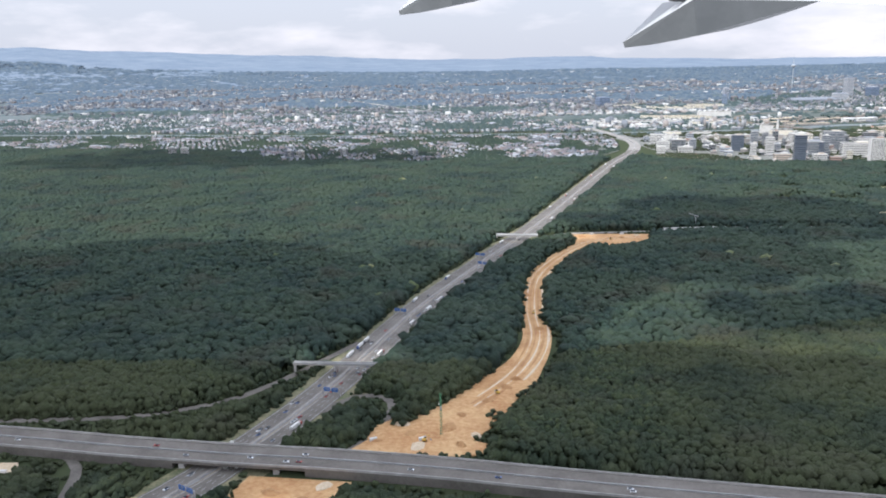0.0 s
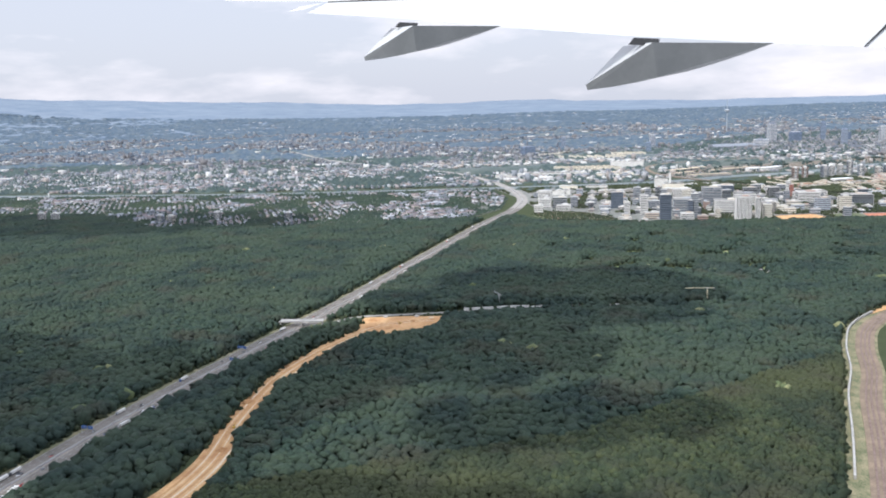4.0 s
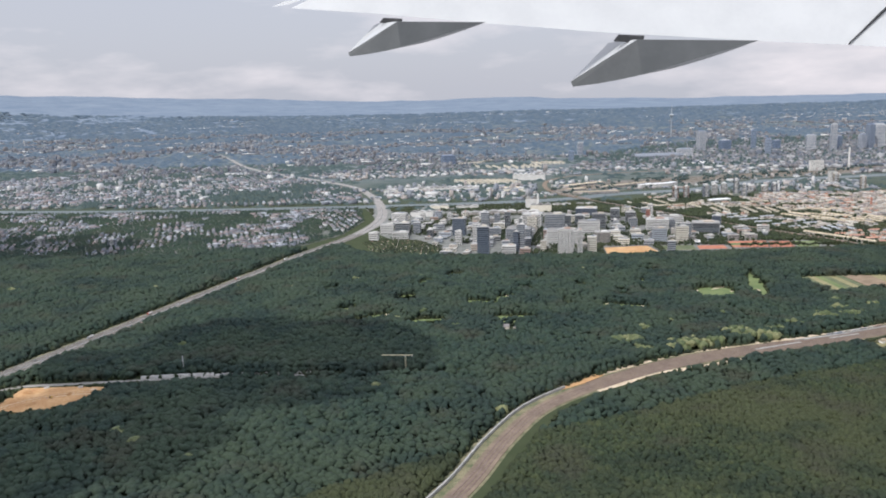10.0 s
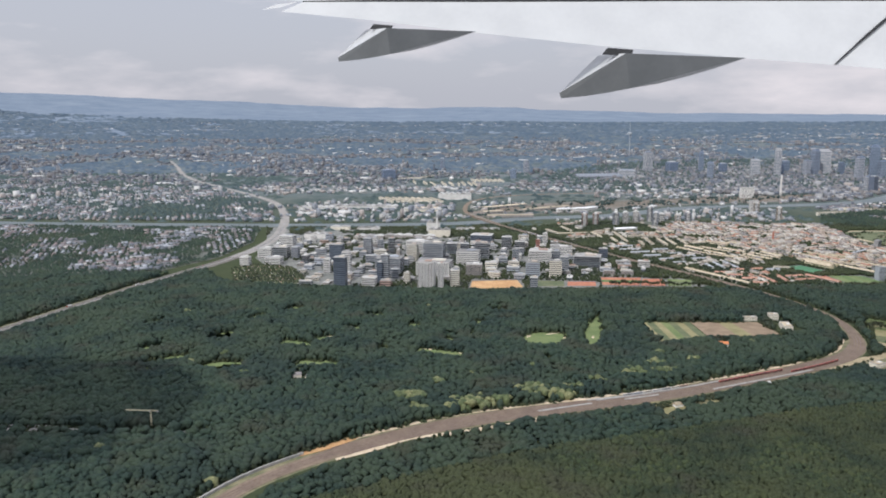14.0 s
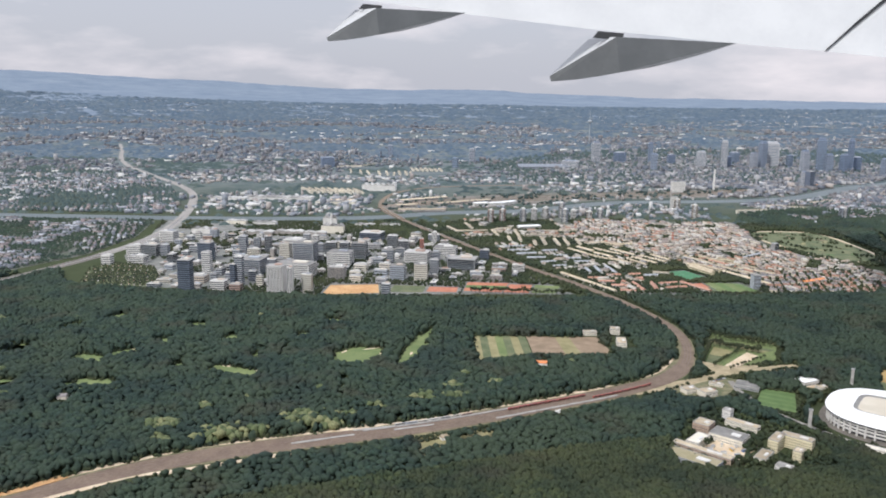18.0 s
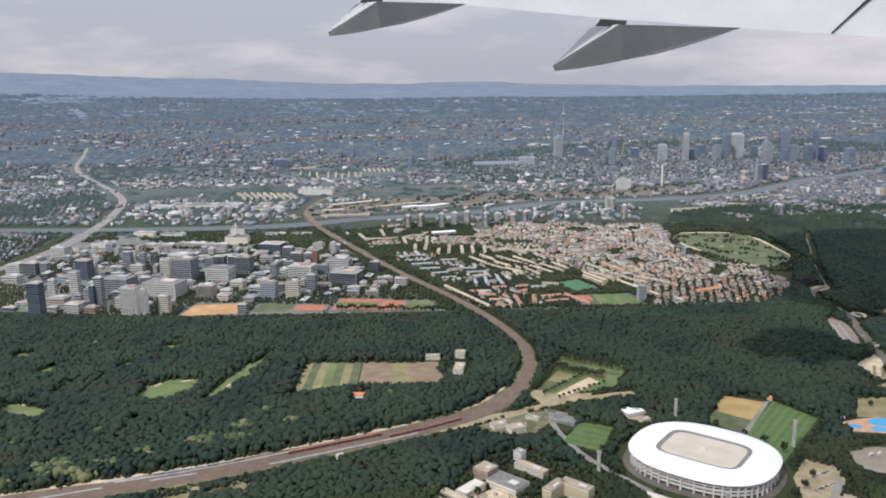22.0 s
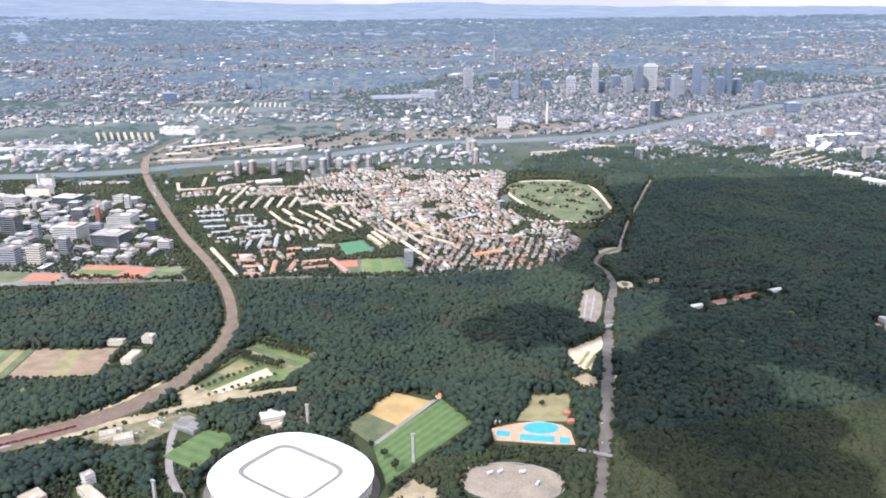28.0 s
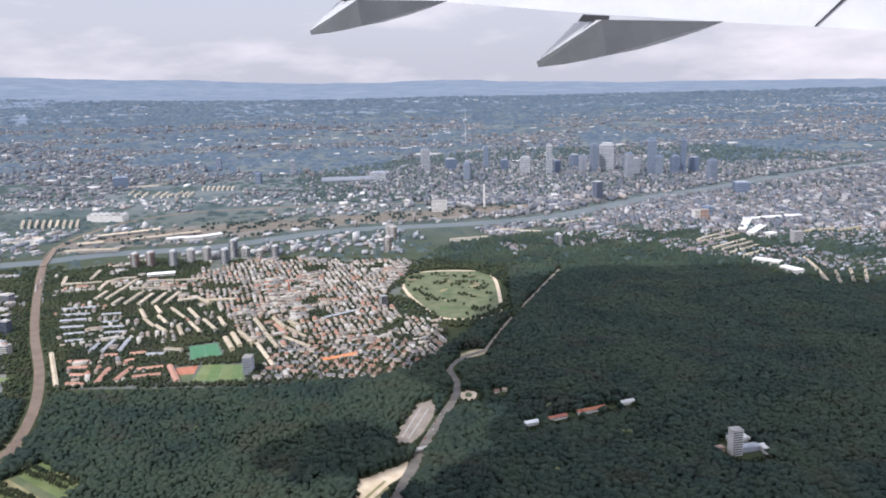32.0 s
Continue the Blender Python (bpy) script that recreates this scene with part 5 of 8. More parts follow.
def fairing(at, grow, tail=False):
    """A flap-track fairing: a faceted pod with a tail, a lower side and a flank tucked in under the flap, its depths
    set so that these shade as seen from the camera.
    """
    def p(u, v, back):
        return sky_place(at[0] + (u - 972) * grow, at[1] + (v - 184) * grow * 0.96, back * grow)
    keel = [p(1097, 170, 110), p(1150, 161, 230), p(1205, 147, 290), p(1255, 132, 240)]
    pts = [p(972, 177, 420), p(975, 187, 430), p(1040, 109, 480), p(1090, 105, 0), *keel, p(1302, 116, 40), p(1150, 112, 700), p(1060, 177, 215), p(1020, 183, 320)]
    if tail:
        return Bag().add([pts[0], pts[3], pts[2], pts[9]], [(0, 1, 2), (2, 3, 0), (1, 3, 2)])
    return Bag().add(pts, [(0, 1, 11, 10, 4, 3), (3, 4, 5, 6, 7, 8), (0, 9, 1), (1, 9, 11), (11, 9, 10), (10, 9, 4), (4, 9, 5), (5, 9, 6), (6, 9, 7), (7, 9, 8), (8, 9, 3)])


wing = thing("aircraft_wing", "white airliner wing with grey flap fairings under its trailing edge", "wing")
SPAN = (518, 650, 820, 1040, 1293, 1456, 1760)
TRAIL = [(480, 27), (640, 44), (820, 68), (1040, 94), (1293, 119), (1456, 133), (1700, 156)]
SLOT = list(zip(SPAN, (10, 11.5, 14, 16, 18, 20, 24)))
SKIN = list(zip(SPAN, (8, 7.5, 8.5, 10.5, 13, 14, 17)))
LEAD = [(330, -3), (640, -50), (900, -80), (1100, -105), (1293, -130), (1456, -150), (1760, -180)]
part("flap", panel(TRAIL, SLOT), M_WING, wing, "white flap with a swept trailing edge")
part("gap", panel(SLOT, SKIN, 40), M_BLACK, wing, "dark slot between wing and flap")
part("upper_skin", panel(SKIN, LEAD), M_WING, wing)
part("aileron", panel([(446, 23), (476, 20)], [(470, 14), (512, 9)], 20), M_WING, wing)
part("inboard_gap", panel([(1456, 134), (1510, 88), (1580, 30)], [(1459, 129), (1512, 80), (1583, 20)], -14), M_BLACK, wing, "dark seam between two flaps")
for at, grow in (((972, 184), 1.0), ((580, 115), 0.745)):
    pod = part("fairing", fairing(at, grow), M_FAIRING, wing, "streamlined flap-track fairing in a grey darkened for shade")
    # the tail top gets the wing's white to colour in the sunlight on it
    part("tail_top", fairing(at, grow, True), M_WING, pod, "top of the fairing's tail, coloured white for sunlight")
    part("hinge_gap", panel([(at[0] + 76 * grow, at[1] - 74 * grow), (at[0] + 128 * grow, at[1] - 70 * grow)], [(at[0] + 86 * grow, at[1] - 86 * grow), (at[0] + 132 * grow, at[1] - 82 * grow)], -20), M_BLACK, pod, "dark gap above the fairing")


# ---- office quarter ----
OFFICE_STYLES = {
    "white": (M_WHITE, "white office block with dark window bands"), "pale": (M_OFFICE, "pale grey office block with window bands"), "grey": (M_GREYSLAB, "grey office slab with rows of windows"),
    "glass": (M_STEEL, "blue-green glazed office building"), "dark": (M_DARKTOWER, "dark blue glazed office tower"), "cream": (M_CREAM, "cream rendered office cube"),
    "brown": (M_WORKS, "brown office block with upright piers"), "stripes": (M_WHITE, "white office tower with upright dark stripes"), "red": (M_BRICKRED, "slim red office tower")}


OFFICE_SPOTS = []


def office(x, y, w, d, h, style, turn=-9.0):
    OFFICE_SPOTS.append((x, y, max(w, d) / 2))
    mat, label = OFFICE_STYLES[style]
    w, d = w * 0.88, d * 0.82
    ob = thing("office_building", label + " among street trees", "office building", (x, y, 0), turn + 4 * math.sin(x), "office quarter")
    part("wall", Bag().box(0, 0, 0, h, w, d), mat, ob)
    part("roof", Bag().box(0, 0, h, h + 0.05, w + 0.05, d + 0.05), M_FLATROOF, ob, "flat gravel roof")
    part("plant_room", Bag().box(0.12 * w, 0.1 * d, h + 0.05, h + 0.3, w * 0.4, d * 0.4), M_OFFICE, ob)
    if style in ("stripes", "brown"):
        n = max(4, int(w / 0.3))
        slit = Bag().box(0, 0, 0.25, h - 0.15, 0.13, 0.04).data("window_strip", M_GLASS)
        for k in range(n):
            for s in (-1, 1):
                part("window_strip", slit, None, ob).matrix_basis = pose(-w / 2 + (k + 0.5) * w / n, s * d / 2, 0)
        return ob
    floors = max(2, int(h / 0.44))
    band = Bag()
    for s in (-1, 1):
        band.box(0, s * d / 2, 0, (0.34 if style == "glass" else 0.25 if style in ("grey", "dark") else 0.19), w * 0.96, 0.03)
        band.box(s * w / 2, 0, 0, (0.34 if style == "glass" else 0.25 if style in ("grey", "dark") else 0.19), 0.03, d * 0.96)
    me = band.data("window_band", M_GLASS)
    for k in range(floors):
        part("window_band", me, None, ob).matrix_basis = pose(0, 0, 0.12 + k * (h - 0.1) / floors)
    return ob


office(50.1, 225.9, 2.7, 2.2, 2.19, "white")
office(57.1, 227.4, 4.5, 3.6, 1.85, "white")
office(52.8, 236.8, 4.2, 3.4, 2.58, "white")
office(57.0, 236.2, 4.6, 3.7, 3.03, "glass")
office(61.0, 235.2, 2.2, 1.7, 3.17, "pale")
office(54.6, 256.4, 4.7, 3.8, 2.95, "white")
office(66.0, 261.1, 2.4, 1.9, 2.61, "pale")
office(79.8, 239.6, 2.4, 1.9, 4.83, "grey")
office(83.2, 240.6, 1.8, 1.5, 4.21, "grey")
office(86.1, 240.5, 1.8, 1.4, 4.65, "glass")
office(78.3, 198.4, 3.0, 2.4, 7.24, "dark")
office(72.5, 216.1, 1.8, 1.4, 3.57, "white")
office(77.1, 217.1, 2.3, 1.9, 5.11, "white")
office(72.6, 231.3, 3.8, 3.1, 4.56, "dark")
office(73.3, 235.1, 1.4, 1.1, 3.25, "white")
office(86.2, 205.7, 1.3, 1.0, 4.75, "dark")
office(87.4, 206.4, 2.0, 1.6, 6.34, "grey")
office(87.6, 216.1, 6.9, 5.5, 3.97, "grey")
office(97.1, 199.2, 4.0, 3.2, 6.09, "stripes")
office(100.2, 198.1, 1.3, 1.1, 5.93, "stripes")
office(103.3, 200.5, 2.3, 1.8, 3.97, "cream")
office(98.5, 213.6, 9.0, 6.0, 3.58, "pale")
office(92.3, 232.1, 2.9, 2.3, 4.43, "cream")
office(98.0, 228.4, 5.8, 4.7, 5.44, "grey")
office(93.0, 240.5, 5.9, 4.7, 3.96, "pale")
office(107.8, 213.1, 4.2, 3.4, 2.88, "brown")
office(106.7, 227.3, 6.4, 5.1, 3.51, "white")
office(102.4, 241.1, 3.2, 2.6, 3.18, "glass")
office(106.0, 240.7, 2.6, 2.1, 3.17, "glass")
office(110.5, 234.4, 4.2, 3.4, 4.36, "glass")
office(84.3, 201.4, 3.5, 2.8, 2.20, "white")
office(92.5, 203.8, 1.5, 1.2, 2.71, "cream")
office(118.8, 229.1, 1.8, 1.4, 3.67, "grey")
office(121.6, 212.6, 3.7, 3.0, 3.47, "pale")
office(126.9, 212.2, 3.2, 2.6, 3.83, "cream")
office(129.8, 218.2, 2.3, 1.8, 3.69, "grey")
office(125.3, 230.7, 6.5, 5.2, 3.08, "white")
office(121.1, 245.0, 3.2, 2.6, 3.03, "glass")
office(125.9, 244.0, 1.2, 0.9, 3.77, "red")
office(129.0, 254.5, 1.5, 1.2, 3.79, "white")
office(132.2, 242.7, 6.6, 5.3, 1.92, "white")
office(136.5, 225.2, 7.6, 6.0, 2.70, "glass")
office(142.1, 234.5, 2.6, 2.1, 2.85, "dark")
office(120.3, 195.9, 1.9, 1.6, 3.30, "grey")
office(117.8, 250.5, 3.0, 2.4, 3.43, "glass")
office(111.2, 261.1, 7.0, 5.6, 2.44, "dark")
office(88.0, 201.0, 2.7, 2.2, 1.54, "pale")
office(77.6, 208.4, 4.5, 3.6, 1.62, "pale")
office(112.3, 221.7, 3.4, 2.8, 1.64, "cream")
office(118.3, 209.0, 2.7, 2.2, 1.27, "pale")
office(112.5, 210.2, 3.0, 2.4, 1.54, "cream")
office(128.8, 259.0, 3.4, 2.7, 2.25, "pale")
office(123.6, 263.0, 3.2, 2.5, 1.97, "cream")
SPORTS = [(104, 195), (104, 209.5), (136, 209), (137, 212), (160, 211.5), (160, 195)]
r = random.Random(5)
for j in range(17):  # lower buildings along the streets of the quarter
    for i in range(24):
        x, y = 42 + i * 4.5 + 0.16 * j * 4.1 + r.uniform(-0.6, 0.6), 201 + j * 4.1 - 0.16 * i * 4.5 * 0.3 + r.uniform(-0.5, 0.5)
        q = np.array([x]), np.array([y])
        w, d = r.uniform(1.6, 4.2), r.uniform(1.1, 2.2)
        h, style, turn = r.choice((0.6, 0.8, 1.0, 1.3, 1.3, 1.7, 2.2)), r.choice(("white", "pale", "pale", "cream", "grey", "grey", "brown", "glass", "brown", "pale")), r.choice((-9, -9, 81)) + r.uniform(-3, 3)
        if not inside(*q, TOWN_OFFICE)[0] or inside(*q, ALLOTMENTS)[0] or inside(*q, SPORTS)[0] or far_from(*q, A5L[::4])[0] < 4.5 or far_from(*q, RAILL[::4])[0] < 5 or (y > 263 and 52 < x < 120) or r.random() < 0.08:
            continue
        if any(math.hypot(x - a, y - b) < c + 0.35 * (w + d) for a, b, c in OFFICE_SPOTS):
            continue
        office(x, y, w, d, h, style, turn)


def hall(x, y, w, d, h, style):
    mat = {"white": M_WHITE, "cream": M_CREAM, "brown": M_WORKS}[style]
    ob = thing("industrial_hall", {"white": "long white industrial hall by the river", "cream": "cream works building beside the river", "brown": "brown works hall with a saw-toothed roof"}[style], "hall", (x, y, 0), -4.0, "works by the river")
    part("wall", Bag().box(0, 0, 0, h * 0.8, w, d), mat, ob)
    n = max(2, int(w / 2.2))
    ridge = Bag().gable(0, 0, 0, 0.25 * h, d, w / n, math.pi / 2, 0.02).data("roof", M_FLATROOF)
    for k in range(n):
        part("roof", ridge, None, ob).matrix_basis = pose(-w / 2 + (k + 0.5) * w / n, 0, h * 0.82)
    return ob


hall(60.5, 269.6, 7.0, 2.5, 1.81, "white")
hall(98.3, 272.2, 6.7, 2.4, 2.78, "cream")
hall(96.2, 280.6, 4.2, 1.5, 3.97, "white")
hall(65.5, 287.1, 6.3, 2.2, 1.34, "cream")
hall(75.0, 284.9, 7.3, 2.5, 1.31, "white")
hall(77.3, 267.5, 8.5, 3.0, 1.40, "brown")
hall(86.0, 268.8, 8.4, 2.9, 1.39, "brown")
hall(106.5, 285.1, 6.0, 2.1, 0.91, "white")
hall(114.4, 284.8, 6.3, 2.2, 0.90, "white")
hall(93.9, 266.5, 6.6, 2.3, 1.54, "brown")
hall(66.6, 345.0, 26.7, 6.0, 1.37, "white")
hall(48.3, 341.3, 13.5, 4.7, 1.39, "white")
hall(90.2, 336.3, 14.9, 5.2, 1.10, "cream")
hall(102.9, 377.1, 14.3, 5.0, 2.96, "white")


def stack(x, y, h, r0, mat, label):
    ob = thing("chimney_stack", label, "chimney", (x, y, 0))
    part("shaft", Bag().pole(0, 0, 0, h, r0, r0 * 0.7, 12), mat, ob)
    part("rim", Bag().pole(0, 0, h, h + 0.12, r0 * 0.8, r0 * 0.8, 12), M_STEEL, ob)
    return ob


stack(97.6, 273.8, 5.6, 0.45, M_WHITE, "tall white chimney of the works on the river bank")
stack(249.1, 388, 9.5, 0.5, M_WHITE, "slender pale chimney of a power station")
stack(197, 262, 3.2, 0.3, M_BRICKRED, "red brick church spire among the houses")


def high_rise(x, y, w, d, h):
    ob = thing("apartment_tower", "pale apartment tower with balconies beside the river", "apartment tower", (x, y, 0), 18 * math.sin(x * 3), "riverside towers")
    part("wall", Bag().box(0, 0, 0, h, w, d), M_OFFICE, ob)
    part("core", Bag().box(0, 0, 0, h + 0.35, w * 0.45, d * 1.06), M_WHITE, ob)
    floors = int(h / 0.3)
    me = Bag().box(0, -d / 2 - 0.03, 0, 0.13, w * 0.98, 0.08).box(-w / 2 - 0.03, 0, 0, 0.13, 0.08, d * 0.9).box(w / 2 + 0.03, 0, 0, 0.13, 0.08, d * 0.9).data("balcony_band", M_GLASS)
    for k in range(floors):
        part("balcony_band", me, None, ob, "dark band along a balcony row").matrix_basis = pose(0, 0, 0.2 + k * (h - 0.2) / floors)
    return ob


high_rise(146.5, 294.0, 1.9, 1.9, 4.26)
high_rise(150.5, 295.3, 1.9, 1.9, 4.25)
high_rise(157.1, 294.8, 1.9, 1.9, 4.57)
high_rise(161.1, 298.4, 1.9, 1.9, 4.26)
high_rise(165.1, 300.5, 1.9, 1.9, 4.27)
high_rise(171.2, 297.7, 1.9, 1.9, 4.20)
high_rise(171.3, 306.5, 1.9, 1.9, 5.07)
high_rise(175.1, 305.4, 1.9, 1.9, 2.88)
high_rise(180.0, 302.7, 1.9, 1.9, 2.84)
high_rise(184.1, 304.8, 1.9, 1.9, 3.39)
high_rise(217.3, 309.3, 1.9, 1.9, 4.48)
high_rise(217.2, 330.5, 2.1, 2.1, 3.69)
high_rise(268.8, 310.9, 2.0, 2.0, 3.85)


def skyscraper(x, y, w, d, h):
    ob = thing("skyscraper", "tall glazed bank tower of the distant city centre", "skyscraper", (x, y, 0), 20 * math.sin(x), "skyline")
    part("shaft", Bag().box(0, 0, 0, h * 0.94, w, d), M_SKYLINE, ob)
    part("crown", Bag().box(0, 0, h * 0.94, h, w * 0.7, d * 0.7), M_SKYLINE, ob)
    n = int(h / 0.9)
    me = Bag().box(0, -d / 2, 0, 0.3, w * 0.94, 0.08).box(-w / 2, 0, 0, 0.3, 0.08, d * 0.94).box(w / 2, 0, 0, 0.3, 0.08, d * 0.94).data("window_band", M_GLASS_FAR)
    for k in range(n):
        part("window_band", me, None, ob).matrix_basis = pose(0, 0, 0.3 + k * h * 0.92 / n)
    return ob


skyscraper(220.7, 520.7, 4.5, 4.0, 13.23)
skyscraper(255.0, 527.1, 2.9, 2.6, 12.79)
skyscraper(243.6, 471.8, 3.4, 3.1, 10.07)
skyscraper(273.8, 487.9, 4.8, 4.3, 10.51)
skyscraper(285.8, 485.7, 3.0, 2.7, 16.70)
skyscraper(304.0, 521.5, 4.6, 4.1, 7.74)
skyscraper(310.1, 493.1, 3.7, 3.3, 15.87)
skyscraper(318.4, 501.2, 7.5, 6.0, 15.20)
skyscraper(322.7, 467.3, 3.5, 3.2, 12.95)
skyscraper(337.1, 480.2, 4.5, 4.1, 18.75)
skyscraper(339.3, 474.8, 3.6, 3.2, 10.52)
skyscraper(347.0, 473.8, 3.6, 3.3, 10.55)
skyscraper(352.1, 477.5, 2.4, 2.2, 18.86)
skyscraper(359.4, 454.4, 3.8, 3.4, 10.19)
skyscraper(296.1, 404.4, 2.9, 2.6, 7.58)
skyscraper(303.6, 488.7, 3.3, 3.0, 10.03)
skyscraper(234.9, 519.5, 5.8, 5.2, 7.25)
skyscraper(329.3, 480.5, 3.0, 2.7, 9.35)
skyscraper(360.3, 487.1, 4.1, 3.7, 8.38)
skyscraper(146.2, 520.9, 2.9, 2.6, 8.40)
skyscraper(135.9, 483.8, 3.0, 2.7, 5.60)
skyscraper(64.8, 481.6, 6.9, 6.0, 5.49)
skyscraper(94.1, 557.2, 2.9, 2.6, 7.40)
skyscraper(264.5, 514.9, 3.8, 3.4, 6.56)
skyscraper(291.1, 495.1, 3.1, 2.8, 7.28)
skyscraper(358.1, 411.2, 5.8, 5.2, 5.12)
skyscraper(326.8, 355.2, 3.1, 2.7, 4.27)
skyscraper(199.3, 478.3, 8.7, 6.0, 5.40)
skyscraper(327.7, 498.4, 2.8, 2.5, 8.10)
tv = thing("telecommunication_tower", "slim grey telecommunication tower with a pod", "tower", (245.4, 690.8, 0))
part("shaft", Bag().pole(0, 0, 0, 20, 0.45, 0.28, 12), M_HAZEGREY, tv)
part("pod", Bag().loft([[(rr * math.cos(a), rr * math.sin(a), z) for a in (6.2832 * k / 16 for k in range(16))] for z, rr in ((17.5, 0.5), (18.2, 1.8), (19.4, 2.0), (20.2, 0.6))]), M_HAZEGREY, tv)
part("antenna", Bag().pole(0, 0, 20.4, 28, 0.3, 0.10, 8), M_HAZEGREY, tv)
fair = thing("exhibition_hall", "long exhibition hall with a pale arched roof", "hall", (186, 478, 0), 6)
part("wall", Bag().box(0, 0, 0, 1.6, 32, 8), M_FARTOWN, fair)
part("roof", Bag().loft([[(u, 4.2 * math.cos(a), 1.6 + 1.6 * math.sin(a)) for a in (math.pi * k / 10 for k in range(11))] for u in (-16.2, 16.2)]), M_FARTOWN, fair, "pale arched roof")


# ---- houses ----
def house_mesh(w, d, h, rise):
    return Bag().box(0, 0, 0, h, w, d).data("wall", M_WALL_OB), Bag().gable(0, 0, h, rise, w, d).data("roof", M_ROOF_OB), Bag().box(w * 0.25, 0.05, h, h + rise + 0.1, 0.09, 0.09).data("chimney", M_BRICKRED)


HOUSES = [house_mesh(*q) for q in ((1.0, 0.75, 0.55, 0.32), (0.8, 0.7, 0.7, 0.34), (1.5, 0.8, 0.75, 0.3), (1.2, 0.72, 0.5, 0.4))]


def house(x, y, turn, k, label):
    ob = thing("house", label, "house", (x, y, 0), turn, "town houses")
    for name, me in zip(("wall", "roof", "chimney"), HOUSES[k]):
        part(name, me, None, ob)
    return ob




def town_open(x, y):
    o = far_from(x, y, RAILL[::4]) < 4.0
    o |= far_from(x, y, A5L[::4]) < 4.5
    o |= far_from(x, y, MAINL[::4]) < 6.0
    o |= far_from(x, y, AVL[::4]) < 1.5
    o |= inside(x, y, [(183.5, 203), (183.5, 227), (194, 227), (202.5, 214), (202.5, 203)])
    o |= inside(x, y, [(104, 196), (104, 212), (160, 212), (160, 196)])
    o |= ((x - OVAL[0]) / 15) ** 2 + ((y - OVAL[1]) / 24) ** 2 < 1
    return o


hr = random.Random(11)
taken_x, taken_y = [], []
for row in range(9):  # terraced rows at the edge of the wood
    for k in range(34):
        x, y = 168 + k * 1.85 + 0.55 * row + hr.uniform(-0.1, 0.1), 204.3 + row * 2.3 + 0.02 * k
        if town_open(np.array([x]), np.array([y]))[0] or hr.random() < 0.1 or x > 231 or x < 203:
            continue
        house(x, y, hr.choice((-14, 76)) + hr.uniform(-4, 4), hr.randrange(4), "small rendered town house with a tiled gable roof among gardens")
        taken_x.append(x), taken_y.append(y)
BLOCKS = {  # wall, roof, depth, height, pitched, label
    "w": (M_CREAM, M_ROOFTAN, 0.85, 0.85, False, "long white apartment block with a flat roof among trees"),
    "W": (M_WHITE, M_MEMBRANE, 2.4, 1.1, False, "broad white hall with a bright flat roof"),
    "p": (M_WALL_OB, M_ROOFTAN, 0.8, 0.75, True, "pale rendered apartment block with a shallow grey roof"),
    "g": (M_WHITE, M_GREYSLAB, 0.8, 0.62, True, "terrace of pale houses with grey roofs"),
    "r": (M_WALL_OB, M_TERRA, 1.0, 0.6, True, "terrace of small houses with terracotta roofs"),
    "y": (M_YELLOW, M_ROOFTAN, 0.95, 0.95, True, "cream and yellow town houses in a row with tan roofs"),
    "h": (M_WORKS, M_ROOFTAN, 3.0, 0.8, False, "long grey-brown railway depot hall"),
    "s": (M_CREAM, M_SAND_PALE, 4.0, 0.7, False, "broad hall with a sand-coloured roof"),
    "t": (M_OFFICE, M_FLATROOF, 2.0, 3.4, False, "pale apartment tower above low houses"),
    "b": (M_DARKTOWER, M_FLATROOF, 2.6, 6.0, False, "blue-green glazed tower beside the river")}


def row_block(x0, y0, x1, y1, style, far=0):
    """A long building from one end to the other of its row."""
    wall, roof, d, h, pitched, label = BLOCKS[style]
    w = max(math.hypot(x1 - x0, y1 - y0), 1.6)
    h *= 1 + 0.12 * math.sin(x0 * 7 + y0) + 0.25 * far * (style != "h")
    x, y = (x0 + x1) / 2, (y0 + y1) / 2
    ob = thing("row_building", label, "apartment block" if style in "wpgryt" else "building", (x, y, 0), math.degrees(math.atan2(y1 - y0, x1 - x0)), "rows of buildings")
    part("wall", Bag().box(0, 0, 0, h, w, d), wall, ob)
    if pitched:
        part("roof", Bag().gable(0, 0, h, 0.24, w, d), roof, ob)
    else:
        part("roof", Bag().box(0, 0, h, h + 0.06, w + 0.06, d + 0.06), roof, ob)
        if d < 2:
            for k in range(max(1, int(w / 2.6))):
                part("stair_head", Bag().box(-w / 2 + 1.1 + 2.6 * k, 0, h + 0.06, h + 0.2, 0.3, 0.34), M_CONCRETE, ob)
    floors = max(1, int(h / (0.3 if not far else 0.5)))
    band = Bag().box(0, 0, 0, 0.12, w * 0.95, d + 0.04)
    me = band.data("window_band", M_GLASS)
    for k in range(floors):
        part("window_band", me, None, ob).matrix_basis = pose(0, 0, 0.1 + k * (h - 0.05) / floors)
    for k in range(int(w / 1.0) + 1):
        taken_x.append(x0 + (x1 - x0) * min(1, k / w)), taken_y.append(y0 + (y1 - y0) * min(1, k / w))
    return ob


row_block(159.5, 219.5, 168.8, 202.5, "p")
row_block(150.5, 258.9, 150.3, 266.1, "w")
row_block(153.3, 258.8, 153.4, 268.5, "w")
row_block(153.4, 268.5, 153.0, 277.8, "w")
row_block(147.4, 268.2, 146.1, 276.7, "w")
row_block(146.5, 276.1, 148.3, 278.8, "w")
row_block(148.2, 279.4, 152.1, 280.3, "w")
row_block(157.0, 253.7, 157.1, 259.1, "w")
row_block(159.8, 254.0, 159.9, 263.7, "w")
row_block(163.4, 253.0, 163.2, 262.6, "w")
row_block(166.3, 254.2, 166.1, 263.5, "w")
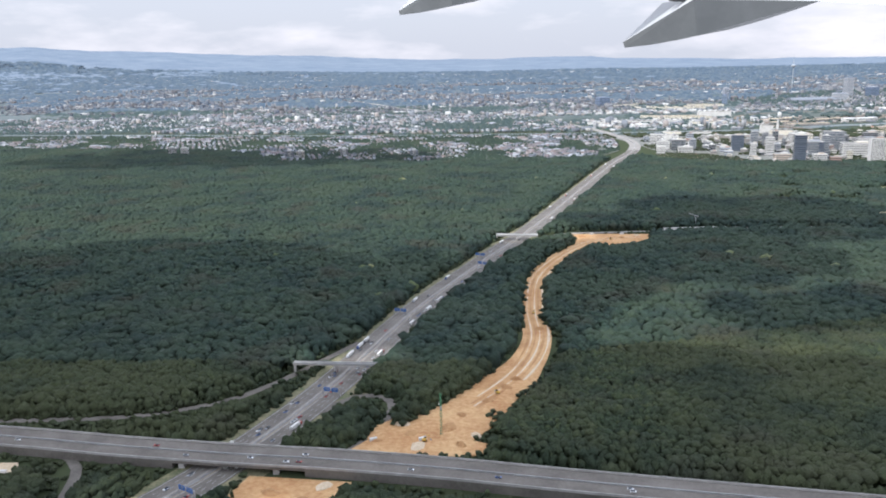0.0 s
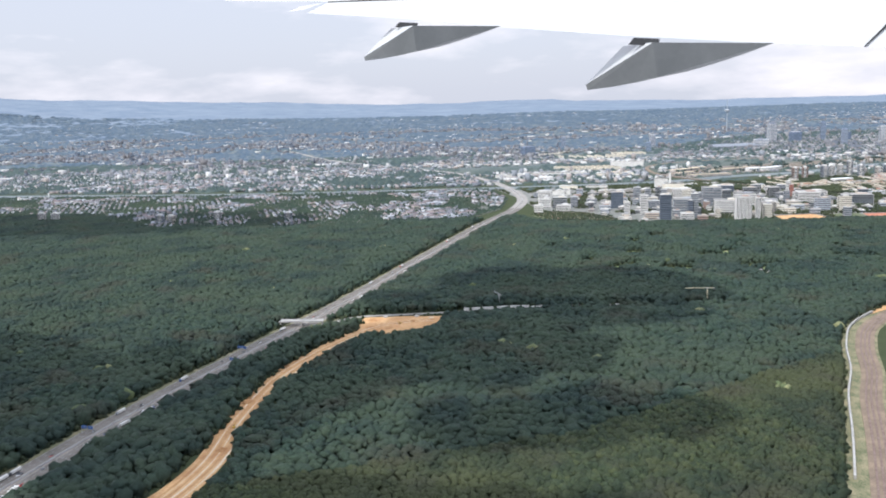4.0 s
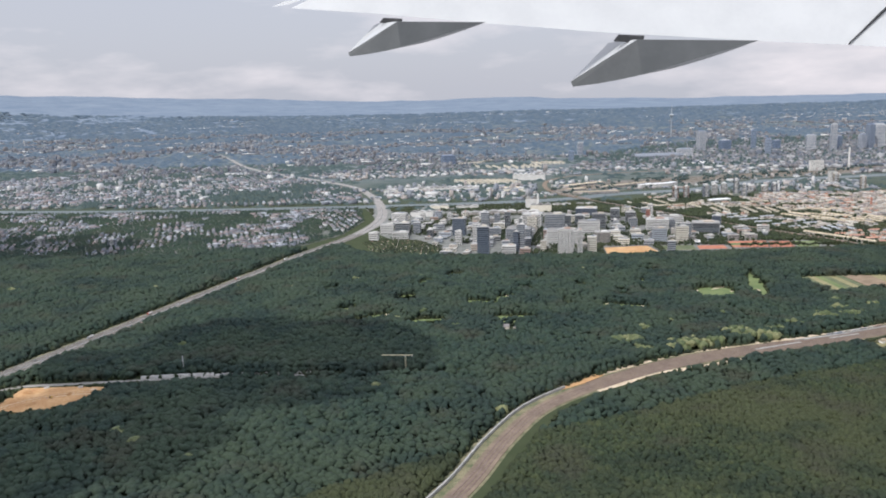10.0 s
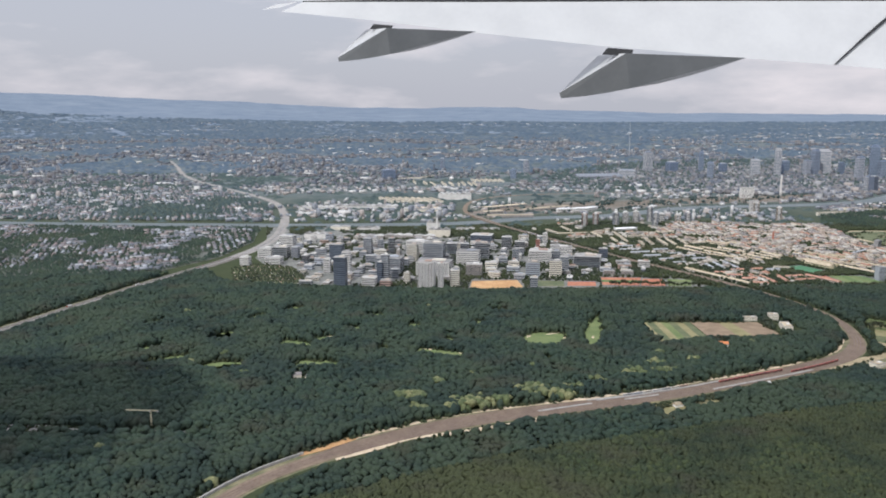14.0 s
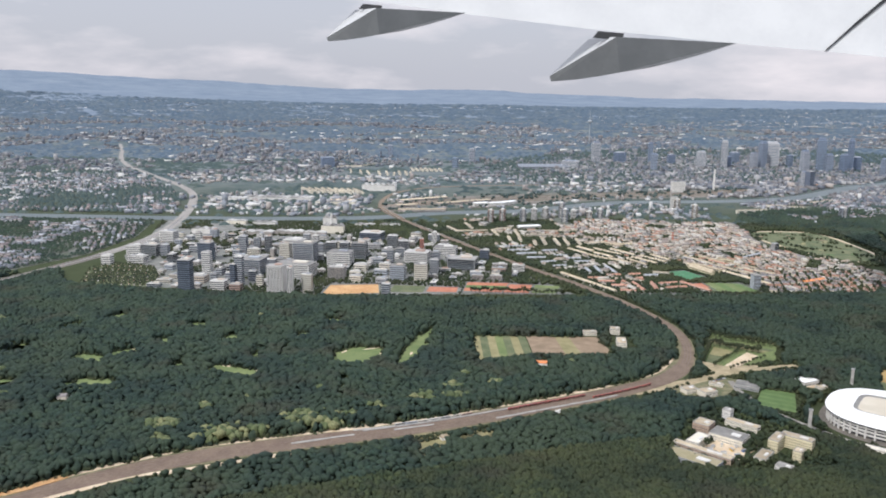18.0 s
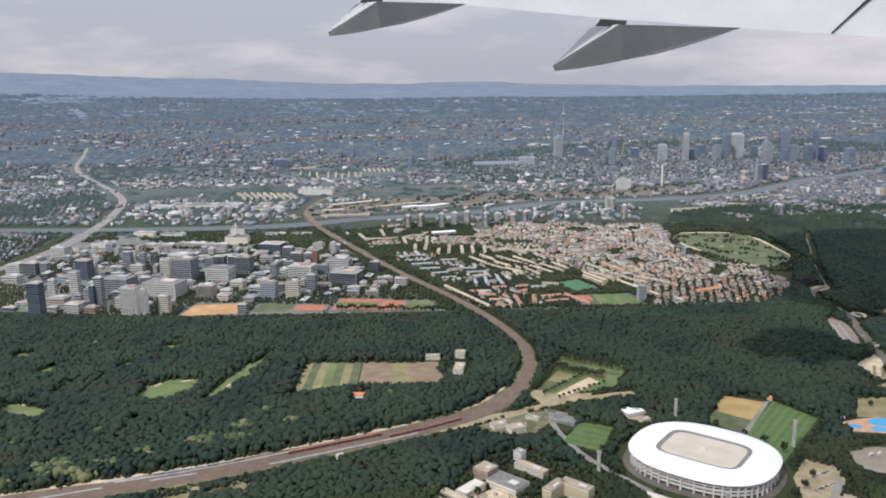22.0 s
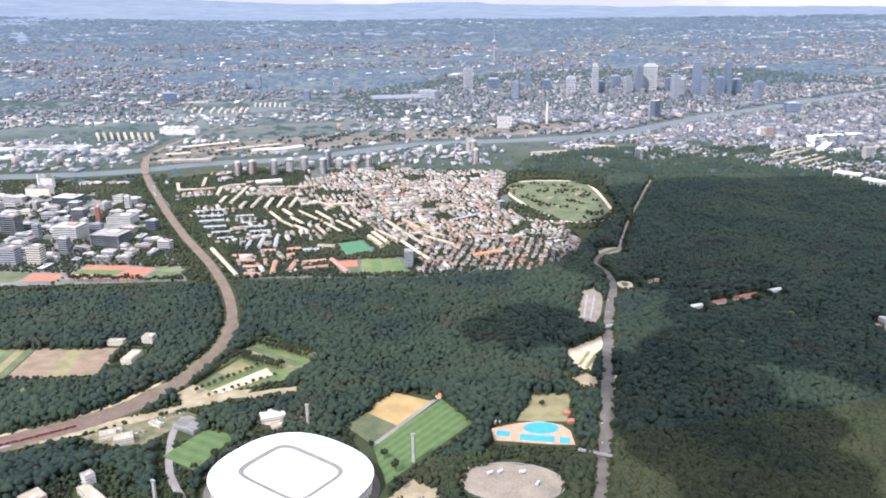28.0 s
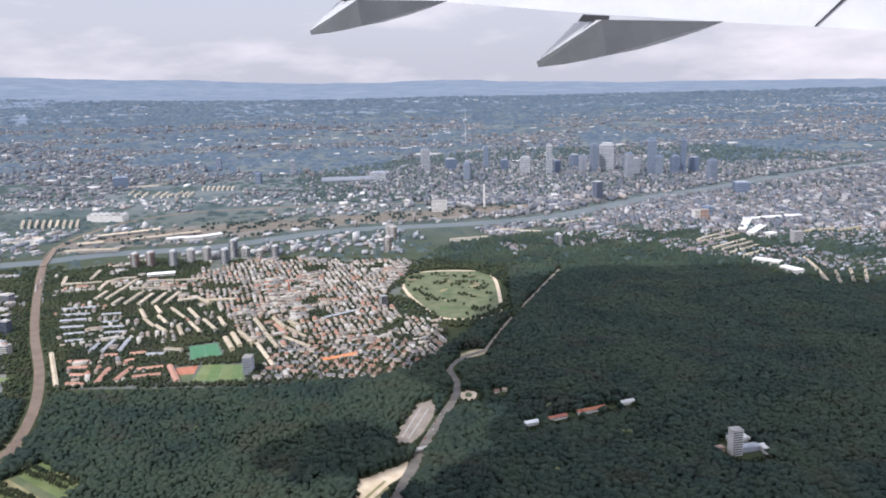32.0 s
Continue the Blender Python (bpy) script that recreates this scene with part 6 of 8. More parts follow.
row_block(169.4, 253.7, 169.5, 263.3, "w")
row_block(135.0, 274.0, 139.9, 274.8, "w")
row_block(140.2, 274.8, 144.6, 276.2, "w")
row_block(140.2, 279.7, 138.2, 289.8, "w")
row_block(135.3, 274.0, 132.5, 281.8, "w")
row_block(154.5, 281.9, 161.4, 283.9, "W")
row_block(156.7, 275.7, 163.6, 276.4, "w")
row_block(164.0, 276.4, 171.9, 277.7, "w")
row_block(155.8, 267.9, 163.0, 268.1, "w")
row_block(165.4, 249.1, 169.1, 242.3, "p")
row_block(169.0, 241.9, 173.7, 235.5, "p")
row_block(168.2, 251.1, 171.5, 245.2, "p")
row_block(171.5, 243.8, 175.3, 238.2, "p")
row_block(173.8, 236.1, 177.6, 231.5, "p")
row_block(172.3, 249.9, 178.2, 241.6, "p")
row_block(178.6, 235.9, 181.7, 229.1, "p")
row_block(176.7, 248.7, 181.4, 240.9, "p")
row_block(180.2, 238.6, 184.8, 231.3, "p")
row_block(182.7, 240.4, 187.5, 232.9, "p")
row_block(185.8, 241.3, 188.9, 235.0, "p")
row_block(146.1, 250.9, 154.4, 252.7, "g")
row_block(148.8, 246.0, 154.7, 246.8, "g")
row_block(150.7, 241.0, 156.0, 242.2, "g")
row_block(153.0, 236.3, 157.8, 237.0, "g")
row_block(156.0, 231.7, 159.8, 232.8, "g")
row_block(158.5, 227.1, 161.8, 228.0, "g")
row_block(157.9, 245.7, 162.0, 246.5, "g")
row_block(160.4, 239.7, 164.1, 240.5, "g")
row_block(162.4, 235.9, 166.7, 236.5, "g")
row_block(164.4, 232.0, 168.8, 232.7, "g")
row_block(166.5, 220.5, 166.2, 225.2, "g")
row_block(169.0, 220.4, 168.6, 226.8, "g")
row_block(172.4, 220.3, 171.4, 227.5, "g")
row_block(165.0, 214.7, 169.0, 214.9, "r")
row_block(166.7, 211.1, 170.3, 211.4, "r")
row_block(168.9, 207.6, 172.6, 207.3, "r")
row_block(169.9, 218.0, 173.0, 218.2, "r")
row_block(175.2, 218.7, 177.9, 219.4, "r")
row_block(176.0, 214.4, 177.2, 215.1, "r")
row_block(178.1, 204.7, 178.5, 211.1, "r")
row_block(179.8, 210.2, 184.2, 211.4, "r")
row_block(180.6, 206.2, 185.2, 207.4, "r")
row_block(185.3, 211.6, 189.4, 203.7, "r")
row_block(175.2, 203.9, 174.4, 211.0, "r")
row_block(170.0, 203.7, 173.3, 203.2, "r")
row_block(178.5, 218.2, 181.8, 218.5, "g")
row_block(181.2, 220.7, 184.8, 219.9, "w")
row_block(191.4, 226.3, 194.8, 219.2, "y")
row_block(192.0, 229.3, 195.7, 221.4, "y")
row_block(193.3, 230.3, 197.9, 222.9, "y")
row_block(194.0, 240.0, 198.5, 230.3, "p")
row_block(198.9, 229.4, 203.4, 220.0, "p")
row_block(198.6, 223.2, 204.7, 210.4, "p")
row_block(199.3, 236.1, 203.5, 228.4, "r")
row_block(198.0, 240.2, 202.3, 232.4, "y")
row_block(202.1, 237.3, 205.3, 233.5, "y")
row_block(209.3, 239.8, 216.0, 245.5, "g")
row_block(201.4, 234.6, 207.8, 226.6, "p")
row_block(203.2, 226.8, 209.7, 220.2, "p")
row_block(177.8, 255.5, 185.3, 256.3, "y")
row_block(175.9, 257.9, 180.4, 252.1, "y")
row_block(171.7, 255.8, 175.9, 257.9, "w")
row_block(199.9, 208.5, 201.5, 208.5, "t")
# estates and halls across the river and at the far edge of the wood
row_block(76.6, 362.9, 69.8, 377.1, "w", 1)
row_block(79.3, 362.7, 72.6, 376.9, "w", 1)
row_block(82.0, 362.5, 75.5, 376.7, "w", 1)
row_block(84.7, 362.3, 78.3, 376.5, "w", 1)
row_block(87.3, 362.2, 81.0, 376.3, "w", 1)
row_block(90.0, 362.0, 83.9, 376.1, "w", 1)
row_block(92.7, 361.8, 86.7, 375.9, "w", 1)
row_block(95.3, 361.6, 89.4, 375.7, "w", 1)
row_block(97.8, 361.5, 92.0, 375.5, "w", 1)
row_block(81.8, 450.1, 79.9, 462.8, "w", 1)
row_block(88.1, 441.1, 86.0, 454.5, "w", 1)
row_block(92.6, 438.0, 89.7, 453.0, "w", 1)
row_block(98.0, 437.5, 95.6, 453.3, "w", 1)
row_block(101.8, 437.2, 99.8, 451.6, "w", 1)
row_block(104.9, 436.9, 104.5, 445.4, "w", 1)
row_block(107.9, 439.4, 106.2, 453.5, "w", 1)
row_block(111.4, 439.1, 109.6, 452.0, "w", 1)
row_block(113.8, 438.9, 112.4, 451.7, "w", 1)
row_block(70.8, 476.3, 83.7, 481.7, "w", 1)
row_block(83.1, 483.4, 90.4, 493.9, "w", 1)
row_block(113.8, 460.4, 111.8, 470.2, "w", 1)
row_block(116.3, 460.2, 114.3, 470.0, "w", 1)
row_block(118.8, 460.0, 116.9, 469.7, "w", 1)
row_block(121.2, 459.7, 119.4, 469.5, "w", 1)
row_block(123.7, 459.5, 121.9, 469.2, "w", 1)
row_block(126.2, 459.3, 124.5, 469.0, "w", 1)
row_block(128.7, 459.0, 127.0, 468.7, "w", 1)
row_block(336.3, 344.7, 357.4, 349.6, "W", 1)
row_block(329.2, 326.3, 337.3, 343.9, "W", 1)
row_block(329.5, 319.7, 338.4, 332.7, "W", 1)
row_block(333.8, 317.8, 336.8, 319.2, "W", 1)
row_block(311.2, 312.9, 326.4, 326.5, "w", 1)
row_block(311.2, 309.9, 325.9, 319.9, "w", 1)
row_block(312.2, 301.2, 325.7, 312.7, "w", 1)
row_block(314.1, 298.4, 325.8, 308.2, "w", 1)
row_block(314.9, 294.3, 325.9, 303.8, "w", 1)
row_block(316.5, 289.6, 328.0, 299.0, "w", 1)
row_block(318.2, 285.3, 323.4, 280.3, "W", 1)
row_block(322.0, 275.8, 324.7, 270.7, "W", 1)
row_block(331.9, 285.9, 330.1, 274.3, "p", 1)
row_block(329.9, 273.3, 326.5, 259.2, "p", 1)
row_block(333.4, 270.9, 329.1, 259.0, "p", 1)
row_block(337.9, 272.9, 333.5, 261.7, "p", 1)
row_block(341.9, 273.8, 336.4, 261.2, "p", 1)
row_block(336.5, 305.5, 339.5, 306.2, "t", 1)
row_block(320.0, 348.2, 322.6, 348.8, "t", 1)
row_block(322.4, 347.2, 324.8, 347.1, "t", 1)
row_block(347.3, 321.9, 357.3, 324.6, "y", 1)
row_block(357.6, 321.2, 366.9, 327.4, "y", 1)
row_block(142.2, 330.9, 147.5, 333.4, "W", 1)
row_block(147.7, 332.7, 153.3, 334.5, "W", 1)
row_block(152.9, 335.3, 158.1, 339.4, "W", 1)
row_block(128.7, 334.6, 148.5, 346.9, "h", 1)
row_block(114.2, 342.1, 131.7, 353.7, "h", 1)
row_block(113.6, 328.4, 120.9, 331.5, "h", 1)
row_block(114.9, 316.5, 131.6, 318.7, "h", 1)
row_block(87.3, 340.1, 96.1, 338.8, "s", 1)
row_block(302.6, 411.6, 306.8, 411.2, "r", 1)
row_block(294.4, 398.2, 297.2, 400.0, "b", 1)
row_block(201.5, 495.7, 216.0, 494.2, "h", 1)
row_block(278.5, 441.5, 298.3, 457.5, "h", 1)
row_block(271.7, 345.6, 286.2, 354.6, "w", 1)
row_block(236.0, 321.5, 248.0, 324.8, "w", 1)
row_block(252.2, 337.6, 265.7, 332.3, "w", 1)
row_block(214.9, 331.1, 217.4, 330.9, "t", 1)
row_block(228.5, 381.0, 234.3, 380.6, "t", 1)

for k in range(90):  # huts of the allotment gardens
    x, y = 50 + (k % 15) * 1.35 + hr.uniform(-0.2, 0.2), 204.8 + (k // 15) * 3.6 + hr.uniform(-0.4, 0.4)
    if inside(np.array([x]), np.array([y]), ALLOTMENTS)[0]:
        hut = thing("garden_hut", "small pale garden hut on an allotment", "hut", (x, y, 0.03), hr.choice((-9, 81)), "allotment huts")
        part("wall", Bag().box(0, 0, 0, 0.2, 0.32, 0.26), M_WALL_OB, hut)
        part("roof", Bag().gable(0, 0, 0.2, 0.09, 0.32, 0.26), M_ROOF_OB, hut)

SMALL = []
for w, d, h, rise in ((1.0, 0.7, 0.55, 0.3), (0.8, 0.75, 0.7, 0.3), (1.7, 0.75, 0.8, 0.26), (1.3, 0.9, 0.6, 0.34), (2.3, 0.8, 0.9, 0.2)):
    SMALL.append(Bag().box(0, 0, 0, h, w, d).gable(0, 0, h, rise, w, d, mat=1))
FLAT = [Bag().box(0, 0, 0, 1, 1.0, 0.7).box(0.1, 0, 1, 1.12, 0.4, 0.3), Bag().box(0, 0, 0, 1, 1.3, 0.5), Bag().box(0, 0, 0, 1, 1, 1), Bag().box(0, 0, 0, 0.8, 1.6, 0.6).box(-0.5, 0, 0.8, 1.3, 0.4, 0.5)]


def suburb(name, poly, step, low, seed, label, grain=9.0, scale=1.0, mats=(M_WALLS, M_ROOFS)):
    xs, ys = zip(*poly)
    cx, cy, reach = sum(xs) / len(xs), sum(ys) / len(ys), max(max(xs) - min(xs), max(ys) - min(ys)) * 0.75
    u, v = np.meshgrid(np.arange(-reach, reach, step), np.arange(-reach, reach, step * 1.75))
    u, v = u.ravel() + rng.uniform(-0.2, 0.2, u.size) * step, v.ravel() + rng.uniform(-0.28, 0.28, u.size) * step
    bend = 0.5 * np.sin(v / 60 + seed)  # streets in gently bending rows
    x, y = cx + u * math.cos(0.35) - v * math.sin(0.35) + 6 * bend, cy + u * math.sin(0.35) + v * math.cos(0.35)
    k = inside(x, y, poly) & (patchy(x, y, grain, seed) > low) & ~town_open(x, y)
    x, y = x[k], y[k]
    for a, b in zip(taken_x, taken_y):
        k = np.hypot(x - a, y - b) > 1.25
        x, y = x[k], y[k]
    turn = 0.35 + np.where(patchy(x, y, 22, seed + 1) > 0.5, 1.5708, 0) + rng.uniform(-0.07, 0.07, len(x))
    s = rng.uniform(0.8, 1.15, len(x)) * scale
    return tagged(scatter(name, SMALL, list(mats), x, y, np.zeros(len(x)), s, s, s, turn), label, "houses", kind="stuff")


suburb("town_houses", [(168, 272), (166, 300), (187, 302), (226, 294), (222, 262), (234, 240), (236, 212), (226, 204), (204, 204), (197, 219), (191, 235), (183, 250)], 1.36, 0.36, 51, "densely built town quarter with pale cream walls and tan roofs", mats=(M_TOWNWALL, M_TOWNROOF))
suburb("town_houses", [(141, 254), (122, 290), (150, 304), (166, 299), (169, 270), (181, 250), (189, 235), (195, 219), (200, 206), (170, 204)], 1.6, 0.58, 56, "scattered houses between apartment rows", mats=(M_TOWNWALL, M_TOWNROOF))
suburb("suburb_houses", [(-260, 284), (-170, 268), (-82, 249), (-56, 218), (-8, 212), (30, 218), (40, 238), (42, 262), (36, 289), (0, 290), (-60, 293), (-150, 306), (-260, 322)], 1.75, 0.45, 52, "suburb of small pale houses with dark roofs among trees", mats=(M_FARTOWN, M_FARROOF))
suburb("suburb_houses", [(-300, 336), (-150, 332), (-60, 312), (5, 307), (36, 305), (30, 345), (6, 388), (-40, 440), (-120, 470), (-320, 420)], 2.3, 0.46, 53, "suburb of terraced houses across the river", 16.0, 1.25, (M_FARTOWN, M_FARROOF))
suburb("town_houses", [(240, 342), (278, 352), (322, 392), (360, 420), (420, 452), (450, 380), (400, 300), (345, 262), (322, 282), (300, 300), (255, 300)], 2.0, 0.50, 54, "pale town quarter south of the river among trees", 14.0, 1.15, (M_FARTOWN, M_FARROOF))

ux, uy = jitter_grid(-520, 760, 308, 1120, 5.2)
built = patchy(ux / 1.3, uy, 55, 61) + 0.18 * np.exp(-((ux - 260) / 230) ** 2 - ((uy - 470) / 170) ** 2)
k = (built > 0.40) & ((far_wood(ux, uy) < 0.53) | (uy < 360)) & (far_from(ux, uy, MAINL[::4]) > 7) & (far_from(ux, uy, A5L[::5]) > 4) & (np.abs(ux - 110) < uy * 0.72 + 60) & (far_from(ux, uy, RAILL[::4]) > 4)
k &= ~inside(ux, uy, TOWN_EAST) & ~inside(ux, uy, YARD) & ~((ux > 225) & (ux < 345) & (uy < 345)) & (rng.random(len(ux)) < 1.25 - uy / 1300)
ux, uy = ux[k], uy[k]
for cx0, cx1, cy0, cy1 in ((58, 104, 356, 384), (76, 132, 430, 486), (308, 350, 282, 352)):  # room for the estates
    k = ~((ux > cx0) & (ux < cx1) & (uy > cy0) & (uy < cy1))
    ux, uy = ux[k], uy[k]
px, py = np.repeat(ux, 2) + rng.normal(0, 1.7, len(ux) * 2), np.repeat(uy, 2) + rng.normal(0, 1.7, len(ux) * 2)
long_side = rng.uniform(0.9, 3.0, len(px)) * (0.8 + py / 1300)
tall = np.where(rng.random(len(px)) < 0.05, rng.uniform(1.8, 3.6, len(px)), rng.uniform(0.5, 1.2, len(px)))
angle = np.round(patchy(px, py, 60, 62) * 8) * 0.4 + rng.uniform(-0.1, 0.1, len(px))
for k, mat, label in ((py < 430, M_FARTOWN, "countless grey and white buildings of the city across the river"), (py >= 430, M_HAZETOWN, "buildings of the distant city, their walls coloured grey for haze")):
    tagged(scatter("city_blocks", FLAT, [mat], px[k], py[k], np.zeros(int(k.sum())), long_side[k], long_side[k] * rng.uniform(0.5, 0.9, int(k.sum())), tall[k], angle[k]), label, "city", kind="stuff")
# the dense heart of the city on both banks
ux, uy = jitter_grid(150, 620, 330, 700, 3.3)
heart = np.exp(-((ux - 300) / 130) ** 2 - ((uy - 470) / 120) ** 2) + 0.75 * np.exp(-((ux - 430) / 120) ** 2 - ((uy - 400) / 90) ** 2)
k = (heart > 0.25 + 0.5 * patchy(ux, uy, 26, 63)) & (far_from(ux, uy, MAINL[::4]) > 7) & ~inside(ux, uy, YARD) & (far_from(ux, uy, RAILL[::4]) > 3.5) & (np.abs(ux - 110) < uy * 0.72 + 60)
for cx, cy in ((220.7, 520.7), (255, 527), (243.6, 471.8), (273.8, 487.9), (318.4, 501.2), (337.1, 480.2), (352.1, 477.5), (296.1, 404.4), (199.3, 478.3), (304, 521.5)):
    k &= np.hypot(ux - cx, uy - cy) > 4.5
ux, uy = ux[k], uy[k]
long_side = rng.uniform(1.3, 3.2, len(ux))
tagged(scatter("city_blocks", FLAT, [M_HAZETOWN], ux, uy, np.zeros(len(ux)), long_side, long_side * rng.uniform(0.5, 0.9, len(ux)), rng.uniform(0.9, 1.9, len(ux)), 0.4 + np.round(patchy(ux, uy, 40, 64) * 6) * 0.4 + rng.uniform(-0.1, 0.1, len(ux))),
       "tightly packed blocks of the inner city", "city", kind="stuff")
# bright sheds and works on the plain
bx, by = rng.uniform(-380, 620, 300), rng.uniform(312, 900, 300)
k = (far_from(bx, by, MAINL[::4]) > 8) & (far_from(bx, by, A5L[::5]) > 7) & (np.abs(bx - 110) < by * 0.7 + 40) & ~inside(bx, by, TOWN_EAST) & ~inside(bx, by, YARD) & ~((bx > 225) & (bx < 345) & (by < 345))
bx, by = bx[k], by[k]
tagged(scatter("works_sheds", FLAT[1:3], [M_WHITE], bx, by, np.zeros(len(bx)), rng.uniform(2.5, 7, len(bx)), rng.uniform(2, 4, len(bx)), rng.uniform(0.7, 1.3, len(bx)), rng.choice([0.1, 1.6, 0.5], len(bx))), "white sheds and works scattered over the plain", "sheds", kind="stuff")


# ---- stadium ----
def rounded(a, b, power, n=96):
    out = []
    for k in range(n):
        t = 6.2832 * k / n
        c, s = math.cos(t), math.sin(t)
        out.append((a * math.copysign(abs(c) ** (2 / power), c), b * math.copysign(abs(s) ** (2 / power), s)))
    return out


def hoop(*rings):
    """A closed ring body: its section runs through the given rims."""
    return Bag().loft([*rings, rings[0]], caps=False)


def ring_at(a, b, power, z, n=96):
    return [(x, y, z) for x, y in rounded(a, b, power, n)]


stadium = thing("stadium", "large football stadium with a white membrane roof standing in the wood", "stadium", (*STADIUM, 0), STADIUM_TURN)
stadium.scale = (0.96, 0.96, 0.85)
part("forecourt", Bag().loft([ring_at(9.5, 8.5, 2.4, 0.0), ring_at(9.5, 8.5, 2.4, 0.05)]), M_ASPHALT, stadium, "paved forecourt round the stands")
part("stand", Bag().loft([ring_at(8.2, 7.2, 2.5, 0.05), ring_at(8.2, 7.2, 2.5, 1.95), ring_at(7.7, 6.7, 2.5, 2.0), ring_at(5.0, 3.6, 3.6, 0.3)]), M_STAND, stadium, "stands behind open galleries, coloured dark for the shade inside")
for z in (0.55, 1.05, 1.55, 2.02):
    part("gallery", hoop(ring_at(8.45, 7.45, 2.5, z - 0.09), ring_at(8.45, 7.45, 2.5, z + 0.09), ring_at(8.1, 7.1, 2.5, z + 0.09), ring_at(8.1, 7.1, 2.5, z - 0.09)), M_WHITE, stadium, "white concrete gallery")
column = Bag().box(0, 0, 0, 2.1, 0.17, 0.2, taper=0.85).data("column", M_WHITE)
for k, (x, y) in enumerate(rounded(8.52, 7.52, 2.5, 52)):
    part("column", column, None, stadium).matrix_basis = pose(x, y, 0.04, 0, 0, math.degrees(math.atan2(y, x)))
part("roof_membrane", Bag().loft([ring_at(8.8, 7.8, 2.5, 2.02), ring_at(8.85, 7.85, 2.5, 2.16), ring_at(8.6, 7.6, 2.5, 2.3), ring_at(7.6, 6.6, 2.7, 2.52), ring_at(6.3, 5.2, 3.2, 2.62), ring_at(5.25, 3.95, 5.0, 2.6), ring_at(5.2, 3.9, 5.0, 2.45)], caps=False), M_MEMBRANE, stadium, "white stretched roof membrane")
part("glass_ring", hoop(ring_at(5.22, 3.92, 5.0, 2.5), ring_at(5.22, 3.92, 5.0, 2.56), ring_at(4.6, 3.35, 6.0, 2.44), ring_at(4.6, 3.35, 6.0, 2.36)), M_RINGGREY, stadium, "grey translucent ring round the inner roof")
part("inner_roof", Bag().loft([ring_at(4.65, 3.4, 6.0, 2.38), ring_at(4.65, 3.4, 6.0, 2.46), ring_at(2.2, 1.5, 3.0, 2.36), ring_at(0.5, 0.4, 3.0, 2.5)]), M_CANVAS, stadium, "cream canvas roof over the pitch")
part("video_cube", Bag().box(0, 0, 2.3, 2.62, 0.75, 0.55, taper=0.9), M_WHITE, stadium, "white housing in the roof's middle")
for k in range(40):
    t = 6.2832 * k / 40
    (xa, ya), (xb, yb) = rounded(8.6, 7.6, 2.5, 40)[k], rounded(5.25, 3.95, 5.0, 40)[k]
    mid = ((xa + xb) / 2, (ya + yb) / 2)
    rib = Bag()
    for (x0, y0, z0), (x1, y1, z1) in (((xa, ya, 2.31), (*mid, 2.6)), ((*mid, 2.6), (xb, yb, 2.62))):
        d = Vector((x1 - x0, y1 - y0, 0)).normalized() * 0.03
        rib.add([(x0 - d.y, y0 + d.x, z0), (x0 + d.y, y0 - d.x, z0), (x1 + d.y, y1 - d.x, z1), (x1 - d.y, y1 + d.x, z1), (x0, y0, z0 + 0.05), (x1, y1, z1 + 0.05)], [(0, 1, 4), (1, 2, 5, 4), (2, 3, 5), (3, 0, 4, 5), (0, 3, 2, 1)])
    part("roof_rib", rib, M_MEMBRANE, stadium)


def floodlight(x, y, turn):
    ob = thing("floodlight_mast", "tall grey slab-shaped mast beside the stadium", "mast", (x, y, 0), turn, "floodlight masts")
    part("shaft", Bag().box(0, 0, 0, 3.4, 0.42, 0.2, taper=0.9), M_CONCRETE, ob)
    part("head", Bag().box(0, 0, 3.4, 3.6, 0.5, 0.28), M_STEEL, ob)


floodlight(191.4, 146.4, -36), floodlight(204.2, 139.4, -36), floodlight(178.6, 131, -36), floodlight(190, 121.4, -36)


def stripes(name, a, b, c, d, n, mats, label, lines=True):
    """A sports pitch between four corners, mown in stripes, with its white lines."""
    ob = thing(name, label, "sports pitch", (*a, 0))
    o = Vector(a)
    a, b, c, d = (Vector(p) - o for p in (a, b, c, d))
    for k in range(n):
        u, v = k / n, (k + 1) / n
        part("turf_stripe", Bag().prism([a.lerp(b, u), a.lerp(b, v), d.lerp(c, v), d.lerp(c, u)], 0, 0.05), mats[k % len(mats)], ob)
    if lines:
        def at(s, t):
            return a.lerp(b, s).lerp(d.lerp(c, s), t)
        for (s0, t0), (s1, t1) in (((0.06, 0.08), (0.94, 0.08)), ((0.06, 0.92), (0.94, 0.92)), ((0.06, 0.08), (0.06, 0.92)), ((0.94, 0.08), (0.94, 0.92)), ((0.5, 0.08), (0.5, 0.92))):
            p, q = at(s0, t0), at(s1, t1)
            side_v = (q - p).normalized() * 0.015
            side_v = Vector((-side_v.y, side_v.x))
            part("line", Bag().prism([p + side_v, p - side_v, q - side_v, q + side_v], 0.05, 0.056), M_PAINT, ob)
    return ob


stripes("training_pitch", (207.2, 154.0), (211.0, 148), (201.4, 135.2), (199.4, 142.8), 12, (M_PITCH, M_PITCH2), "green football pitch mown in stripes behind the stadium", False)
stripes("training_pitch", (195.6, 147.6), (200.7, 156.2), (206.2, 153.4), (199.2, 143.2), 5, (M_GRASS, M_GRASS, M_PITCH_DRY, M_PITCH_DRY, M_PITCH_DRY), "parched brown football pitch beside a green one", False)
stripes("training_pitch", (175.7, 141.1), (179, 147.2), (183, 145.5), (180.2, 138.3), 9, (M_PITCH, M_PITCH2), "small green training pitch mown in stripes", False)
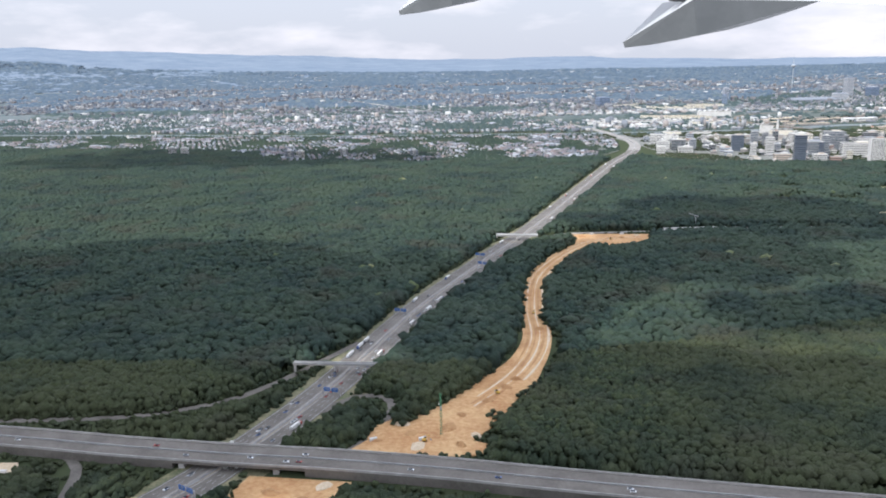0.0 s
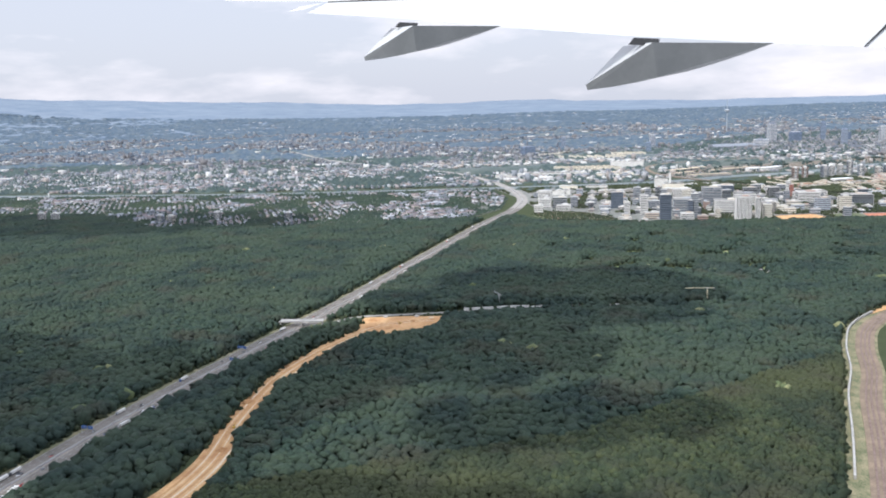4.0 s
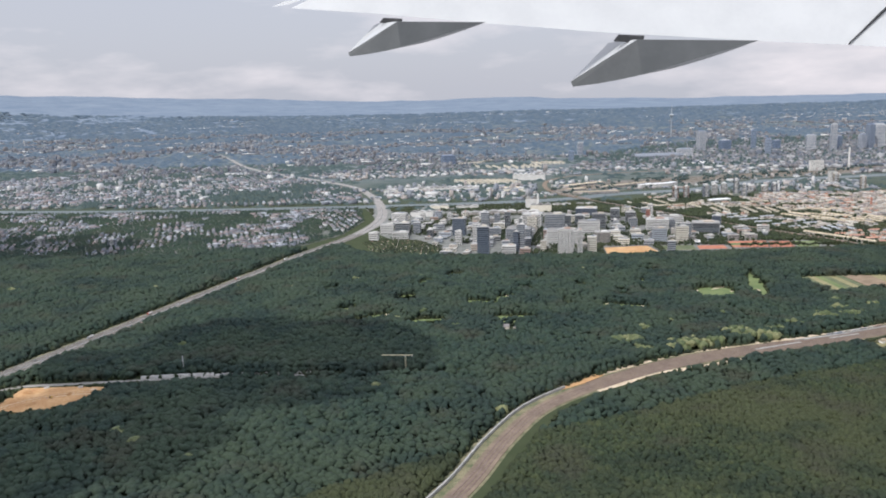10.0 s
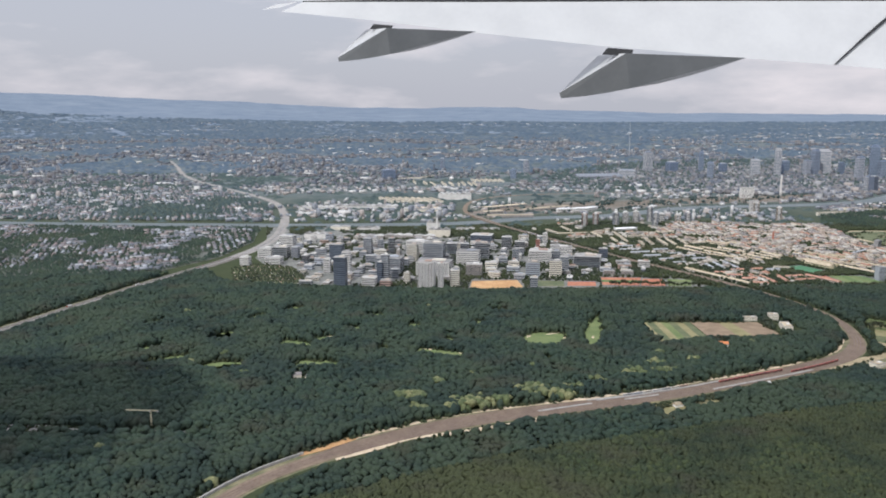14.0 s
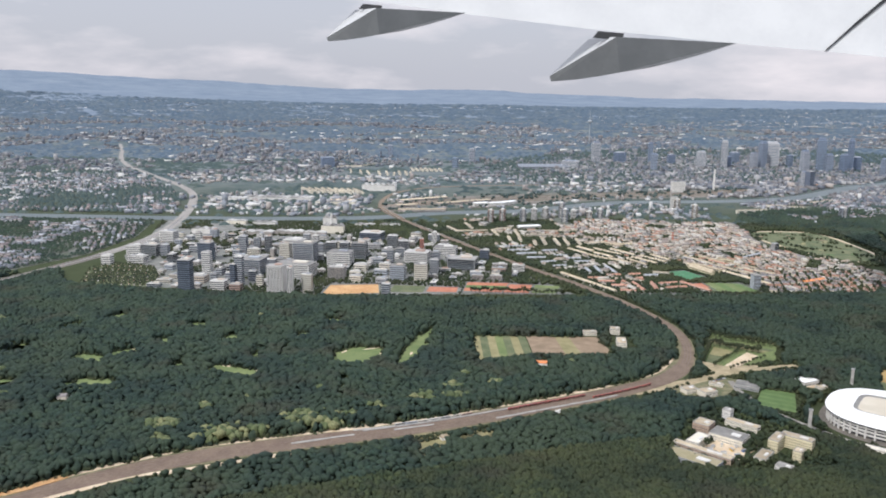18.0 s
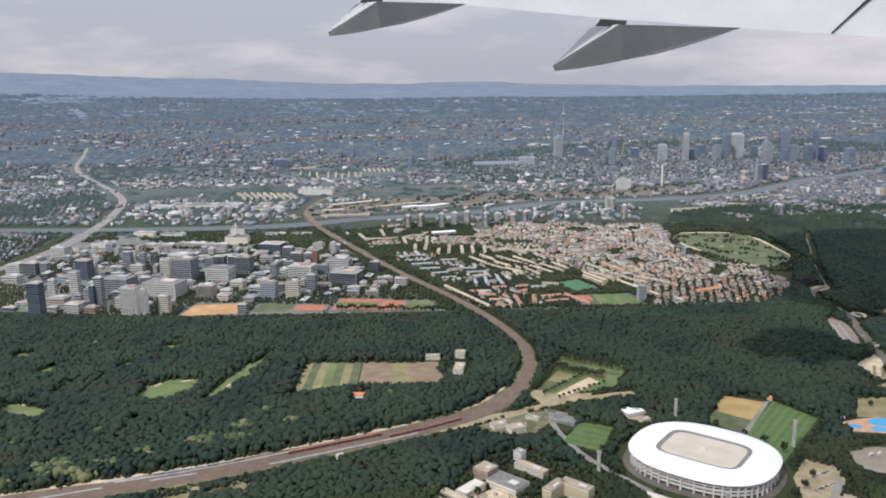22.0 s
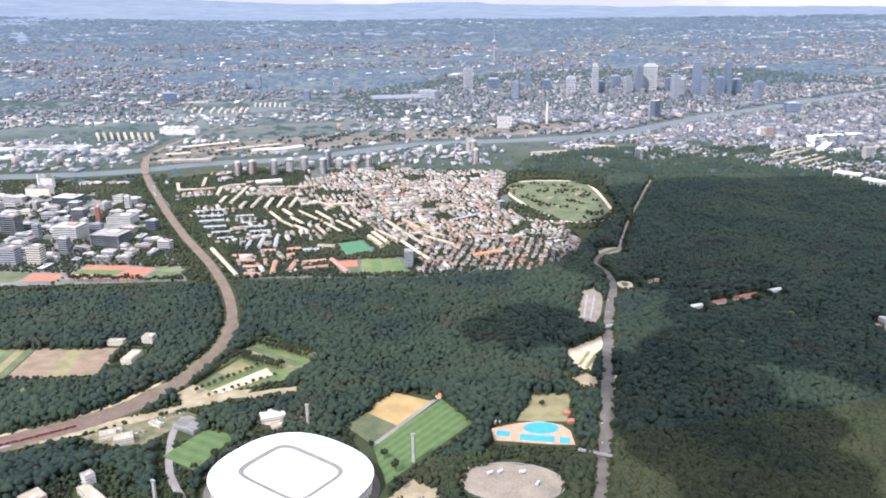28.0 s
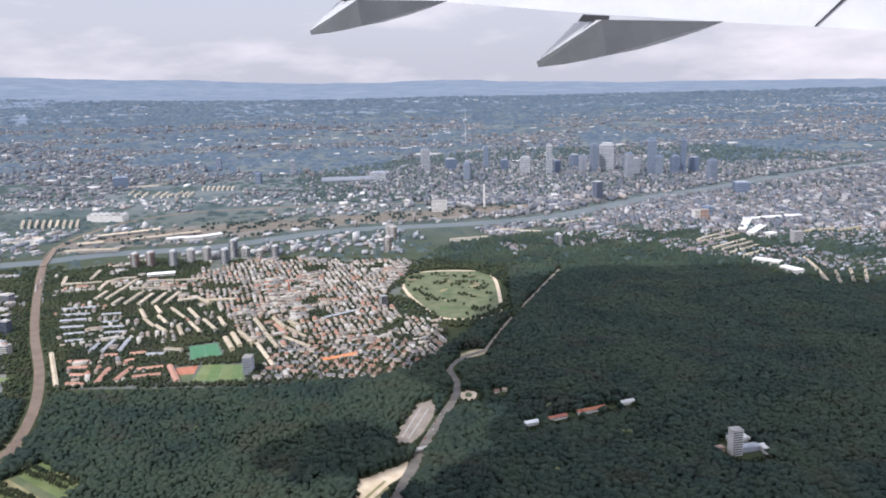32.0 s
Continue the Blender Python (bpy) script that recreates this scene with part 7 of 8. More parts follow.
stripes("allotment_field", (137.6, 158.4), (147.0, 160.6), (146.6, 171.3), (137.3, 171.3), 7, (M_FIELD2, M_GRASS, M_FIELD2, M_MEADOW, M_GRASS), "field plot in strips of stubble and green", False)
stripes("allotment_field", (147.2, 161.0), (160.3, 162), (159.1, 171.2), (146.8, 171.3), 5, (M_FIELD, M_FIELD, M_FIELD2, M_FIELD), "brown ploughed field plot at the wood's edge", False)
stripes("orchard_plot", (174.3, 158.6), (178.1, 166.4), (180.7, 164.2), (176.0, 158.2), 2, (M_GRASS, M_FIELD2), "dry grass plot between rows of young trees", False)
stripes("orchard_plot", (176.8, 157.0), (182.7, 163.8), (184, 161.7), (178.4, 156.2), 2, (M_SAND_PALE,), "sandy parking rows between young trees", False)
stripes("orchard_plot", (177.5, 169.4), (178.7, 171.4), (187.7, 165), (185.2, 163.6), 2, (M_FIELD2, M_GRASS), "dry grass plot between rows of trees", False)
stripes("orchard_plot", (183.2, 171.2), (184.4, 173.0), (190, 169.2), (188.2, 166.4), 2, (M_MEADOW, M_FIELD2), "green grass plot beside the wood", False)
stripes("athletics_ground", (136.4, 203.2), (137.4, 211.0), (146.6, 210.5), (144.4, 202.4), 3, (M_COURT, M_PITCH, M_COURT), "running ground with red track and green infield", False)
stripes("clay_court", (144.8, 202.4), (146.8, 209.4), (151.6, 209.0), (150.2, 202), 3, (M_COURT,), "reddish clay sports field by the railway", False)
stripes("sports_ground", (150.8, 202.0), (152.4, 209.2), (157.6, 208), (155.8, 201.8), 3, (M_MEADOW, M_GRASS), "green sports ground at the wood's edge", False)
stripes("sports_ground", (120.4, 201.6), (121.2, 207.4), (128.2, 207), (127.6, 201.4), 3, (M_GRASS,), "dull green sports ground beside offices", False)
stripes("clay_court", (128.4, 202.2), (129, 206.4), (135.2, 206), (134.8, 202), 2, (M_COURT,), "reddish tennis courts beside office buildings", False)
stripes("sand_pit", (106.6, 198.8), (107.2, 206.8), (117.6, 208), (118.4, 200.6), 2, (M_SAND,), "bright sandy building plot beside office towers", False)
stripes("turf_court", (184.9, 223.6), (190, 225.6), (193.2, 218), (187.8, 215.8), 3, (M_TURF,), "bright green artificial turf court among houses")
stripes("athletics_ground", (186.6, 211.6), (188.2, 204.2), (191.4, 204.2), (190.2, 212.6), 2, (M_COURT, M_GRASS), "red sports field next to a pitch", False)
stripes("sports_ground", (191, 213.6), (198.8, 212.6), (200.6, 205), (191.6, 204.4), 4, (M_MEADOW, M_PITCH), "green pitch at the edge of the town")

# racecourse
course = thing("racecourse", "oval racecourse with a pale rail round dry grass", "racecourse", (*OVAL, 0), 0)
loop = [(-12, 14.5), (-10.5, 18.5), (-5, 21.5), (4, 21.5), (10, 19.5), (12.3, 10), (12.4, -12), (11, -19.5), (6, -22.5), (-1, -21), (-7, -8), (-10.5, 4), (-12, 14.5)]
soft = smooth_line(loop, 1.0)
part("infield", Bag().prism([(p.x * 1.04, p.y * 1.03) for p in soft[:-1]], -0.02, 0.04), M_GRASS, course, "dry grass infield")
part("track", strip(soft, 0.42, 0.0, 0.09), M_SAND_PALE, course, "pale sandy track")
for k in range(26):
    part("bunker", Bag().prism(blob(-1 + 9 * math.sin(k * 2.1), 1 + 15 * math.cos(k * 1.3), 1.9 - 0.05 * k, 0.7, k * 40, 12, seed=k), 0.03, 0.06), (M_GROUND, M_FIELD2, M_PITCH2, M_GRASS, M_FIELD)[k % 5], course)

# pool
lido = thing("outdoor_pool", "open-air swimming pools on a reddish terrace", "swimming pool", (218.2, 145.6, 0))
part("terrace", Bag().prism([(-4.9, -1.7), (-5.0, 0.9), (-2.2, 2.0), (0.9, 2.6), (3.4, 1.6), (4.3, 0.2), (4.4, -2.9), (1.4, -2.7)], -0.05, 0.06), M_TERRACE, lido, "reddish paved terrace")
part("round_pool", Bag().prism(blob(0.9, 0.9, 2.1, 1.35, 0, 28, 0.0), 0.06, 0.075), M_POOL, lido, "light blue curved pool")
part("long_pool", Bag().box(0.2, -1.4, 0.06, 0.075, 4.0, 1.35, -0.15), M_POOL, lido, "light blue swimming pool")
part("small_pool", Bag().box(-3.7, -0.3, 0.06, 0.075, 1.6, 1.2, -0.2), M_POOL, lido, "blue paddling pool")
part("small_pool", Bag().box(3.3, -2.0, 0.06, 0.075, 1.2, 1.3, -0.2), M_POOL, lido, "blue paddling pool")
part("lawn", Bag().prism([(-1.9, 2.7), (0.8, 9.6), (5.8, 9.6), (4.2, 2.4)], -0.05, 0.05), M_FIELD2, lido, "parched sunbathing lawn")
for x, y, w in ((-4.6, 2.2, 1.4), (4.6, 2.2, 0.8), (4.4, 4.2, 0.8)):
    part("pavilion", Bag().box(x, y, 0, 0.35, w, 0.7, 0.1).gable(x, y, 0.35, 0.12, w, 0.7, 0.1), (M_WHITE, M_BRICKRED)[x > 0], lido)

yard = thing("gravel_arena", "oval gravel parking ground with a few trailers", "parking ground", (214.8, 135.4, 0), -8)
part("surface", Bag().prism(blob(0, 0, 5.5, 3.6, 0, 36, 0.05), -0.05, 0.05), M_ARENA, yard)
part("kerb", Bag().loft([[(r * 5.6 * math.cos(t), r * 3.7 * math.sin(t), z) for t in (6.2832 * k / 36 for k in range(36))] for r, z in ((1, 0), (1, 0.1), (0.98, 0.1), (0.98, 0))]), M_CONCRETE, yard)
for x, y, turn in ((212.5, 136.9, 30), (213.6, 137.1, 45), (217.4, 134.8, 60), (209.9, 137.6, 10), (216, 137, 20)):
    van = thing("trailer", "white showman's trailer parked on gravel", "trailer", (x, y, 0.05), turn, "trailers")
    part("box", Bag().box(0, 0, 0.1, 0.34, 0.7, 0.24), M_WHITE, van)
    part("wheel", Bag().box(0.15, 0, 0, 0.1, 0.12, 0.26), M_TYRE, van)


# ---- buildings near the stadium ----
PANE = Bag().box(0, 0, 0, 0.13, 0.1, 0.02).data("window", M_GLASS)


def campus(x, y, w, d, h, style, turn=24.0):
    mat, label = {"flat": (M_CREAM, "low pale campus building with a flat roof in the wood"), "brick": (M_BROWNBRICK, "brown brick campus block with a flat roof"), "tower": (M_WHITE, "white campus tower with a flat roof"),
                  "yellow": (M_YELLOW, "yellow campus block with rows of windows"), "green": (M_GREYSLAB, "low campus building with a mossy flat roof"), "grey": (M_CREAM, "broad campus hall with a pale grey flat roof"), "cream": (M_CREAM, "cream campus wing with a pale roof"), "hall": (M_WHITE, "hall with a white vaulted roof beside the stadium"), "metal": (M_STEEL, "low grey metal hall beside a pitch")}[style]
    ob = thing("campus_building", label, "campus building", (x, y, 0), turn, "campus")
    part("wall", Bag().box(0, 0, 0, h, w, d), mat, ob)
    part("roof", Bag().box(0, 0, h, h + 0.04, w - 0.1, d - 0.1), {"metal": M_FLATROOF, "grey": M_FLATROOF, "tower": M_FLATROOF, "hall": M_MEMBRANE, "cream": M_CREAM, "green": M_MOSS}.get(style, M_ROOFTAN), ob)
    rim = Bag()
    for s in (-1, 1):
        rim.box(0, s * (d / 2 - 0.03), h, h + 0.09, w, 0.06).box(s * (w / 2 - 0.03), 0, h, h + 0.09, 0.06, d - 0.12)
    part("parapet", rim, M_CONCRETE, ob)
    if style != "metal":
        part("skylight", Bag().box(w * 0.2, 0, h + 0.04, h + 0.16, w * 0.25, d * 0.3), M_WHITE, ob)
    for f in range(max(1, int(h / 0.33))):
        for k in range(int(w / 0.24)):
            part("window", PANE, None, ob).matrix_basis = pose(-w / 2 + 0.14 + 0.24 * k, -d / 2, 0.12 + 0.33 * f)
        for k in range(int(d / 0.24)):
            part("window", PANE, None, ob).matrix_basis = pose(w / 2, -d / 2 + 0.14 + 0.24 * k, 0.12 + 0.33 * f, 0, 0, 90)
    return ob


campus(161.9, 123.5, 6.2, 2.5, 0.55, "green", -41)
campus(163.5, 125.2, 7.3, 1.1, 0.72, "brick", -42)
campus(163.9, 128.3, 1.6, 3.4, 0.75, "cream", -42)
campus(168.1, 129.4, 4.2, 2.6, 0.85, "grey", -40)
campus(165.7, 131.9, 2.1, 2.1, 1.30, "brick", -40)
campus(171.1, 133.2, 4.2, 1.2, 0.70, "flat", -42)
campus(169.9, 135.4, 1.1, 1.1, 1.60, "tower", -42)
campus(173.1, 127.3, 1.2, 3.0, 1.50, "yellow", -40)
campus(175.6, 127.4, 3.7, 1.3, 1.50, "yellow", -40)
campus(174.5, 124.3, 1.0, 1.4, 1.20, "yellow", -42)
campus(170.5, 124.5, 1.4, 3.0, 0.50, "flat", -40)
campus(171.5, 121.0, 1.8, 1.3, 0.80, "tower", -42)
campus(164.1, 137.9, 1.3, 2.6, 0.50, "flat", -42)
campus(166.0, 139.8, 0.9, 3.2, 0.50, "flat", -46)
campus(186.4, 149.8, 3, 2.2, 0.55, "hall")
campus(187.6, 147.2, 1.5, 1.2, 0.45, "flat")
campus(177.0, 147.6, 3.4, 2.4, 0.5, "metal", -30)
campus(170.1, 144.4, 2.2, 1.7, 0.75, "flat")
campus(167.8, 145.5, 1.9, 1.5, 0.61, "flat")
campus(184.0, 125.0, 3.4, 1.2, 1.15, "cream", -38)
campus(183.0, 123.6, 3.0, 1.2, 0.6, "flat", -38)
campus(158.2, 172.6, 2.4, 1.1, 0.70, "flat", 0)
campus(162.6, 167, 1.6, 3.4, 0.80, "flat", -8)
campus(162.8, 173.6, 1.7, 1.6, 1.00, "flat", -8)
campus(172.6, 148.2, 2.0, 0.8, 0.4, "flat", -30)
campus(168.4, 146.6, 1.2, 0.8, 0.4, "flat", 20)
campus(204.2, 125.2, 1.2, 2.4, 0.70, "flat", -36)
campus(207, 121.8, 2, 1.6, 1.00, "metal", 10)
campus(210.5, 120.4, 2.6, 1.2, 0.70, "brick", -12)


for k, (x, y, mat) in enumerate(((166.2, 125.6, M_WHITE), (167.6, 125.0, M_BLUE), (168.8, 126.2, M_BLUE), (165.4, 127.2, M_WHITE), (166.6, 127.6, M_CREAM), (168.2, 127.4, M_WHITE), (167.4, 126.4, M_DIGGER), (164.8, 126.4, M_STEEL))):
    box = thing("site_container", "site container or shed in a sandy building yard", "container", (x, y, 0.04), 17 * k, "yard containers")
    part("body", Bag().box(0, 0, 0, 0.26, 0.62, 0.3), mat, box)
    part("roof", Bag().box(0, 0, 0.26, 0.29, 0.64, 0.32), M_STEEL, box)
    part("door", Bag().box(-0.315, 0, 0.02, 0.21, 0.01, 0.14), M_STEEL, box)


def tiled(x, y, w, d, h, turn, mat, label):
    ob = thing("long_house", label, "building", (x, y, 0), turn)
    part("wall", Bag().box(0, 0, 0, h, w, d), M_WALL_OB, ob)
    part("roof", Bag().gable(0, 0, h, 0.3, w, d), mat, ob)
    return ob


tiled(147.9, 156.4, 2.3, 1.0, 0.45, -4, M_ORANGE, "house with a bright orange tiled roof in the wood")
tiled(153.4, 155.6, 0.9, 0.8, 0.4, 30, M_ORANGE, "small house with an orange tiled roof")
tiled(258.5, 188.9, 4.8, 0.9, 0.5, 22, M_COURT, "long stable with a red roof at the wood's edge")
tiled(253, 186.4, 3.2, 0.8, 0.45, 22, M_BRICKRED, "long low building with a brown roof")
tiled(248.9, 184.6, 2.2, 0.9, 0.5, 22, M_MEMBRANE, "white-roofed shed beside the stables")
tiled(264.6, 191.8, 2.4, 0.9, 0.45, 22, M_WHITE, "pale low building behind the stables")
tiled(216.2, 214.4, 6.6, 1.1, 0.7, 28, M_ORANGE, "very long house with an orange tiled roof in the town")
tiled(206.8, 154.4, 0.7, 0.6, 0.4, 0, M_ORANGE, "small pavilion with an orange roof at the pitch")
tiled(244.4, 197.2, 1.0, 0.6, 0.35, 30, M_ROOF_OB, "small pale house beside the avenue")
tiled(245.8, 197.8, 0.8, 0.6, 0.35, -20, M_ROOFTAN, "small house with a tan roof beside the avenue")
tiled(80.2, 140, 1.2, 0.9, 0.5, 10, M_ROOF_OB, "lone pale house in a forest clearing")
tiled(82, 139.6, 0.9, 0.7, 0.45, 60, M_ROOF_OB, "lone house in a forest clearing")

for x, y, h in ((-56.5, 226, 2.6), (-53.2, 225.4, 2.4), (-96, 236, 3.0), (-92, 236, 2.8), (-41, 229, 2.6), (-20, 226, 2.2)):
    high_rise(x, y, 2.2, 1.2, h)
tiled(146.4, 135.6, 1.0, 0.7, 0.4, 30, M_ORANGE, "small railway house with an orange roof")
tiled(147.9, 136.8, 0.8, 0.6, 0.4, 30, M_WHITE, "small white railway house beside the tracks")
tiled(113.6, 120.6, 1.4, 0.5, 0.3, 12, M_MEMBRANE, "long white shed below the railway")
tiled(133, 128.6, 1.2, 0.7, 0.4, 20, M_ROOFTAN, "low depot building in a sandy yard")
school = thing("laboratory_tower", "white tower block with low wings in a dark wood", "tower block", (275.4, 174.2, 0), 12)
part("tower", Bag().box(0, 0, 0, 3.6, 1.5, 1.3), M_WHITE, school)
part("cornice", Bag().box(0, 0, 3.6, 3.7, 1.6, 1.4), M_CONCRETE, school)
for f in range(10):
    part("window_band", Bag().box(0, -0.66, 0.2 + f * 0.34, 0.34 + f * 0.34, 1.3, 0.03), M_GLASS, school)
for x, y, w, d in ((2.4, 0.6, 3.0, 1.2), (1.6, 3, 1.2, 2.2), (4.3, -0.6, 1.0, 2.8), (-1.9, 1.2, 1.8, 0.9), (3.4, 3.6, 1.4, 1.6)):
    part("wing", Bag().box(x, y, 0, 0.75, w, d).box(x, y, 0.75, 0.85, w * 0.5, d * 0.5), M_OFFICE, school)
glazed = thing("glass_tower_block", "pale glass hotel block beside the racecourse", "hotel", (221.2, 249.6, 0), 30)
part("wall", Bag().box(0, 0, 0, 2.6, 1.5, 1.3), M_STEEL, glazed)
for f in range(7):
    part("window_band", Bag().box(0, -0.66, 0.15 + f * 0.34, 0.38 + f * 0.34, 1.4, 0.03), M_GLASS, glazed)


# ---- railway, traffic, small structures ----
def along(line, dist, off=0.0):
    """A place and heading at some distance along a line of the plan."""
    for a, b in zip(line, line[1:]):
        step = (b - a).length
        if dist <= step:
            d = (b - a) / step
            return a.x + d.x * dist - d.y * off, a.y + d.y * dist + d.x * off, math.degrees(math.atan2(d.y, d.x))
        dist -= step
    return line[-1].x, line[-1].y, 0.0


rails = int(len(RAILL) * 0.62)
for off in (-1.35, -0.9, -0.45, 0.0, 0.45, 0.9, 1.35):
    a, b = (int(len(RAILL) * 0.13), int(len(RAILL) * 0.31)) if abs(off) > 0.6 else (0, rails)
    tagged(part("track", strip(RAILL[a:b], 0.09, 0.08, 0.1, off), M_RAIL), "rusty brown rails on ballast", "railway track", kind="structure")
tagged(part("platform", strip(RAILL[int(len(RAILL) * 0.2):int(len(RAILL) * 0.25)], 0.16, 0.08, 0.18, 1.12), M_CONCRETE), "pale platform between the tracks", "platform", kind="structure")
tagged(part("platform", strip(RAILL[int(len(RAILL) * 0.235):int(len(RAILL) * 0.275)], 0.16, 0.08, 0.18, -1.12), M_CONCRETE), "pale platform between the tracks", "platform", kind="structure")


PARKED_BODY = Bag().loft([[(u, 0.082 * s, z) for s, z in ((-1, 0.03), (1, 0.03), (1, h), (-1, h))] for u, h in ((-0.19, 0.07), (-0.17, 0.085), (0.19, 0.08), (0.2, 0.06))]).data("body", M_CAR)
PARKED_TOP = Bag().loft([[(u, w * s, z) for s, z in ((-1, 0.08), (1, 0.08), (0.85, h), (-0.85, h))] for u, w, h in ((-0.15, 0.075, 0.085), (-0.09, 0.075, 0.125), (0.03, 0.075, 0.125), (0.1, 0.075, 0.085))]).data("cabin", M_GLASS)


def train(start, count, off, mat, label, length=1.5):
    x, y, turn = along(RAILL, start, off)
    ob = thing("train", label, "train", (x, y, 0.1), 0)
    body = Bag().loft([[(u, 0.13 * math.cos(t) * (1 if abs(u) < length / 2 - 0.06 else 0.85), 0.19 + 0.15 * math.sin(t)) for t in (6.2832 * (k + 0.5) / 10 for k in range(10))] for u in (-length / 2, -length / 2 + 0.06, length / 2 - 0.06, length / 2)]).data("wagon", mat)
    glass = Bag().box(0, 0, 0.2, 0.27, length * 0.86, 0.265).data("window_band", M_GLASS)
    bogie = Bag().box(0, 0, 0, 0.07, 0.25, 0.16).data("bogie", M_TYRE)
    for k in range(count):
        a, b, h = along(RAILL, start + k * (length + 0.06), off)
        car = part("wagon", body, None, ob)
        car.matrix_basis = pose(a - x, b - y, 0, 0, 0, h)
        part("window_band", glass, None, car)
        for s in (-0.33, 0.33):
            part("bogie", bogie, None, car).matrix_basis = pose(s * length, 0, 0)
    return ob


for k in range(34):  # cars parked round the stadium and on the sandy lot
    x0, y0 = ((202.2, 128.4), (169.2, 145.2), (172.2, 149.6), (203.4, 131.6))[k // 9]
    x, y = x0 + 0.34 * (k % 9), y0 + 0.2 * (k % 9)
    parked = thing("car", "parked car on a sandy lot near the stadium", "car", (x, y, 0.045), 118 + 6 * math.sin(k), "parked cars")
    part("body", PARKED_BODY, None, parked)
    part("cabin", PARKED_TOP, None, parked)
train(128, 8, 0.7, M_TRAINRED, "long red regional train standing in the sidings")
train(141, 7, -0.45, M_TRAINRED, "red commuter train on the wide railway bed")
train(112, 7, 1.35, M_OFFICE, "pale goods wagons in the sidings")
train(287, 5, 0.4, M_OFFICE, "pale regional train at the suburban station")
train(292, 5, -0.4, M_OFFICE, "pale regional train at the suburban station")

CAR_BODY = Bag().loft([[(u, 0.082 * s, z) for s, z in ((-1, 0.03), (1, 0.03), (1, h), (-1, h))] for u, h in ((-0.19, 0.07), (-0.17, 0.085), (0.19, 0.08), (0.2, 0.06))]).data("body", M_CAR)
CAR_TOP = Bag().loft([[(u, w * s, z) for s, z in ((-1, 0.08), (1, 0.08), (0.85, h), (-0.85, h))] for u, w, h in ((-0.15, 0.075, 0.085), (-0.09, 0.075, 0.125), (0.03, 0.075, 0.125), (0.1, 0.075, 0.085))]).data("cabin", M_GLASS)
WHEEL = Bag().loft([[(0.03 * math.cos(t), y, 0.03 + 0.03 * math.sin(t)) for t in (6.2832 * k / 8 for k in range(8))] for y in (-0.012, 0.012)]).data("wheel", M_TYRE)
BOX = Bag().box(-0.12, 0, 0.09, 0.33, 1.1, 0.205).data("trailer_box", M_WHITE)
CAB = Bag().loft([[(u, 0.1 * s, z) for s, z in ((-1, 0.05), (1, 0.05), (1, h), (-1, h))] for u, h in ((0.47, 0.29), (0.6, 0.29), (0.66, 0.2), (0.67, 0.08))]).data("cab", M_CAR)


def car(x, y, z, turn):
    ob = thing("car", "small passenger car driving on the motorway", "car", (x, y, z), turn, "cars on the roads")
    part("body", CAR_BODY, None, ob)
    part("cabin", CAR_TOP, None, ob)
    for a in (-0.12, 0.12):
        for b in (-0.075, 0.075):
            part("wheel", WHEEL, None, ob).matrix_basis = pose(a, b, 0)
    return ob


def lorry(x, y, z, turn):
    ob = thing("lorry", "articulated lorry with a white box trailer on the motorway", "lorry", (x, y, z), turn, "lorries on the roads")
    part("trailer_box", BOX, None, ob)
    part("cab", CAB, None, ob)
    part("chassis", Bag().box(0, 0, 0.05, 0.09, 1.2, 0.1), M_TYRE, ob)
    for a in (-0.5, -0.4, -0.3, 0.35, 0.55):
        for b in (-0.085, 0.085):
            part("wheel", WHEEL, None, ob).matrix_basis = pose(a, b, 0)
    return ob


tr = random.Random(3)
first_car, first_lorry = None, None
for k in range(140):
    lane = tr.choice((-1.3, -0.95, -0.6, 0.6, 0.95, 1.3))
    line, z, dist = (A5L, 0.06, tr.uniform(6, 66) if k < 76 else tr.uniform(60, 215)) if k < 116 else (A3L, 0.62, tr.uniform(24, 82)) if k < 128 else (AVL, 0.05, tr.uniform(30, 130))
    lane = lane if line is A5L else math.copysign(0.35 + 0.4 * tr.random(), lane) * (1 if line is A3L else 0.8)
    x, y, turn = along(line, dist, lane)
    turn += 180 if lane > 0 else 0
    if abs(lane) > 1.2 and line is A5L and tr.random() < 0.75:
        if first_lorry:
            copy_thing(first_lorry, pose(x, y, z, 0, 0, turn))
        else:
            first_lorry = lorry(x, y, z, turn)
    elif first_car:
        copy_thing(first_car, pose(x, y, z, 0, 0, turn))
    else:
        first_car = car(x, y, z, turn)

for off in (-1.62, -0.32, 0.32, 1.62):
    tagged(part("trim", strip(A5L[:150], 0.022, 0.0, 0.066, off), M_PAINT), "white edge line on the motorway", "road marking", kind="structure")
dash = Bag()
for off in (-1.15, -0.78, 0.78, 1.15):
    for k in range(130):
        x, y, turn = along(A5L, 4 + k * 0.9, off)
        dash.box(x, y, 0.05, 0.067, 0.4, 0.03, radians(turn))
tagged(part("lane_dashes", dash, M_PAINT), "white dashed lane lines on the motorway", "road marking", kind="stuff")


def overbridge(ax, ay, bx, by, z, half, label, mat=M_CONCRETE):
    ob = thing("overbridge", label, "bridge", (ax, ay, 0))
    line = [Vector((0, 0)), Vector(((bx - ax) / 2, (by - ay) / 2)), Vector((bx - ax, by - ay))]
    part("deck", strip(line, half, z - 0.14, z), mat, ob)
    for s in (-1, 1):
        part("railing", strip(line, 0.025, z, z + 0.1, s * half), M_STEEL, ob)
    for t in (0.02, 0.5, 0.98):
        part("pier", Bag().box((bx - ax) * t, (by - ay) * t, -0.02, z - 0.14, 0.16, half * 1.6), M_CONCRETE, ob)
    return ob


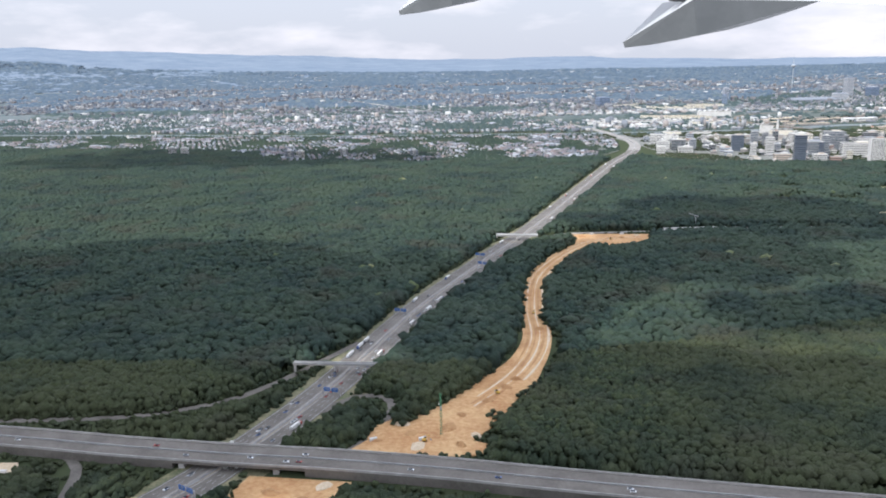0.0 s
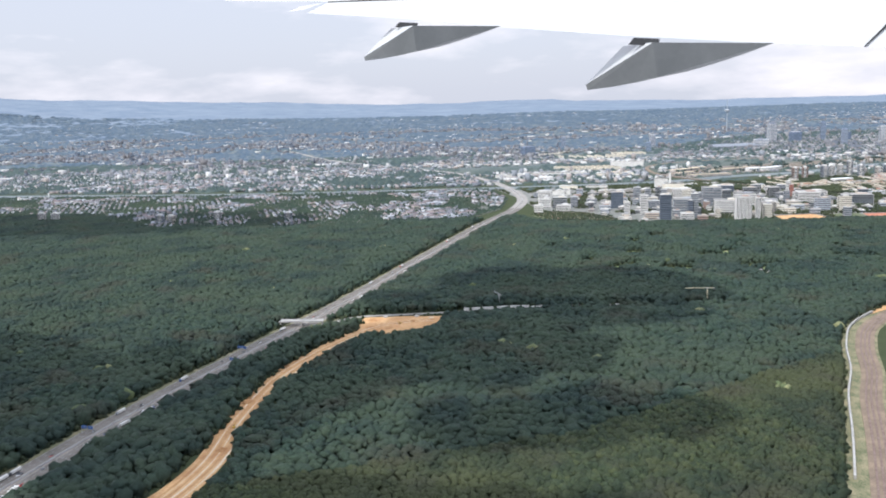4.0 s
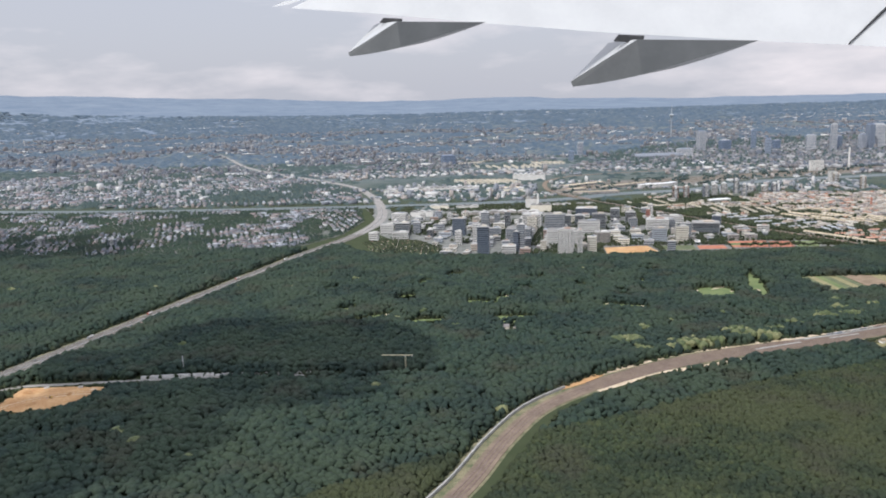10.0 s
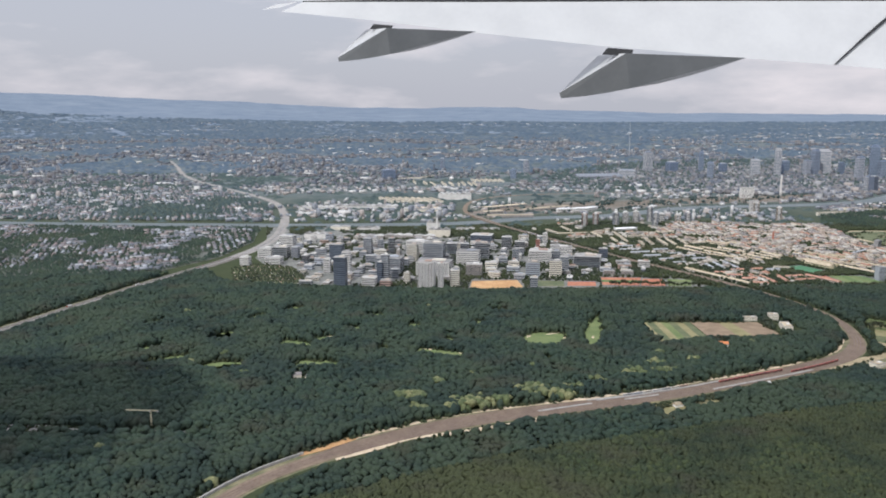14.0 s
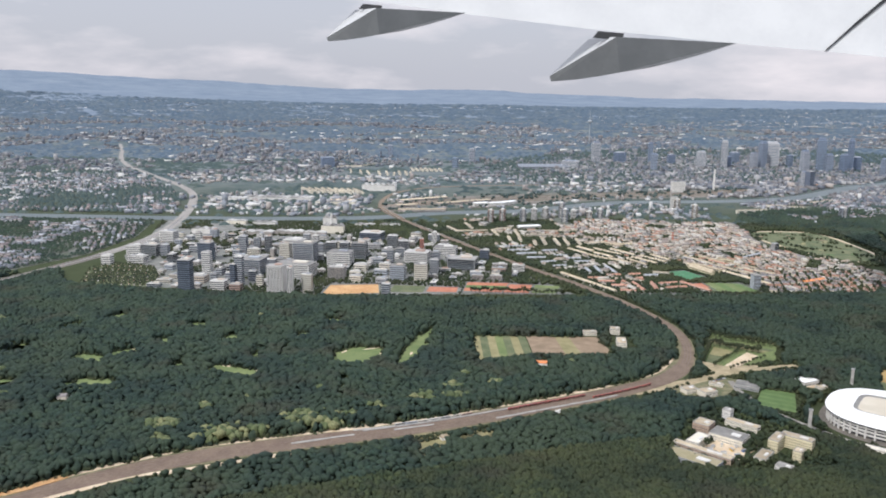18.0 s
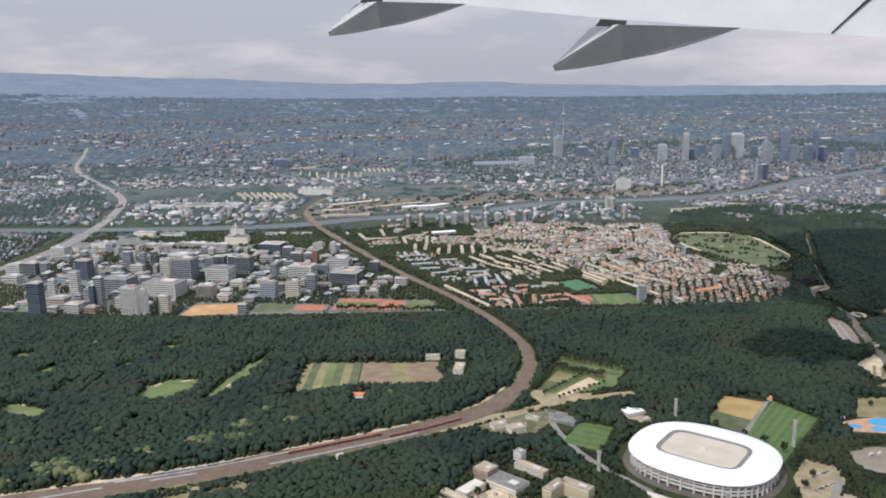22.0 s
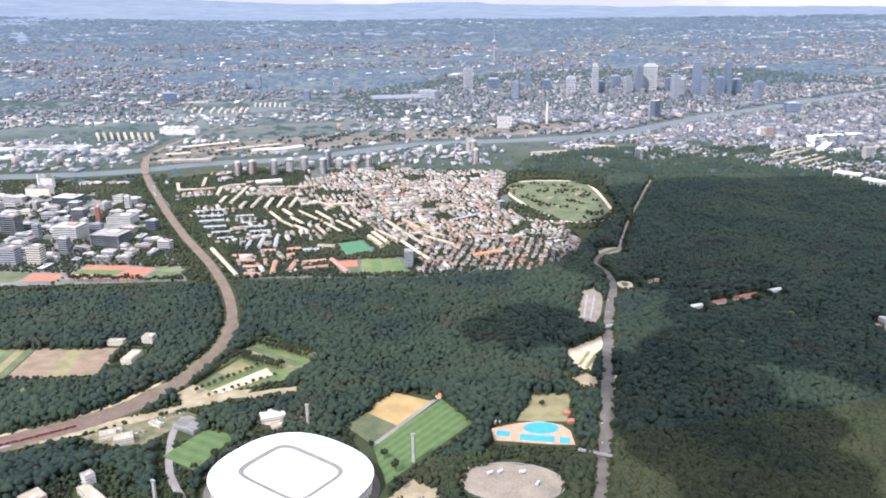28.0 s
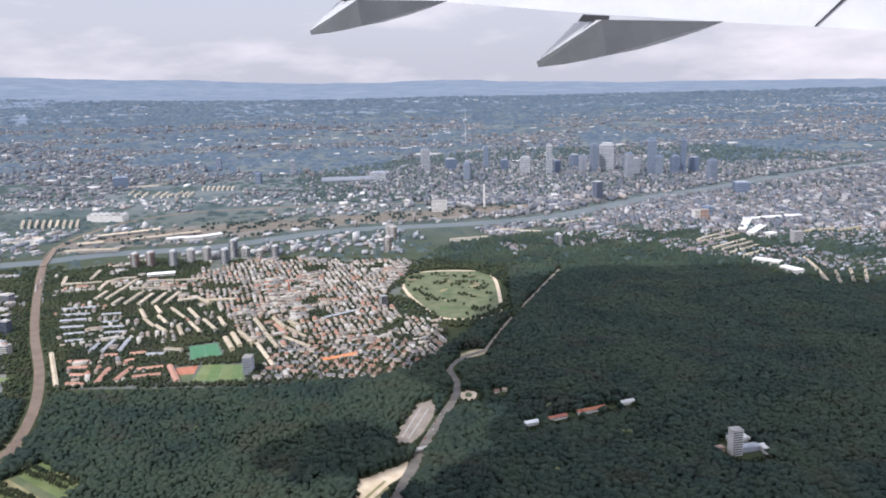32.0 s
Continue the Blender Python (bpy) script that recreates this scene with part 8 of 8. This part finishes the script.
overbridge(-12.9, 60.4, -5.4, 60.1, 0.85, 0.2, "slim pale footbridge across the motorway")
overbridge(4.4, 113.6, 10.6, 113.2, 0.85, 0.55, "concrete overbridge carrying a forest road over the motorway")
overbridge(222.6, 140.9, 230.4, 137.6, 0.55, 0.14, "slim footbridge over the avenue")
overbridge(219, 122.5, 231, 119.8, 0.55, 0.16, "pale footbridge crossing the avenue")
overbridge(230.6, 175.6, 236, 177.4, 0.5, 0.42, "road bridge over the avenue at a junction")
overbridge(117.6, 298, 107.6, 326, 0.3, 0.9, "brown railway bridge over the river", M_BALLAST)


tagged(part("trim", strip([p for p in LANEL if 29 < p.x < 41], 0.06, 0.0, 0.42, 0.6), M_WHITE), "white hoarding beside a forest lane", "hoarding", kind="structure")


def gantry(dist, side):
    x, y, turn = along(A5L, dist, side * 0.95)
    ob = thing("sign_gantry", "steel gantry with blue direction signs over the carriageway", "sign gantry", (x, y, 0.06), turn, "sign gantries")
    for s in (-0.72, 0.72):
        part("post", Bag().box(0, s, 0, 0.62, 0.05, 0.05), M_STEEL, ob)
    part("beam", Bag().box(0, 0, 0.56, 0.62, 0.06, 1.5), M_STEEL, ob)
    for s in (-0.35, 0.35):
        sign = part("sign", Bag().box(-0.05, s, 0.42, 0.74, 0.03, 0.55), M_BLUE, ob, "blue direction sign")
        for z, w in ((0.64, 0.36), (0.54, 0.26)):
            part("lettering_bar", Bag().box(-0.07, s, z, z + 0.035, 0.006, w), M_PAINT, sign)
    return ob


gantry(20, -1), gantry(36.5, -1), gantry(80, -1), gantry(58, 1), gantry(84.5, 1)


def crane(x, y, h, reach, turn, mat, label):
    ob = thing("tower_crane", label, "crane", (x, y, 0), turn, "cranes")
    def lattice(bag, along_x, length, size):
        for a in (-1, 1):
            for b in (-1, 1):
                (bag.box(length / 2, a * size / 2, h + b * size / 2 - 0.012, h + b * size / 2 + 0.012, abs(length), 0.024) if along_x else bag.box(a * size / 2, b * size / 2, 0, length, 0.026, 0.026))
        for k in range(int(abs(length) / 0.22)):
            p = (k + 0.5) * 0.22 * (1 if length > 0 else -1)
            (bag.box(p, 0, h - size / 2, h + size / 2, 0.018, size) if along_x else bag.box(0, 0, p, p + 0.018, size, size))
        return bag
    part("mast", lattice(Bag(), False, h, 0.12), mat, ob)
    part("jib", lattice(Bag(), True, reach, 0.1), mat, ob)
    part("counter_jib", lattice(Bag(), True, -reach * 0.3, 0.1), mat, ob)
    part("counterweight", Bag().box(-reach * 0.28, 0, h - 0.18, h + 0.02, 0.2, 0.14), M_CONCRETE, ob)
    part("cab", Bag().box(0.1, 0.1, h - 0.12, h + 0.02, 0.1, 0.1), M_WHITE, ob)
    return ob


for k, (off, half) in enumerate(((-0.62, 0.10), (-0.25, 0.07), (0.18, 0.13), (0.55, 0.06), (0.85, 0.09))):  # wheel ruts in the sand
    tagged(part("rut", strip(HAULL[4 + k:], lambda u, h=half, k=k: h * (1 + 0.6 * math.sin(u * 31 + 2 * k)) * (1 - 0.4 * u), 0.0, 0.058 + 0.002 * k, off), M_SAND_DARK if k % 2 == 0 else M_SAND_PALE), "churned wheel ruts in raw sand", "track", kind="structure")
tagged(part("rut", strip(HAULL[10:-6], lambda u: 0.09 + 0.05 * math.sin(u * 40), 0.0, 0.07, -1.12), M_SAND_PALE), "pale sandy haul track at the edge of the strip", "track", kind="structure")


def earth_heap(x, y, wide, high, mat, label, seed):
    """A tipped heap with slumped, uneven sides."""
    r = random.Random(seed)
    ob = Bag()
    rings = []
    for rad, up in ((1.0, 0.0), (0.78, 0.34), (0.45, 0.78), (0.14, 1.0)):
        rings.append([(wide * rad * r.uniform(0.8, 1.2) * math.cos(a), 0.7 * wide * rad * r.uniform(0.8, 1.2) * math.sin(a), high * up * r.uniform(0.85, 1.1)) for a in (6.2832 * q / 11 for q in range(11))])
    heap = part("soil_mound", ob.loft(rings), mat)
    heap.matrix_basis = pose(x, y, 0.05, 0, 0, seed * 37)
    return tagged(heap, label, "earth heap", "heaps on the building site")


for k, (x, y) in enumerate(((-3.6, 47.4), (-1.2, 48.6), (1.4, 49.6), (3.4, 48.4), (5.4, 57.3), (6.4, 58.9), (4.2, 54.6), (-0.6, 46.6), (2.4, 46.9), (-9.2, 40.2), (-7.0, 39.4), (-6, 41), (20, 111.4), (23.2, 114.6), (17.4, 115.4), (25.6, 116.2), (8.9, 72), (7.9, 84), (2.2, 51.8), (-2.2, 50.2))):
    pale = k % 4 == 3
    earth_heap(x, y, 0.45 + 0.35 * ((k * 7) % 5) / 4, 0.16 + 0.06 * (k % 3), M_SAND_PALE if pale else M_SAND_DARK, "pale gravel heap on a sandy building site" if pale else "brown heap of dug earth on a sandy building site", k)


def digger(x, y, turn):
    ob = thing("excavator", "yellow tracked excavator on raw sand", "excavator", (x, y, 0.06), turn, "diggers")
    for s in (-0.08, 0.08):
        part("crawler", Bag().box(0, s, 0, 0.07, 0.34, 0.06, taper=0.86), M_TYRE, ob)
    part("body", Bag().box(-0.04, 0, 0.08, 0.2, 0.28, 0.22, taper=0.92), M_DIGGER, ob)
    part("cab", Bag().box(0.06, 0.06, 0.2, 0.3, 0.12, 0.1, taper=0.85), M_GLASS, ob)
    part("boom", Bag().loft([[(u, w, z + h) for w, h in ((-0.02, -0.02), (0.02, -0.02), (0.02, 0.02), (-0.02, 0.02))] for u, z in ((0.08, 0.2), (0.26, 0.42), (0.42, 0.34))]), M_DIGGER, ob)
    part("arm", Bag().loft([[(u, w, z + h) for w, h in ((-0.015, -0.015), (0.015, -0.015), (0.015, 0.015), (-0.015, 0.015))] for u, z in ((0.42, 0.35), (0.46, 0.1))]), M_DIGGER, ob)
    part("bucket", Bag().box(0.46, 0, 0.02, 0.11, 0.09, 0.1, taper=0.7), M_STEEL, ob)
    return ob


digger(4.9, 55.9, 120), digger(-0.2, 47.4, 20), digger(21.4, 113.4, 200), digger(8.6, 77, 80)

crane(66, 120.4, 2.4, 3.2, 176, M_YELLOW, "yellow tower crane standing in the forest")
crane(0.9, 48.5, 2.4, 1.8, 95, M_TURF, "green tower crane on the sandy building site")
crane(35.6, 121.6, 2.0, 2.0, 110, M_STEEL, "grey tower crane beside the forest lane")

for k in range(16):  # containers and sheds on the building sites
    x, y = tr.choice(((30 + k * 0.75, 120.6), (17 + k * 0.5, 117.0), (-4.2 + k * 0.35, 47.2 + 0.2 * (k % 3)), (-30 + k * 0.3, 41 + k % 3)))
    box = thing("site_container", "white site container on sandy ground", "container", (x, y, 0.05), tr.uniform(0, 40), "site containers")
    part("body", Bag().box(0, 0, 0, 0.22, 0.55, 0.2), M_WHITE, box)
    part("door", Bag().box(-0.276, 0, 0.02, 0.19, 0.01, 0.1), M_STEEL, box)
tagged(part("trim", strip(smooth_line([(41, 120.9), (47, 120.8), (53.5, 120.6)]), 0.16, 0.0, 0.3), M_CONCRETE), "pale wall of site sheds along the lane", "wall", kind="structure")


# ---- single trees ----
def tree_mesh(seed):
    r = random.Random(seed)
    trunk = Bag().pole(0, 0, 0, 0.5, 0.05, 0.035, 7)
    for k in range(4):
        a = r.random() * 6.28
        base, tip = Vector((0, 0, 0.4)), Vector((0.28 * math.cos(a), 0.28 * math.sin(a), 0.85))
        side = Vector((-math.sin(a), math.cos(a), 0)) * 0.02
        trunk.add([base + side, base - side, tip, base + Vector((0, 0, 0.05))], [(0, 1, 2), (1, 3, 2), (3, 0, 2)])
    crown = Bag()
    for _ in range(26):
        a, e, d = r.random() * 6.28, r.uniform(-0.5, 1.0), r.uniform(0.18, 0.42)
        c = Vector((d * math.cos(a), d * math.sin(a), 0.88 + 0.34 * e))
        size = r.uniform(0.09, 0.19)
        crown.add([c + p * size * r.uniform(0.6, 1.3) for p in ICO1[0]], ICO1[1])
    return trunk.data("trunk", M_BARK), crown.data("crown", M_LEAF)


TREES = [tree_mesh(k) for k in range(5)]


def tree(x, y, size):
    ob = thing("tree", "single broadleaf tree with a full green crown on open ground", "tree", (x, y, 0), tr.uniform(0, 360), "single trees")
    ob.scale = (size, size, size * tr.uniform(0.9, 1.15))
    trunk, crown = TREES[tr.randrange(5)]
    part("trunk", trunk, None, ob)
    part("crown", crown, None, ob)


for k in range(26):
    tree(138 + k * 0.85, 209.9 - 8.2 - 0.05 * k + tr.uniform(-0.3, 0.3), tr.uniform(0.8, 1.2))
for x0, y0, x1, y1, n, size in ((175.0, 156.6, 181.4, 163.9, 11, 0.6), (177.0, 155.2, 184.4, 160.9, 10, 0.5), (174.6, 160.4, 177.6, 166.8, 9, 0.8), (175.9, 168.0, 184.2, 163.3, 12, 0.85), (176.6, 168.8, 184.8, 164.0, 12, 0.85),
                                (178.4, 172.3, 187.6, 166.9, 13, 0.85), (179.4, 173.2, 188.2, 167.8, 13, 0.8), (173.8, 158.6, 176.8, 165.2, 9, 0.8)):
    for k in range(n):  # rows of young trees
        tree(x0 + (x1 - x0) * k / (n - 1) + tr.uniform(-0.1, 0.1), y0 + (y1 - y0) * k / (n - 1) + tr.uniform(-0.1, 0.1), size * tr.uniform(0.85, 1.15))
for k in range(22):
    a = 6.2832 * k / 22
    tree(STADIUM[0] + 11.6 * math.cos(a) + tr.uniform(-0.5, 0.5), STADIUM[1] + 10.6 * math.sin(a) + tr.uniform(-0.5, 0.5), tr.uniform(0.7, 1.1))
for k in range(16):
    tree(*((tr.uniform(160, 177), tr.uniform(121, 137)) if k < 10 else (tr.uniform(212.5, 223), tr.uniform(149, 157))), tr.uniform(0.7, 1.05))
